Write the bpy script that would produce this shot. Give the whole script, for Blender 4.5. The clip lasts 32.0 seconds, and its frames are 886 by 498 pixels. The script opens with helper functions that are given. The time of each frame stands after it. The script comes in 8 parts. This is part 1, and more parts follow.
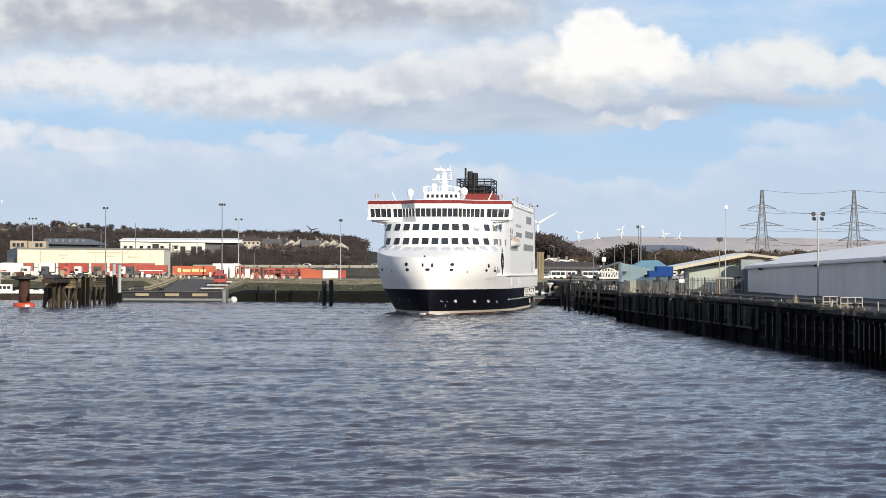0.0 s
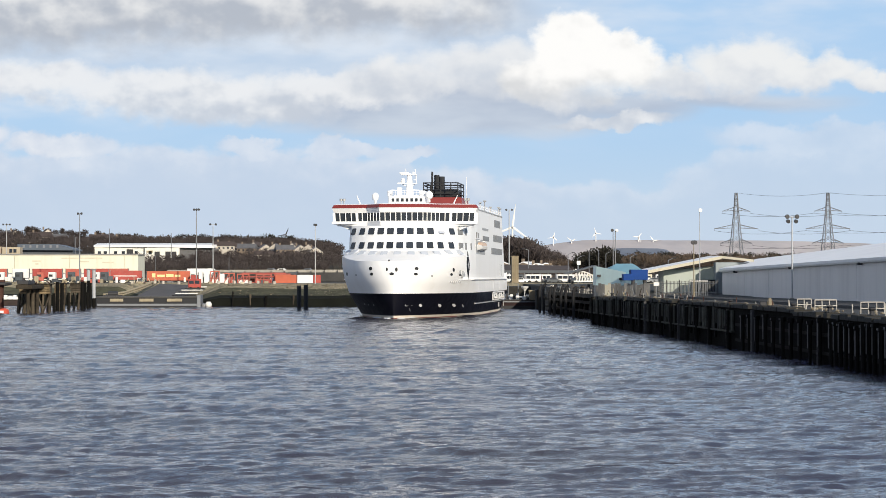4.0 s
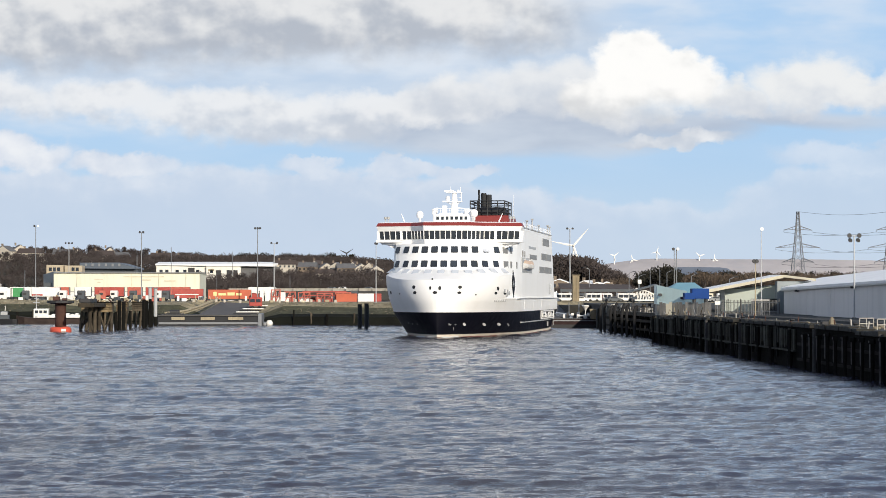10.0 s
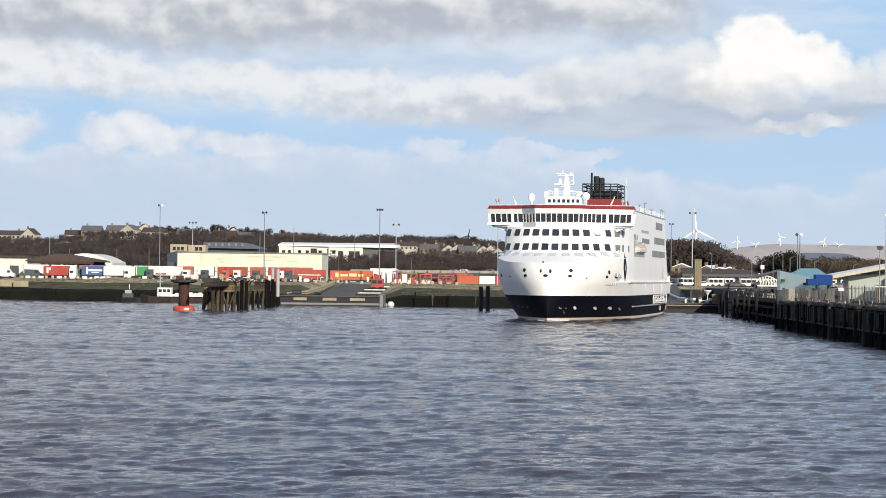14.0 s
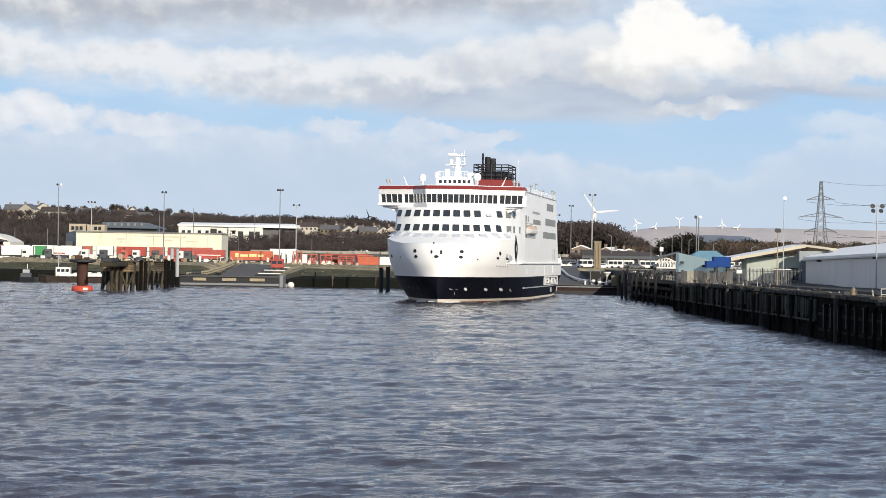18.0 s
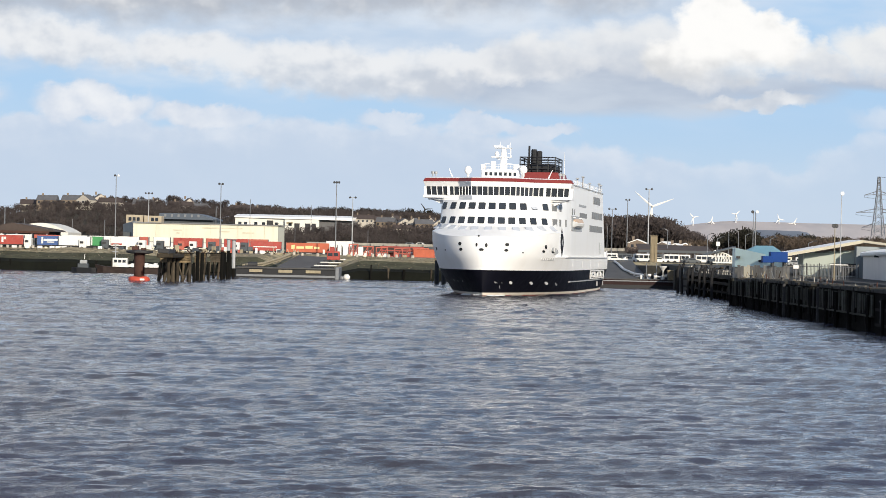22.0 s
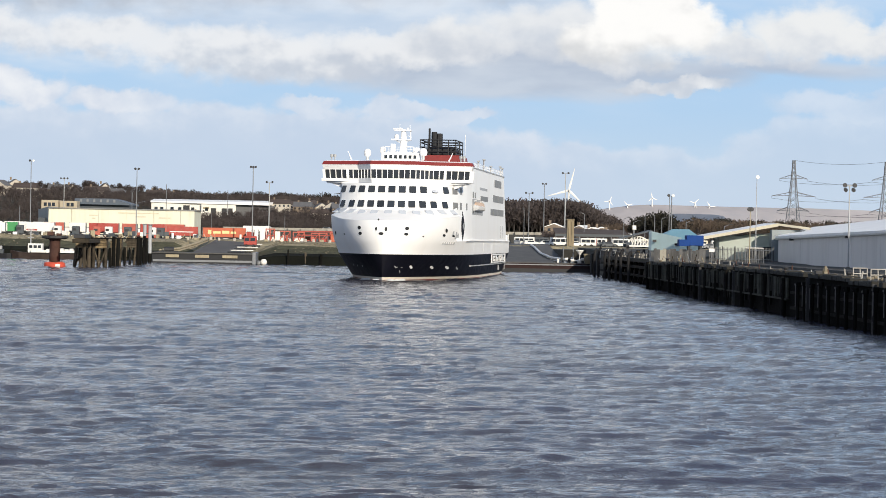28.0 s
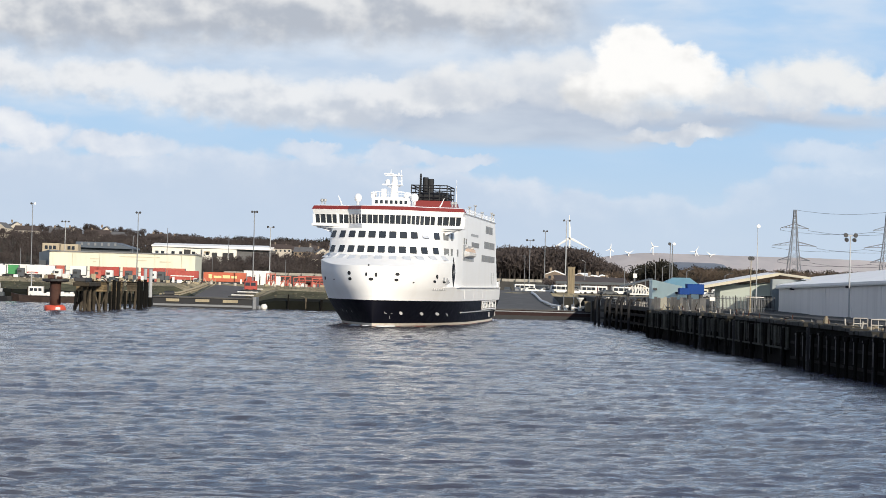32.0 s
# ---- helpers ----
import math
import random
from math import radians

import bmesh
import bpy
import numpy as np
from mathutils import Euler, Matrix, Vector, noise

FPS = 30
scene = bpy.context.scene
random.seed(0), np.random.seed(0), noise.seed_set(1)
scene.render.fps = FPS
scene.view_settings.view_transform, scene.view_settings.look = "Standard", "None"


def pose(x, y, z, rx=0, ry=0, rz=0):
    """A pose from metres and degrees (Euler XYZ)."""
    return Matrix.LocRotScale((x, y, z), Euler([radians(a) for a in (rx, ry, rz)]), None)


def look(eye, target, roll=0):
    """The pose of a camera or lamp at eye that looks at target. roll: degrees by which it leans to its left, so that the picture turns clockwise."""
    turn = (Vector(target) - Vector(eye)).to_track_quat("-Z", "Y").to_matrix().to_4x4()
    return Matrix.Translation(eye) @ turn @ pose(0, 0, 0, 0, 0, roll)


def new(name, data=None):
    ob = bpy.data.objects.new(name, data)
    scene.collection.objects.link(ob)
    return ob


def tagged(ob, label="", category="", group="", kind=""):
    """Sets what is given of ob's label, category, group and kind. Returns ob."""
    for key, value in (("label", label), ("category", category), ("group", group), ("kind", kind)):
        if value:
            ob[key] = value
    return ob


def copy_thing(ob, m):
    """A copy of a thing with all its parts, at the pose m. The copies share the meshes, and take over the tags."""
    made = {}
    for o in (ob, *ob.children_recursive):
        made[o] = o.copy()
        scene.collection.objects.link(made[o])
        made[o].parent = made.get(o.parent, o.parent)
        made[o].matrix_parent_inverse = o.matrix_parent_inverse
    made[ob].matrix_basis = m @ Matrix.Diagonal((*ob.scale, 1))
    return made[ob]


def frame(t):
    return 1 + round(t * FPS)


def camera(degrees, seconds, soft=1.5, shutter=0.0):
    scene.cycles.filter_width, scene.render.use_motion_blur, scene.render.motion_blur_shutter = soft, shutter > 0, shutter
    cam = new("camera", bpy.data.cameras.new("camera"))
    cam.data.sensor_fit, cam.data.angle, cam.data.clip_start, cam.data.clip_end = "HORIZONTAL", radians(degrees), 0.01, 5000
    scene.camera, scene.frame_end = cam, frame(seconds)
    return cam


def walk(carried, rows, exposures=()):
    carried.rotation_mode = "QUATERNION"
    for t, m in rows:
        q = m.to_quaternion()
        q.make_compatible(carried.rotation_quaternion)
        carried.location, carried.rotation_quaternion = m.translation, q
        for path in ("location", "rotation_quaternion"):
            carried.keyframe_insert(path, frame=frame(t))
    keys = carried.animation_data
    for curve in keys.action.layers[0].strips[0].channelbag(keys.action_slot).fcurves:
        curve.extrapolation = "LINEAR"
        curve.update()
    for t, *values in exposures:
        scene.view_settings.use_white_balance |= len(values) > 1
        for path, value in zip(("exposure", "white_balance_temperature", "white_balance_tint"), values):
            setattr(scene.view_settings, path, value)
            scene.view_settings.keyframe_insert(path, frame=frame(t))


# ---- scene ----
cam = camera(20.473, 32.0, soft=0.75)

# time, and the turn of the hand-held camera in degrees; it stands at one spot 8.19 m above the water
CAMERA_ROWS = [
    (0.0, 90.547, -0.216, -2.054), (0.5, 90.465, -0.194, -2.264), (1.0, 90.258, -0.247, -2.376), (1.5, 90.312, -0.147, -2.452),
    (2.0, 90.568, 0.106, -2.555), (2.5, 90.745, 0.214, -2.717), (4.5, 90.56, -0.055, -2.565), (5.0, 90.464, -0.101, -2.351),
    (5.5, 90.4, -0.354, -2.021), (6.0, 90.284, -0.651, -1.755), (6.5, 90.122, -0.85, -1.618), (7.0, 90.047, -0.939, -1.499),
    (7.5, 90.344, -0.818, -1.637), (8.0, 90.584, -0.664, -1.869), (8.5, 90.557, -0.623, -1.914), (9.0, 90.518, -0.504, -1.762),
    (9.5, 90.716, -0.278, -1.566), (10.0, 91.081, -0.027, -1.227), (10.5, 91.415, 0.171, -0.892), (11.0, 91.665, 0.265, -0.343),
    (11.5, 91.763, 0.215, 0.483), (12.0, 91.747, 0.061, 1.236), (12.5, 91.544, -0.083, 1.602), (13.0, 90.936, -0.343, 1.784),
    (13.5, 90.556, -0.51, 1.907), (14.0, 90.659, -0.649, 1.607), (14.5, 90.782, -0.951, 1.202), (15.0, 90.785, -0.911, 0.416),
    (15.5, 90.715, -0.865, -0.175), (17.5, 90.516, -0.835, -1.272), (18.0, 90.245, -0.883, -0.723), (18.5, 90.254, -0.888, -0.27),
    (19.0, 90.35, -0.883, -0.005), (19.5, 90.439, -0.807, 0.118), (20.0, 90.376, -0.769, 0.534), (20.5, 90.342, -0.76, 0.935),
    (21.0, 90.421, -0.912, 1.031), (21.5, 90.383, -1.064, 0.765), (22.0, 90.059, -1.259, 0.582), (22.5, 89.899, -1.237, 0.68),
    (23.0, 89.85, -1.022, 0.696), (23.5, 89.78, -1.078, 0.917), (24.0, 89.801, -1.029, 1.196), (24.5, 89.77, -0.846, 1.219),
    (25.0, 89.631, -0.778, 1.044), (25.5, 89.556, -0.952, 0.814), (26.0, 89.632, -1.25, 0.297), (26.5, 89.765, -1.355, -0.366),
    (28.5, 89.728, -1.068, -1.656), (29.0, 89.856, -1.179, -2.016), (29.5, 90.04, -1.259, -2.129), (30.0, 90.262, -1.452, -1.975),
    (30.5, 90.459, -1.466, -1.828), (31.0, 90.689, -1.564, -1.699), (31.5, 90.817, -1.523, -1.545), (32.0, 90.817, -1.58, -1.34),
]
EYE = (0.0, 0.0, 8.19)
walk(cam, [(t, pose(*EYE, rx, ry, rz)) for t, rx, ry, rz in CAMERA_ROWS], exposures=[(0.0, 0.0), (32.0, 0.0)])

# time, place of the ferry's stem at the waterline, heading
FERRY_ROWS = [
    (0.0, 14.41, 476.01, -7.992), (2.5, 13.12, 475.05, -8.195), (5.0, 11.82, 474.05, -8.387), (7.5, 10.42, 472.68, -8.533),
    (10.0, 8.94, 471.11, -8.595), (12.5, 7.56, 469.88, -8.574), (15.0, 6.37, 468.38, -8.475), (18.0, 4.98, 465.69, -8.289),
    (20.0, 3.98, 463.73, -8.163), (22.5, 2.63, 460.98, -8.051), (25.0, 1.18, 458.05, -7.93), (28.5, -0.6, 454.68, -7.692),
    (30.5, -1.56, 452.75, -7.563), (32.0, -2.31, 451.25, -7.477),
]

# ---------------------------------------------------------------- light
SUN_EL, SUN_AZ = 19.0, 156.0       # degrees above the horizon; from +y towards +x
sun_dir = Vector((math.sin(radians(SUN_AZ)) * math.cos(radians(SUN_EL)), math.cos(radians(SUN_AZ)) * math.cos(radians(SUN_EL)), math.sin(radians(SUN_EL))))
sun = new("sun", bpy.data.lights.new("sun", "SUN"))
sun.data.energy, sun.data.angle, sun.data.color = 5.0, radians(0.6), (1.0, 0.90, 0.74)
sun.matrix_world = look((0, 0, 500), Vector((0, 0, 500)) - sun_dir)


class Nodes:
    """Short hand for a node tree."""

    def __init__(self, tree):
        self.tree = tree
        tree.nodes.clear()

    def add(self, kind, ins=None):
        n = self.tree.nodes.new(kind)
        for k, v in (ins or {}).items():
            self.put(n.inputs[k], v)
        return n

    def put(self, socket, v):
        if isinstance(v, bpy.types.NodeSocket):
            self.tree.links.new(v, socket)
        elif isinstance(v, (tuple, list)) and len(v) == 3 and socket.type == "RGBA":
            socket.default_value = (*v, 1)
        else:
            socket.default_value = v

    def math(self, op, a, b=0.0, c=0.0, clamp=False):
        n = self.add("ShaderNodeMath")
        n.operation, n.use_clamp = op, clamp
        for i, v in enumerate((a, b, c)):
            self.put(n.inputs[i], v)
        return n.outputs[0]

    def mix(self, f, a, b, mode="MIX"):
        n = self.add("ShaderNodeMix")
        n.data_type, n.blend_type = "RGBA", mode
        self.put(n.inputs[0], f)
        self.put(n.inputs[6], a)
        self.put(n.inputs[7], b)
        return n.outputs[2]

    def noise(self, vec, scale, detail=3.0, rough=0.55):
        n = self.add("ShaderNodeTexNoise", {"Scale": scale, "Detail": detail, "Roughness": rough})
        if vec is not None:
            self.put(n.inputs["Vector"], vec)
        return n.outputs[0]

    def ramp(self, x, lo, hi, a=0.0, b=1.0):
        n = self.add("ShaderNodeMapRange")
        n.interpolation_type = "SMOOTHSTEP"
        for k, v in zip(("Value", "From Min", "From Max", "To Min", "To Max"), (x, lo, hi, a, b)):
            self.put(n.inputs[k], v)
        return n.outputs[0]


def make_sky():
    world = bpy.data.worlds.new("sky")
    scene.world = world
    world.use_nodes = True
    n = Nodes(world.node_tree)
    sky = n.add("ShaderNodeTexSky")
    sky.sky_type, sky.sun_disc, sky.sun_elevation, sky.sun_rotation = "NISHITA", False, radians(SUN_EL), radians(SUN_AZ)
    sky.altitude, sky.air_density, sky.dust_density, sky.ozone_density = 10.0, 1.0, 0.7, 1.6
    d = n.add("ShaderNodeTexCoord").outputs["Generated"]
    s = n.add("ShaderNodeSeparateXYZ", {0: d}).outputs
    # azimuth and height above the horizon, both in thousandths of a radian
    az = n.math("MULTIPLY", n.math("ARCTAN2", s[0], s[1]), 1000.0)
    el = n.math("MULTIPLY", n.math("ARCSINE", s[2]), 1000.0)

    def field(kx, ky, dx, dy, scale, detail=5.0, rough=0.55):
        v = n.add("ShaderNodeCombineXYZ", {0: n.math("MULTIPLY_ADD", az, kx, dx), 1: n.math("MULTIPLY_ADD", el, ky, dy), 2: 0.0}).outputs[0]
        return n.math("SUBTRACT", n.noise(v, scale, detail, rough), 0.5)

    def lift(f, k, base):
        return n.math("MULTIPLY_ADD", f, k, base)

    # billows: broad and fine; the second sample, shifted towards the light, gives their relief
    broad = field(0.7, 1.0, 210, 40, 0.030, 3.0)
    billow = field(0.8, 1.0, 0, 0, 0.075, 7.0, 0.56)
    shifted = field(0.8, 1.0, 2.6, 4.6, 0.050, 4.0, 0.50)
    plain = field(0.8, 1.0, 0, 0, 0.050, 4.0, 0.50)
    relief = n.math("SUBTRACT", plain, shifted)
    streak = field(0.30, 1.0, 77, 310, 0.055, 4.0, 0.52)
    u = lift(field(0.8, 1.0, 500, 90, 0.045, 5.0), 26.0, az)
    v = lift(billow, 19.0, lift(broad, 12.0, el))

    def ball(u0, v0, ru, rv, k=1.0, soft=False):
        x, y = (az, lift(streak, 16.0, el)) if soft else (u, v)
        a = n.math("DIVIDE", n.math("SUBTRACT", x, u0), ru)
        b = n.math("DIVIDE", n.math("SUBTRACT", y, v0), rv)
        r = n.math("ADD", n.math("MULTIPLY", a, a), n.math("MULTIPLY", b, b))
        return n.math("MULTIPLY", n.math("SUBTRACT", 1.0, r), k)

    def heap(items, soft=False):
        out = ball(*items[0], soft=soft)
        for it in items[1:]:
            out = n.math("MAXIMUM", out, ball(*it, soft=soft))
        return out

    def over(col, layer, tint):
        return n.mix(layer, col, tint)

    def shade(lo, hi, dark, light, gain, base=0.5):
        """Colour of a cloud body: light above, grey below, with the relief of its billows."""
        t = lift(relief, gain, n.ramp(el, lo, hi, -0.35 + base, 0.35 + base))
        return n.mix(n.ramp(t, 0.0, 1.0), dark, light)

    blue = n.mix(n.ramp(el, 5.0, 70.0), (6.0, 7.5, 9.4), (4.3, 6.6, 9.7))
    blue = n.mix(n.ramp(el, 120.0, 650.0), blue, (2.4, 4.1, 7.4))
    col = n.mix(0.85, sky.outputs[0], blue)
    # thin high veil, drawn out sideways
    veil = n.math("MULTIPLY", n.ramp(streak, -0.12, 0.16, 0.1, 0.8), n.ramp(el, 80.0, 112.0, 0.15, 0.85))
    col = over(col, veil, (7.4, 8.2, 9.3))
    # pale bank over the horizon: high on the left, sinking past the ship, rising again far right
    crest = n.math("ADD", n.ramp(az, -40.0, 130.0, 52.0, 37.0), n.ramp(az, 128.0, 170.0, 0.0, 18.0))
    heads = n.math("MAXIMUM", heap([(-150, 57, 27, 9.0, 1.0), (-108, 52, 24, 7.0, 1.0), (-228, 58, 40, 10, 1.0), (4, 52, 17, 5.0, 1.0), (-34, 51, 14, 4.5, 1.0), (30, 50, 16, 4.0, 1.0), (195, 55, 40, 8.0, 1.0)]), -0.6)
    depth = n.math("SUBTRACT", lift(billow, 20.0, lift(broad, 10.0, crest)), el)
    bank = n.math("MAXIMUM", n.ramp(depth, -2.0, 3.5), n.ramp(heads, -0.25, 0.5))
    bank = n.math("MULTIPLY", bank, n.ramp(el, -2.0, 42.0, 0.55, 0.90))
    bank = n.math("MULTIPLY", bank, n.ramp(az, 40.0, 125.0, 1.0, 0.68))
    glow = n.math("MULTIPLY", n.ramp(depth, 15.0, 1.0, 0.15, 1.0), n.ramp(lift(relief, 1.6, 0.5), 0.0, 1.0))
    glow = n.math("MAXIMUM", glow, n.math("MULTIPLY", n.ramp(heads, 0.0, 0.7), n.ramp(lift(relief, 1.4, 0.55), 0.0, 1.0)))
    col = over(col, bank, n.mix(glow, (5.8, 6.85, 8.4), (8.0, 8.5, 9.3)))
    col = over(col, n.math("MULTIPLY", n.ramp(heads, 0.05, 0.75), n.ramp(az, -80.0, -125.0, 0.0, 0.75)), n.mix(n.ramp(lift(relief, 2.2, 0.55), 0.0, 1.0), (6.8, 7.4, 8.5), (9.5, 9.6, 9.8)))
    # soft grey middle layer behind the heaped clouds
    mid = n.math("MULTIPLY", n.ramp(lift(streak, 26.0, el), 62.0, 78.0), n.ramp(lift(broad, 60.0, az), 132.0, 80.0))
    col = over(col, n.math("MULTIPLY", mid, lift(streak, 0.7, 0.72)), n.mix(n.ramp(streak, -0.12, 0.16), (6.3, 7.1, 8.3), (7.8, 8.4, 9.2)))
    # grey bases below the bright heads
    base = heap([(48, 68, 100, 13, 1.0), (120, 69, 40, 9, 0.8), (165, 71, 55, 6, 0.7)], True)
    col = over(col, n.ramp(base, -0.1, 0.75, 0.0, 0.88), n.mix(n.ramp(streak, -0.15, 0.15), (5.0, 5.6, 6.7), (6.3, 6.9, 7.8)))
    # the low white row
    row = heap([(-40, 70, 42, 10, 1.0), (-75, 75, 40, 10, 1.0), (-112, 79, 34, 8, 0.9), (4, 75, 42, 7, 0.9), (-165, 80, 40, 9, 0.9), (-215, 84, 50, 11, 1.0), (116, 64, 24, 3.0, 0.9)])
    col = over(col, n.ramp(row, -0.55, 0.7, 0.0, 0.88), shade(58.0, 84.0, (6.1, 6.6, 7.4), (9.1, 9.2, 9.35), 3.2, 0.52))
    # the upper deck: lit upper parts over a long dark base
    edge = n.math("SUBTRACT", lift(billow, 17.0, lift(broad, 12.0, el)), n.ramp(az, -150.0, 60.0, 90.0, 97.0))
    deck = n.math("MULTIPLY", n.ramp(edge, -5.0, 10.0), n.ramp(lift(broad, 90.0, az), 98.0, 45.0))
    lit = lift(relief, 2.4, lift(broad, 0.8, n.ramp(edge, 6.0, 30.0, 0.10, 0.82)))
    lit = lift(n.ramp(az, -30.0, 70.0), 0.24, lit)
    col = over(col, n.math("MULTIPLY", deck, 0.95), n.mix(n.ramp(lit, 0.0, 1.0), (4.9, 5.3, 6.0), (8.5, 8.55, 8.6)))
    # bright heaped cloud and the smaller one beside it
    small = heap([(168, 85, 26, 13, 1.0), (192, 82, 30, 9, 1.0), (142, 79, 16, 8, 0.9), (222, 79, 26, 5, 0.8), (290, 76, 50, 15, 1.0)])
    col = over(col, n.ramp(small, -0.25, 0.7, 0.0, 0.93), shade(66.0, 90.0, (6.6, 7.0, 7.7), (9.3, 9.3, 9.2), 1.9, 0.58))
    shoulder = heap([(66, 84, 40, 12, 1.0), (34, 80, 34, 9, 1.0)])
    col = over(col, n.ramp(shoulder, -0.4, 0.8, 0.0, 0.9), shade(66.0, 96.0, (6.3, 6.8, 7.6), (9.0, 9.1, 9.2), 1.7, 0.52))
    bright = heap([(98, 92, 18, 17, 1.0), (116, 86, 20, 14, 1.0), (96, 80, 28, 11, 0.9)])
    col = over(col, n.math("MULTIPLY", n.ramp(bright, -0.1, 0.4), n.ramp(lift(billow, 16.0, lift(broad, 8.0, el)), 63.0, 83.0)), shade(68.0, 92.0, (7.4, 7.5, 7.6), (10.5, 10.4, 10.2), 2.2, 0.62))
    # the open sky above and behind: broken cloud
    wide = n.noise(d, 3.0, 6.0, 0.6)
    high = n.ramp(el, 135.0, 210.0)
    broken = n.mix(n.ramp(el, 130.0, 600.0), (6.2, 6.6, 7.4), (3.1, 3.5, 4.4))
    open_sky = n.mix(n.ramp(wide, 0.36, 0.56, 0.0, 0.92), n.mix(0.85, sky.outputs[0], blue), broken)
    col = n.mix(high, col, open_sky)
    below = n.ramp(el, -6.0, 2.0)
    col = n.mix(below, (1.6, 1.7, 1.8), col)
    bg = n.add("ShaderNodeBackground", {"Color": col, "Strength": 0.095})
    out = n.add("ShaderNodeOutputWorld")
    n.put(out.inputs[0], bg.outputs[0])


make_sky()

# ---------------------------------------------------------------- materials
MATS = {}


def paint(name, col, rough=0.6, metal=0.0, vary=0.12, scale=0.5, bump=0.0, bscale=20.0, dirt=0.0, dirt_col=(0.1, 0.08, 0.06), streak=False, rand=0.0, spec=0.5, obj=False):
    """A surface with variation at two scales, dirt with a shape of its own, and fine relief."""
    if name in MATS:
        return MATS[name]
    m = bpy.data.materials.new(name)
    m.use_nodes = True
    n = Nodes(m.node_tree)
    tc = n.add("ShaderNodeTexCoord").outputs["Object"]
    big = n.noise(tc, scale, 4.0)
    small = n.noise(tc, scale * 9.0, 3.0)
    f = n.math("ADD", n.math("MULTIPLY", big, 0.65), n.math("MULTIPLY", small, 0.35))
    c = n.mix(n.ramp(f, 0.25, 0.75), tuple(x * (1 - vary) for x in col), tuple(min(1.0, x * (1 + vary)) for x in col))
    if dirt:
        if streak:
            mp = n.add("ShaderNodeMapping", {"Vector": tc, "Scale": (1.0, 1.0, 0.08)}).outputs[0]
            k = n.noise(mp, scale * 4.0, 4.0)
        else:
            k = n.noise(tc, scale * 2.2, 6.0, 0.65)
        c = n.mix(n.math("MULTIPLY", n.ramp(k, 0.45, 0.75), dirt), c, dirt_col)
    if rand:
        r = n.add("ShaderNodeObjectInfo").outputs["Random"]
        g = n.math("MULTIPLY_ADD", r, 2 * rand, 1 - rand)
        c = n.mix(1.0, c, n.add("ShaderNodeCombineColor", {0: g, 1: g, 2: g}).outputs[0], "MULTIPLY")
    b = n.add("ShaderNodeBsdfPrincipled", {"Base Color": c, "Metallic": metal, "Specular IOR Level": spec})
    n.put(b.inputs["Roughness"], n.ramp(small, 0.2, 0.8, max(0.02, rough - 0.08), min(1.0, rough + 0.08)))
    if bump:
        bp = n.add("ShaderNodeBump", {"Strength": bump, "Distance": 0.05, "Height": n.noise(tc, bscale, 4.0)})
        n.put(b.inputs["Normal"], bp.outputs[0])
    o = n.add("ShaderNodeOutputMaterial")
    n.put(o.inputs[0], b.outputs[0])
    MATS[name] = m
    return m


def make_water():
    m = bpy.data.materials.new("sea_water")
    m.use_nodes = True
    n = Nodes(m.node_tree)
    tc = n.add("ShaderNodeTexCoord").outputs["Object"]
    mp = n.add("ShaderNodeMapping", {"Vector": tc, "Rotation": (0.0, 0.0, 0.22), "Scale": (0.80, 1.0, 1.0)}).outputs[0]
    a = n.noise(mp, 1.7, 3.0, 0.58)
    b = n.noise(mp, 4.6, 4.0, 0.6)
    c = n.noise(mp, 11.0, 3.0, 0.6)
    h = n.math("ADD", n.math("MULTIPLY_ADD", c, 0.013, n.math("MULTIPLY", a, 0.12)), n.math("MULTIPLY", b, 0.07))
    gust = n.ramp(n.noise(tc, 0.035, 3.0), 0.3, 0.7, 0.75, 1.15)
    # the ripple is steeper over the inner basin than by the pier
    open_water = n.ramp(n.add("ShaderNodeSeparateXYZ", {0: tc}).outputs[1], 180.0, 520.0, 1.0, 1.55)
    bp = n.add("ShaderNodeBump", {"Strength": 1.0, "Distance": 1.0, "Height": n.math("MULTIPLY", h, n.math("MULTIPLY", gust, open_water))})
    patch = n.noise(tc, 0.03, 4.0)
    col = n.mix(n.ramp(patch, 0.35, 0.65), (0.033, 0.034, 0.058), (0.041, 0.039, 0.050))
    p = n.add("ShaderNodeBsdfPrincipled", {"Base Color": col, "Roughness": 0.05, "IOR": 1.33, "Normal": bp.outputs[0]})
    o = n.add("ShaderNodeOutputMaterial")
    n.put(o.inputs[0], p.outputs[0])
    return m


def make_glass(name, col=(0.02, 0.024, 0.03), rough=0.08):
    m = bpy.data.materials.new(name)
    m.use_nodes = True
    n = Nodes(m.node_tree)
    tc = n.add("ShaderNodeTexCoord").outputs["Object"]
    r = n.add("ShaderNodeObjectInfo").outputs["Random"]
    c = n.mix(n.math("MULTIPLY", r, 0.6), col, tuple(x * 2.2 + 0.01 for x in col))
    bp = n.add("ShaderNodeBump", {"Strength": 0.08, "Distance": 0.02, "Height": n.noise(tc, 1.5, 2.0)})
    p = n.add("ShaderNodeBsdfPrincipled", {"Base Color": c, "Roughness": rough, "IOR": 1.5, "Normal": bp.outputs[0]})
    o = n.add("ShaderNodeOutputMaterial")
    n.put(o.inputs[0], p.outputs[0])
    return m


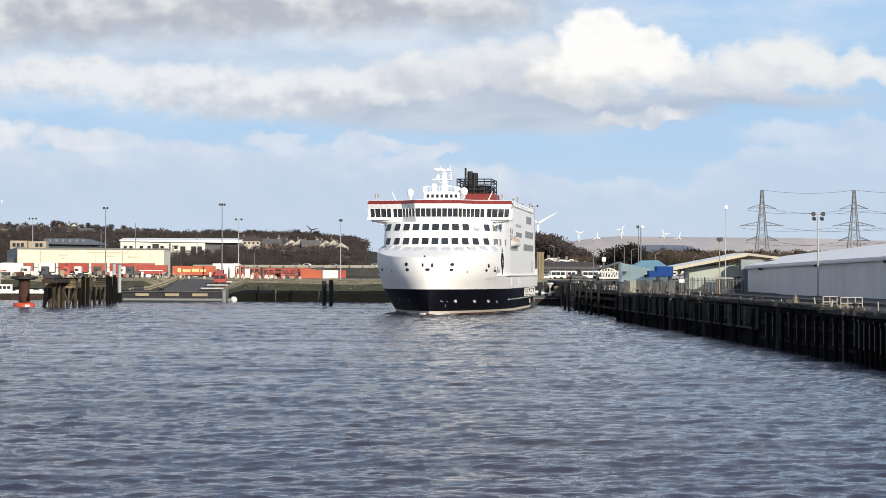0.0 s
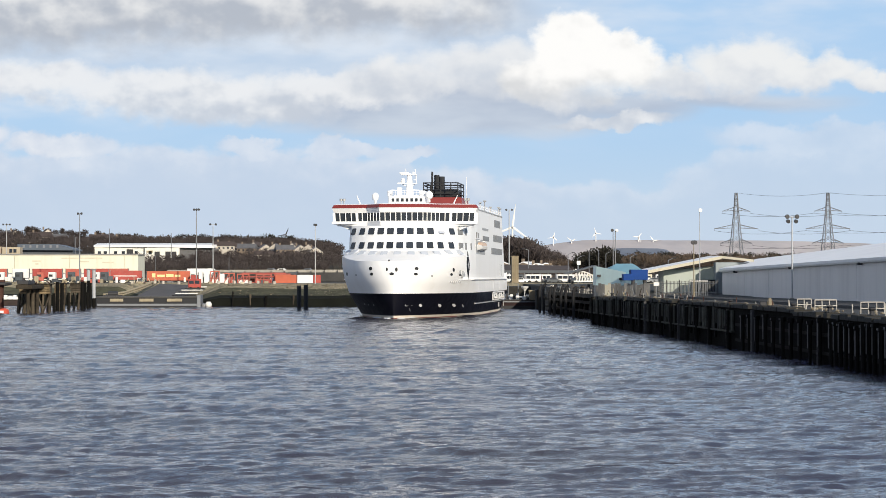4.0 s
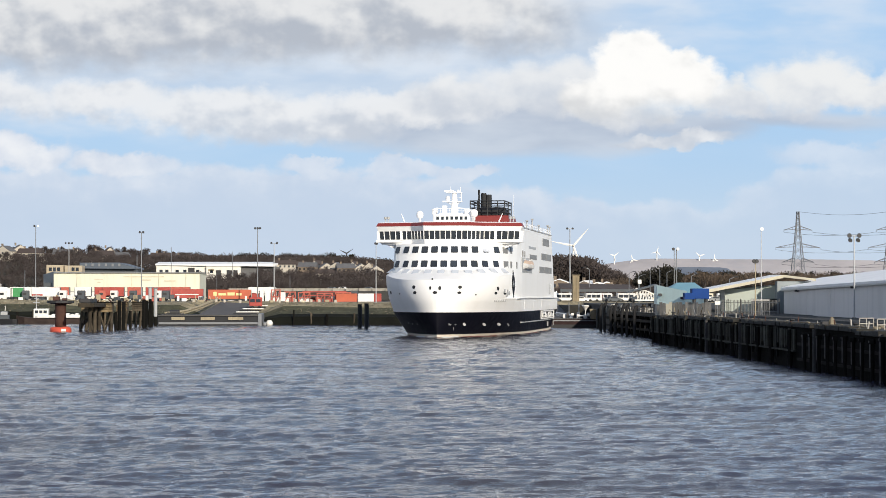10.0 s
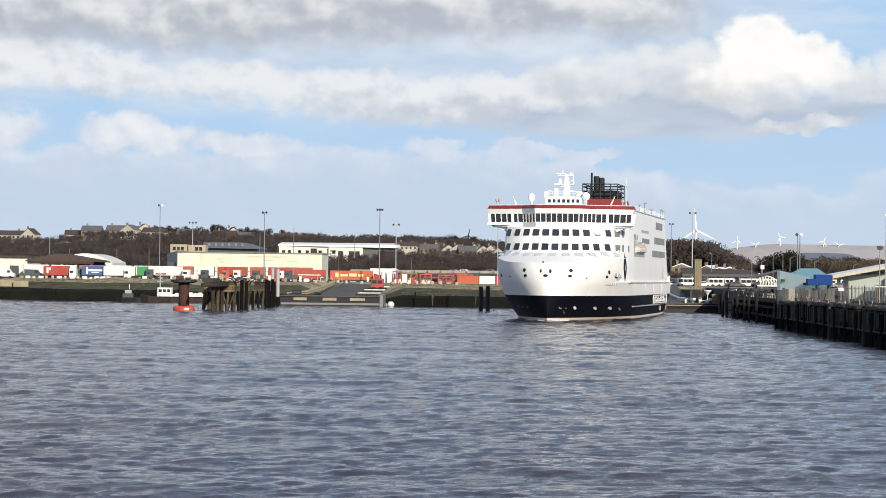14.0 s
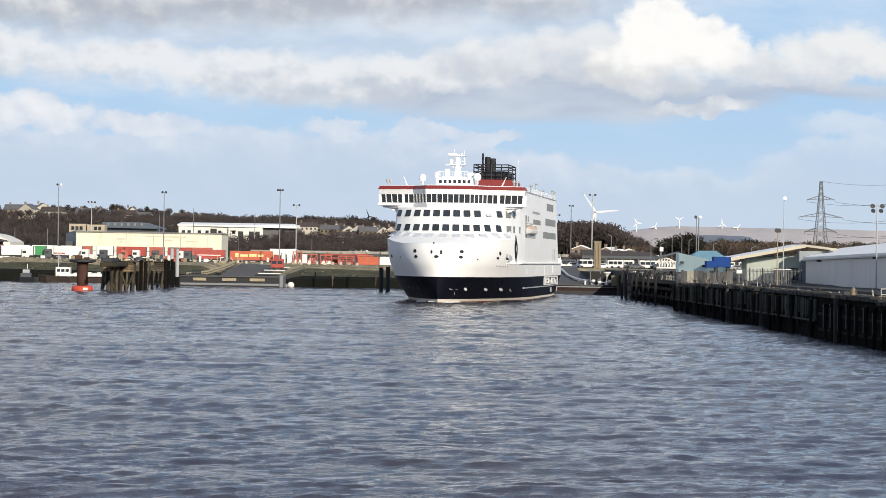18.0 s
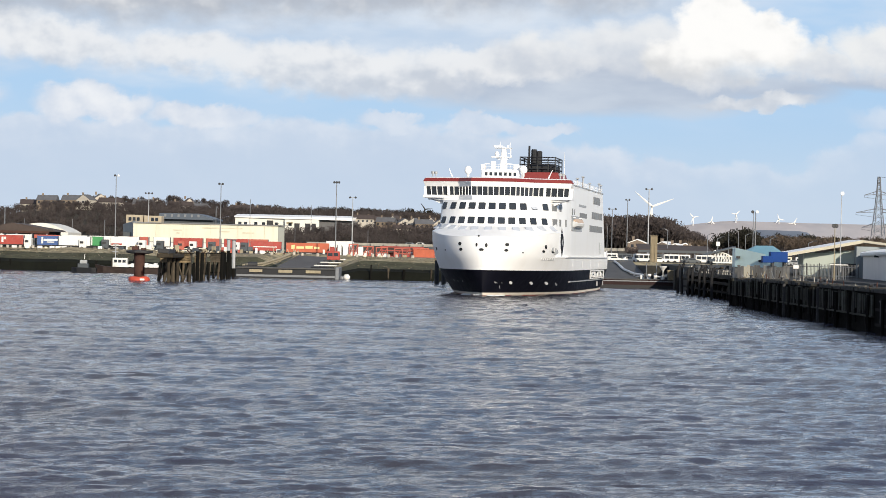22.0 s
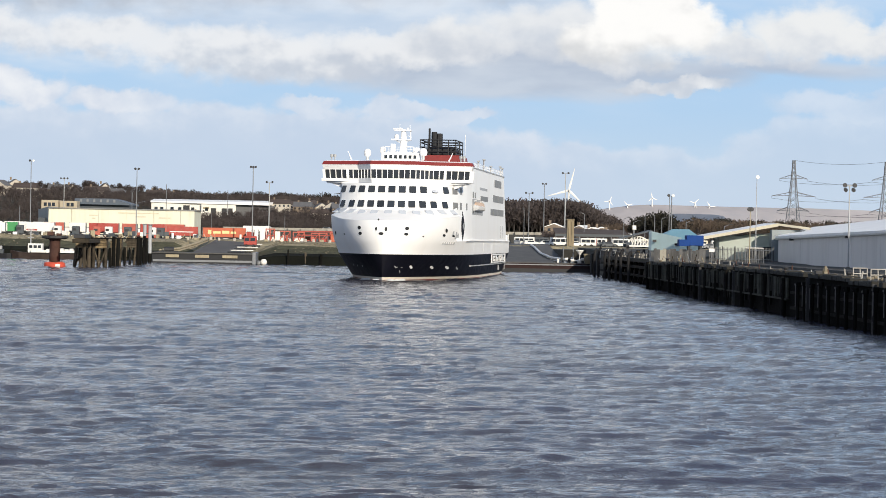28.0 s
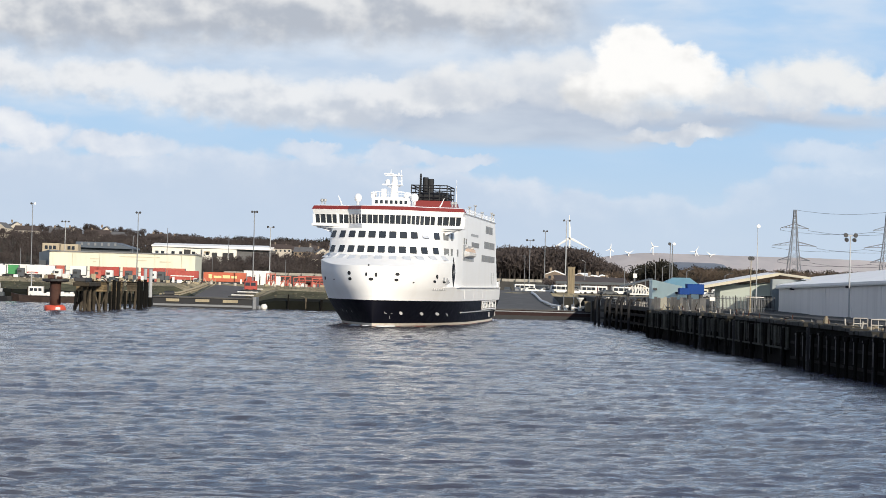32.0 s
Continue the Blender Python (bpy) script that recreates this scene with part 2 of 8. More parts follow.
WATER = make_water()
GLASS = make_glass("dark_glass")
SHIP_WHITE = paint("ship_white", (0.85, 0.85, 0.845), 0.38, vary=0.02, scale=0.08, dirt=0.10, dirt_col=(0.55, 0.47, 0.36), streak=True)
SHIP_BLACK = paint("ship_navy", (0.005, 0.0055, 0.011), 0.55, vary=0.25, scale=0.1, dirt=0.10, dirt_col=(0.02, 0.02, 0.025), streak=True, spec=0.12)
SHIP_RED = paint("ship_red", (0.20, 0.024, 0.020), 0.5, vary=0.08, scale=0.3)
SHIP_BOOT = paint("boot_top_white", (0.72, 0.66, 0.58), 0.5, vary=0.1, scale=0.4, dirt=0.5, dirt_col=(0.45, 0.25, 0.12))
SHIP_UNDER = paint("bottom_red", (0.22, 0.045, 0.03), 0.6, vary=0.2, scale=0.5)
SHIP_GREY = paint("ship_grey", (0.36, 0.37, 0.38), 0.5, vary=0.08)
PANE_PALE = paint("pale_pane", (0.50, 0.53, 0.58), 0.35, vary=0.05)
BLACK = paint("funnel_black", (0.007, 0.008, 0.011), 0.6, vary=0.2, scale=0.8)
STEEL = paint("galvanised_steel", (0.20, 0.21, 0.225), 0.5, 0.3, vary=0.12, scale=1.5)
WHITE_STEEL = paint("white_steel", (0.74, 0.73, 0.70), 0.5, vary=0.06, scale=0.8, dirt=0.2, dirt_col=(0.4, 0.32, 0.24))
PALE_MAST = paint("pale_mast", (0.42, 0.43, 0.44), 0.5, 0.2, vary=0.1, scale=0.8)
DARK_STEEL = paint("dark_steel", (0.03, 0.03, 0.033), 0.6, 0.2, vary=0.2)
LAMP_GLASS = paint("lamp_lens", (0.75, 0.75, 0.72), 0.2)
# wet timber, taken nearly to black by shade put into the colour
TIMBER = paint("wet_shaded_timber", (0.0065, 0.006, 0.0052), 0.9, vary=0.4, scale=0.8, bump=0.5, bscale=6.0, dirt=0.5, dirt_col=(0.005, 0.006, 0.0045), streak=True, rand=0.5, spec=0.15)
BAULK = paint("brown_baulk", (0.165, 0.125, 0.075), 0.9, vary=0.5, scale=0.9, bump=0.5, bscale=5.0, dirt=0.75, dirt_col=(0.035, 0.028, 0.02), rand=0.35, spec=0.15)
LEG = paint("tarred_leg", (0.060, 0.050, 0.038), 0.9, vary=0.5, scale=0.9, bump=0.5, bscale=5.0, dirt=0.6, dirt_col=(0.012, 0.012, 0.009), streak=True, rand=0.5, spec=0.15)
TIMBER_DRY = paint("weathered_timber", (0.070, 0.057, 0.041), 0.85, vary=0.45, scale=0.7, bump=0.5, bscale=6.0, dirt=0.6, dirt_col=(0.02, 0.018, 0.014), streak=True, rand=0.4, spec=0.2)
# near black: the sunless wall's shade is put into this colour, besides weed
QUAY = paint("shaded_quay_face", (0.0035, 0.0035, 0.003), 0.95, vary=0.4, scale=0.25, bump=0.6, bscale=2.5, dirt=0.5, dirt_col=(0.007, 0.007, 0.0055), streak=True, spec=0.05)
CONCRETE = paint("old_concrete", (0.33, 0.31, 0.27), 0.9, vary=0.2, scale=0.4, bump=0.4, bscale=5.0, dirt=0.5, dirt_col=(0.15, 0.13, 0.1))
CONC_TAN = paint("tan_concrete", (0.34, 0.29, 0.2), 0.9, vary=0.15, scale=0.5, bump=0.3, dirt=0.35, dirt_col=(0.14, 0.11, 0.07), streak=True)
ASPHALT = paint("asphalt", (0.055, 0.054, 0.052), 0.9, vary=0.25, scale=0.3, bump=0.3)
DECK_GREY = paint("ramp_deck", (0.075, 0.073, 0.07), 0.8, vary=0.25, scale=0.3, dirt=0.4, dirt_col=(0.035, 0.033, 0.03))
WEED = paint("weedy_bank", (0.008, 0.009, 0.006), 0.9, vary=0.5, scale=0.15, bump=0.8, bscale=1.5, dirt=0.6, dirt_col=(0.006, 0.007, 0.005), spec=0.2)
BANK = paint("stone_bank", (0.30, 0.255, 0.165), 0.9, vary=0.5, scale=0.3, bump=0.8, bscale=1.2, dirt=0.8, dirt_col=(0.085, 0.08, 0.042), spec=0.2)
LAND = paint("rough_grass_land", (0.045, 0.039, 0.026), 0.95, vary=0.4, scale=0.02, bump=0.5, bscale=0.6, dirt=0.6, dirt_col=(0.03, 0.025, 0.018), spec=0.2)
YARD = paint("yard_hardstanding", (0.12, 0.11, 0.095), 0.9, vary=0.2, scale=0.05, dirt=0.4, dirt_col=(0.13, 0.12, 0.1))
# ridge and fell: the haze of distance is put into these two colours
HAZY_RIDGE = paint("haze_blue_ridge", (0.17, 0.20, 0.25), 0.95, vary=0.3, scale=0.004, dirt=0.5, dirt_col=(0.28, 0.29, 0.30))
HAZY_HILL = paint("moorland", (0.52, 0.47, 0.45), 0.95, vary=0.2, scale=0.002, dirt=0.5, dirt_col=(0.28, 0.29, 0.33))
SCRUB = paint("bare_scrub", (0.066, 0.055, 0.053), 0.95, vary=0.4, scale=0.05, spec=0.1)
SCRUB_W = paint("russet_scrub", (0.105, 0.080, 0.062), 0.95, vary=0.4, scale=0.05, spec=0.1)
SCRUB_G = paint("evergreen_scrub", (0.026, 0.025, 0.020), 0.95, vary=0.5, scale=0.05, spec=0.1)
BARK = paint("bark", (0.055, 0.047, 0.043), 0.95, vary=0.3)
YELLOW = paint("cream_cladding", (0.68, 0.67, 0.55), 0.6, vary=0.05, scale=0.15, dirt=0.35, dirt_col=(0.56, 0.49, 0.36), streak=True)
WHITE_CLAD = paint("white_cladding", (0.72, 0.70, 0.64), 0.6, vary=0.05, scale=0.15, dirt=0.25, dirt_col=(0.5, 0.46, 0.38), streak=True)
WHITE_ROOF = paint("white_roof", (0.88, 0.87, 0.85), 0.55, vary=0.05, scale=0.1, dirt=0.15, dirt_col=(0.6, 0.58, 0.54))
GREY_CLAD = paint("grey_cladding", (0.68, 0.66, 0.65), 0.55, vary=0.05, scale=0.12, dirt=0.25, dirt_col=(0.36, 0.35, 0.35), streak=True)
DARK_CLAD = paint("dark_cladding", (0.06, 0.07, 0.08), 0.6, vary=0.15, scale=0.15)
BLUE_ROOF = paint("grey_blue_roof", (0.075, 0.095, 0.125), 0.5, vary=0.12, scale=0.15)
TEAL = paint("pale_turquoise_cladding", (0.60, 0.76, 0.74), 0.55, vary=0.05, scale=0.2, dirt=0.15, dirt_col=(0.45, 0.55, 0.53), streak=True)
TEAL_ROOF = paint("turquoise_roof", (0.20, 0.40, 0.47), 0.5, vary=0.1, scale=0.2)
GREEN_CLAD = paint("pale_green_cladding", (0.50, 0.55, 0.50), 0.55, vary=0.05, scale=0.2)
CREAM = paint("cream_fascia", (0.66, 0.60, 0.46), 0.6, vary=0.08, scale=0.3)
BLUE = paint("container_blue", (0.008, 0.045, 0.20), 0.7, vary=0.12, scale=0.5, spec=0.2)
RED = paint("trailer_red", (0.36, 0.048, 0.036), 0.55, vary=0.2, scale=0.6, dirt=0.5, dirt_col=(0.30, 0.13, 0.10))
ORANGE = paint("trailer_orange", (0.46, 0.10, 0.045), 0.55, vary=0.18, scale=0.6, dirt=0.45, dirt_col=(0.3, 0.1, 0.05))
RED_WORN = paint("worn_red", (0.42, 0.10, 0.07), 0.65, vary=0.3, scale=0.8, dirt=0.3, dirt_col=(0.25, 0.1, 0.06))
BLUE_TRAILER = paint("curtain_blue", (0.05, 0.10, 0.26), 0.5, vary=0.1, scale=0.5)
WHITE_TRAILER = paint("trailer_white", (0.74, 0.73, 0.70), 0.45, vary=0.04, scale=0.5, dirt=0.15, dirt_col=(0.5, 0.46, 0.4))
GREEN = paint("curtain_green", (0.05, 0.26, 0.09), 0.5, vary=0.1, scale=0.5)
TYRE = paint("tyre", (0.02, 0.02, 0.02), 0.85)
RUST = paint("rusty_steel", (0.065, 0.028, 0.020), 0.85, vary=0.35, scale=0.7, bump=0.4, dirt=0.5, dirt_col=(0.022, 0.014, 0.011))
TILE_BROWN = paint("brown_roof_tile", (0.062, 0.046, 0.04), 0.85, vary=0.2, scale=0.4)
TILE_GREY = paint("slate_roof", (0.11, 0.11, 0.115), 0.75, vary=0.2, scale=0.4)
RENDER_W = paint("white_render", (0.46, 0.42, 0.36), 0.85, vary=0.12, scale=0.3)
BRICK = paint("brown_brick_far", (0.21, 0.165, 0.125), 0.9, vary=0.15, scale=0.6)
TAN_WALL = paint("tan_wall", (0.40, 0.34, 0.25), 0.85, vary=0.1, scale=0.3)
YELLOW_MARK = paint("yellow_mark", (0.70, 0.60, 0.28), 0.6, vary=0.08)
BIRD_DARK = paint("black_plumage", (0.012, 0.012, 0.013), 0.7)
GULL_GREY = paint("grey_plumage", (0.05, 0.052, 0.056), 0.8)
LIFE_ORANGE = paint("lifeboat_orange", (0.60, 0.43, 0.31), 0.5, vary=0.08)
PYLON_STEEL = paint("pylon_steel", (0.11, 0.12, 0.14), 0.6, 0.2, vary=0.1)
TINTED = paint("tinted_side_glass", (0.21, 0.21, 0.205), 0.45, vary=0.15)
COPING = paint("dark_coping", (0.020, 0.019, 0.016), 0.9, vary=0.5, scale=0.4, bump=0.5, dirt=0.6, dirt_col=(0.03, 0.03, 0.025))
RAMP_GREY = paint("pale_ramp_deck", (0.085, 0.078, 0.072), 0.8, vary=0.25, scale=0.15, dirt=0.4, dirt_col=(0.08, 0.075, 0.07))
FOAM = paint("foam", (0.62, 0.64, 0.66), 0.9, vary=0.15, scale=0.8)
TOWER_TAN = paint("stained_tan_concrete", (0.25, 0.205, 0.135), 0.9, vary=0.2, scale=0.5, bump=0.3, dirt=0.5, dirt_col=(0.12, 0.09, 0.06), streak=True)
MAROON = paint("maroon_pontoon", (0.024, 0.010, 0.010), 0.75, vary=0.35, scale=0.6, dirt=0.4, dirt_col=(0.012, 0.009, 0.009), spec=0.3)
QUAY_TOP = paint("worn_quay_deck", (0.032, 0.031, 0.028), 0.9, vary=0.35, scale=0.12, bump=0.4, dirt=0.5, dirt_col=(0.025, 0.026, 0.022))
BANK_LOW = paint("olive_bank", (0.075, 0.072, 0.042), 0.95, vary=0.55, scale=0.25, bump=0.8, bscale=1.5, dirt=0.7, dirt_col=(0.025, 0.027, 0.016), spec=0.2)
FADED = paint("faded_lettering", (0.58, 0.53, 0.40), 0.7, vary=0.15, scale=0.8)
GABLE = paint("blue_grey_gable", (0.22, 0.25, 0.265), 0.6, vary=0.1, scale=0.3)
ROCK = paint("rock_armour", (0.20, 0.17, 0.12), 0.9, vary=0.4, scale=0.6, bump=0.6)

# ---------------------------------------------------------------- building blocks


class Mesh:
    """Collects vertices and faces."""

    def __init__(self):
        self.v, self.f = [], []

    def add(self, verts, faces):
        k = len(self.v)
        self.v += [tuple(p) for p in verts]
        self.f += [tuple(i + k for i in q) for q in faces]
        return self

    def box(self, x0, y0, z0, x1, y1, z1, c=0.0, rz=0.0, at=None):
        """An upright block; c: chamfer of its edges; rz: degrees about its own centre."""
        if c <= 0:
            vs = [(x, y, z) for z in (z0, z1) for x, y in ((x0, y0), (x1, y0), (x1, y1), (x0, y1))]
            fs = [(3, 2, 1, 0), (4, 5, 6, 7), (0, 1, 5, 4), (1, 2, 6, 5), (2, 3, 7, 6), (3, 0, 4, 7)]
        else:
            vs, fs, rings = [], [], []
            for z, e in ((z0, c), (z0 + c, 0), (z1 - c, 0), (z1, c)):
                ring = [(x0 + e + c * (e == 0), y0 + e), (x1 - e - c * (e == 0), y0 + e), (x1 - e, y0 + e + c * (e == 0)), (x1 - e, y1 - e - c * (e == 0)),
                        (x1 - e - c * (e == 0), y1 - e), (x0 + e + c * (e == 0), y1 - e), (x0 + e, y1 - e - c * (e == 0)), (x0 + e, y0 + e + c * (e == 0))]
                vs += [(*p, z) for p in ring]
            for r in range(3):
                for i in range(8):
                    j = (i + 1) % 8
                    fs.append((r * 8 + i, r * 8 + j, r * 8 + 8 + j, r * 8 + 8 + i))
            fs += [tuple(range(7, -1, -1)), tuple(range(24, 32))]
        if rz:
            cx, cy = ((x0 + x1) / 2, (y0 + y1) / 2) if at is None else at
            s, k = math.sin(radians(rz)), math.cos(radians(rz))
            vs = [(cx + (x - cx) * k - (y - cy) * s, cy + (x - cx) * s + (y - cy) * k, z) for x, y, z in vs]
        return self.add(vs, fs)

    def prism(self, poly, z0, z1):
        """A plan polygon (anticlockwise) raised from z0 to z1; either may be a list, one height a corner."""
        n = len(poly)
        a = z0 if isinstance(z0, (list, tuple)) else [z0] * n
        b = z1 if isinstance(z1, (list, tuple)) else [z1] * n
        vs = [(x, y, z) for (x, y), z in zip(poly, a)] + [(x, y, z) for (x, y), z in zip(poly, b)]
        fs = [tuple(range(n - 1, -1, -1)), tuple(range(n, 2 * n))] + [(i, (i + 1) % n, n + (i + 1) % n, n + i) for i in range(n)]
        return self.add(vs, fs)

    def slab(self, prof, y0, y1, axis="y"):
        """A profile in x and z drawn out along y (or a profile in y and z along x)."""
        n = len(prof)
        if axis == "y":
            vs = [(x, y0, z) for x, z in prof] + [(x, y1, z) for x, z in prof]
        else:
            vs = [(y0, x, z) for x, z in prof] + [(y1, x, z) for x, z in prof]
        fs = [tuple(range(n)), tuple(range(2 * n - 1, n - 1, -1))] + [(i, n + i, n + (i + 1) % n, (i + 1) % n) for i in range(n)]
        return self.add(vs, fs)

    def rod(self, p, q, r, n=6, r2=None, caps=True):
        """A round bar from p to q."""
        p, q = Vector(p), Vector(q)
        w = (q - p).normalized()
        a = w.orthogonal().normalized()
        b = w.cross(a)
        r2 = r if r2 is None else r2
        vs = [p + r * (math.cos(2 * math.pi * i / n) * a + math.sin(2 * math.pi * i / n) * b) for i in range(n)]
        vs += [q + r2 * (math.cos(2 * math.pi * i / n) * a + math.sin(2 * math.pi * i / n) * b) for i in range(n)]
        fs = [(i, (i + 1) % n, n + (i + 1) % n, n + i) for i in range(n)]
        if caps:
            fs += [tuple(range(n - 1, -1, -1)), tuple(range(n, 2 * n))]
        return self.add(vs, fs)

    def lathe(self, prof, n=12, at=(0, 0, 0)):
        """Radius and height pairs turned about z."""
        vs = [(at[0] + r * math.cos(2 * math.pi * i / n), at[1] + r * math.sin(2 * math.pi * i / n), at[2] + z) for r, z in prof for i in range(n)]
        fs = [(k * n + i, k * n + (i + 1) % n, (k + 1) * n + (i + 1) % n, (k + 1) * n + i) for k in range(len(prof) - 1) for i in range(n)]
        fs += [tuple(range(n - 1, -1, -1)), tuple((len(prof) - 1) * n + i for i in range(n))]
        return self.add(vs, fs)

    def rings(self, rings, closed=True, cap0=True, cap1=True):
        """Skins a row of rings with the same count of points."""
        n = len(rings[0])
        vs = [p for r in rings for p in r]
        m = n if closed else n - 1
        fs = [(k * n + i, k * n + (i + 1) % n, (k + 1) * n + (i + 1) % n, (k + 1) * n + i) for k in range(len(rings) - 1) for i in range(m)]
        if cap0:
            fs.append(tuple(range(n - 1, -1, -1)))
        if cap1:
            fs.append(tuple((len(rings) - 1) * n + i for i in range(n)))
        return self.add(vs, fs)

    def data(self, name, mat, smooth=False):
        me = bpy.data.meshes.new(name)
        me.from_pydata(self.v, [], self.f)
        if mat:
            me.materials.append(mat)
        if smooth:
            me.shade_smooth()
        me.update()
        return me


def thing(name, label, category, x=0.0, y=0.0, z=0.0, rz=0.0, group="", kind=""):
    ob = new(name)
    ob.matrix_basis = pose(x, y, z, 0, 0, rz)
    return tagged(ob, label, category, group, kind)


def part(name, mesh, mat, parent, label="", smooth=False, at=None):
    """One mesh object under a thing or a part."""
    ob = new(name, mesh if isinstance(mesh, bpy.types.Mesh) else mesh.data(name, mat, smooth))
    ob.parent = parent
    if at is not None:
        ob.matrix_basis = at
    return tagged(ob, label) if label else ob


def solid(name, mesh, mat, label, category, kind="", group="", smooth=False):
    return tagged(new(name, mesh.data(name, mat, smooth)), label, category, group, kind)


def smoothstep(a, b, x):
    t = min(1.0, max(0.0, (x - a) / (b - a)))
    return t * t * (3 - 2 * t)


# ---------------------------------------------------------------- water and land


def leaning(x, y, fx, fy, k, z):
    """Waves whose fronts, towards the sea, are steeper than their backs."""
    n = noise.noise((fx * x, fy * y, z))
    return noise.noise((fx * x, fy * (y + k * n), z))


def wave(x, y):
    """Height of the chop: short steep wind waves on a slow slanting swell."""
    bend = 1.8 * noise.noise((0.020 * x, 0.016 * y, 2.0))
    h = 0.21 * math.sin(0.42 * y + 0.13 * x + 2.2 * bend) * (0.55 + 0.9 * noise.noise((0.03 * x, 0.05 * y, 6.0)))
    u, v = x + 0.2 * y, y - 0.15 * x
    h += 0.12 * leaning(u, v, 0.30, 0.52, 1.2, 3.0)
    h += 0.11 * leaning(u, v, 0.55, 1.15, 0.55, 9.0)
    return h + 0.07 * leaning(x - 0.2 * y, y, 0.95, 2.1, 0.3, 12.0)


def build_water():
    rows, cols = 940, 500
    r0, r1 = 62.0, 860.0
    vs, fs = [], []
    for i in range(rows + 1):
        r = r0 * (r1 / r0) ** (i / rows)
        for j in range(cols + 1):
            x, y = r * (-0.36 + 0.88 * j / cols), r
            vs.append((x, y, wave(x, y) * (1 + 0.3 * smoothstep(250, 500, r)) if r > 63 else 0.0))
    w = cols + 1
    fs = [(i * w + j, i * w + j + 1, (i + 1) * w + j + 1, (i + 1) * w + j) for i in range(rows) for j in range(cols)]
    me = bpy.data.meshes.new("water")
    me.from_pydata(vs, [], fs)
    me.materials.append(WATER)
    me.shade_smooth()
    ob = tagged(new("water", me), "choppy slate-grey harbour water", "water", kind="structure")
    far = Mesh()
    far.add([(-4800, -4800, -1.2), (4800, -4800, -1.2), (4800, 900, -1.2), (-4800, 900, -1.2)], [(0, 1, 2, 3)])
    solid("sea", far, WATER, "open grey sea beyond the harbour", "sea", "structure")
    return ob


def shore_y(x):
    """The waterline of the far shore."""
    return 657.5 - 0.485 * x if x < 35 else 640.0 + 0.4 * (x - 35)


def land_z(x, y):
    """Height of the land behind the far shore."""
    u = x / y
    left = smoothstep(0.075, -0.03, u)
    s = smoothstep(900, 1420, y)
    z = 6.3 + s * (18.0 * left + 5.0 * (1 - left)) + 4.0 * left * smoothstep(-0.09, -0.16, u) * smoothstep(1000, 1400, y)
    z -= 4.0 * smoothstep(-0.168, -0.195, u) * smoothstep(1000, 1400, y)
    z += 2.5 * smoothstep(1300, 1500, y) * (noise.noise((x * 0.006, y * 0.004, 1.0)))
    return z * (1 - 0.8 * smoothstep(1700, 2600, y)) + 0.4 * noise.noise((x * 0.03, y * 0.03, 0.0))


def build_land():
    # one sheet from the far shore to the horizon, with the bank as its front edge
    bank = [(0.0, -0.8), (0.8, 2.3), (2.5, 3.1), (9.0, 4.0), (15.0, 5.0), (23.0, 6.1)]
    xs = [-1500, -900, -500] + [-330 + 6 * i for i in range(66)] + [72, 90, 120, 160, 220, 300, 420, 700, 1500]
    steps = [40, 60, 90, 130, 180, 240, 310, 390, 480, 580, 680, 780, 900, 1100, 1500, 2200, 3200, 4100]
    vs = []
    for x in xs:
        y0 = shore_y(x)
        for d, z in bank:
            vs.append((x, y0 + d + 1.2 * noise.noise((x * 0.11, d, 4.0)), z * (1.0 + 0.10 * noise.noise((x * 0.07, d * 0.3, 0.0))) * (1.12 if x < -90 else 1.0) * (1 - 0.5 * smoothstep(-57, -53, x) * smoothstep(-33, -37, x)) * (1 - 0.55 * smoothstep(20, 24, x) * smoothstep(56, 50, x))))
        for d in steps:
            k = 1.0 + max(0.0, (y0 + d - 700) / 700.0) * (abs(x) > 60)
            X = x * k if abs(x) < 330 else x
            vs.append((X, y0 + d, land_z(X, y0 + d)))
    m = len(bank) + len(steps)
    me = Mesh().add(vs, [(i * m + j, (i + 1) * m + j, (i + 1) * m + j + 1, i * m + j + 1) for i in range(len(xs) - 1) for j in range(m - 1)])
    g = solid("ground", me, LAND, "rough grassy land rising behind the harbour", "ground", "structure")
    g.data.materials.append(WEED)
    g.data.materials.append(BANK)
    g.data.materials.append(YARD)
    g.data.materials.append(BANK_LOW)
    for p in g.data.polygons:
        j = p.index % (m - 1)
        p.material_index = 1 if j < 2 else 4 if j < 4 else 2 if j < 6 else 3 if j < 8 else 0
    return g


water = build_water()
build_land()


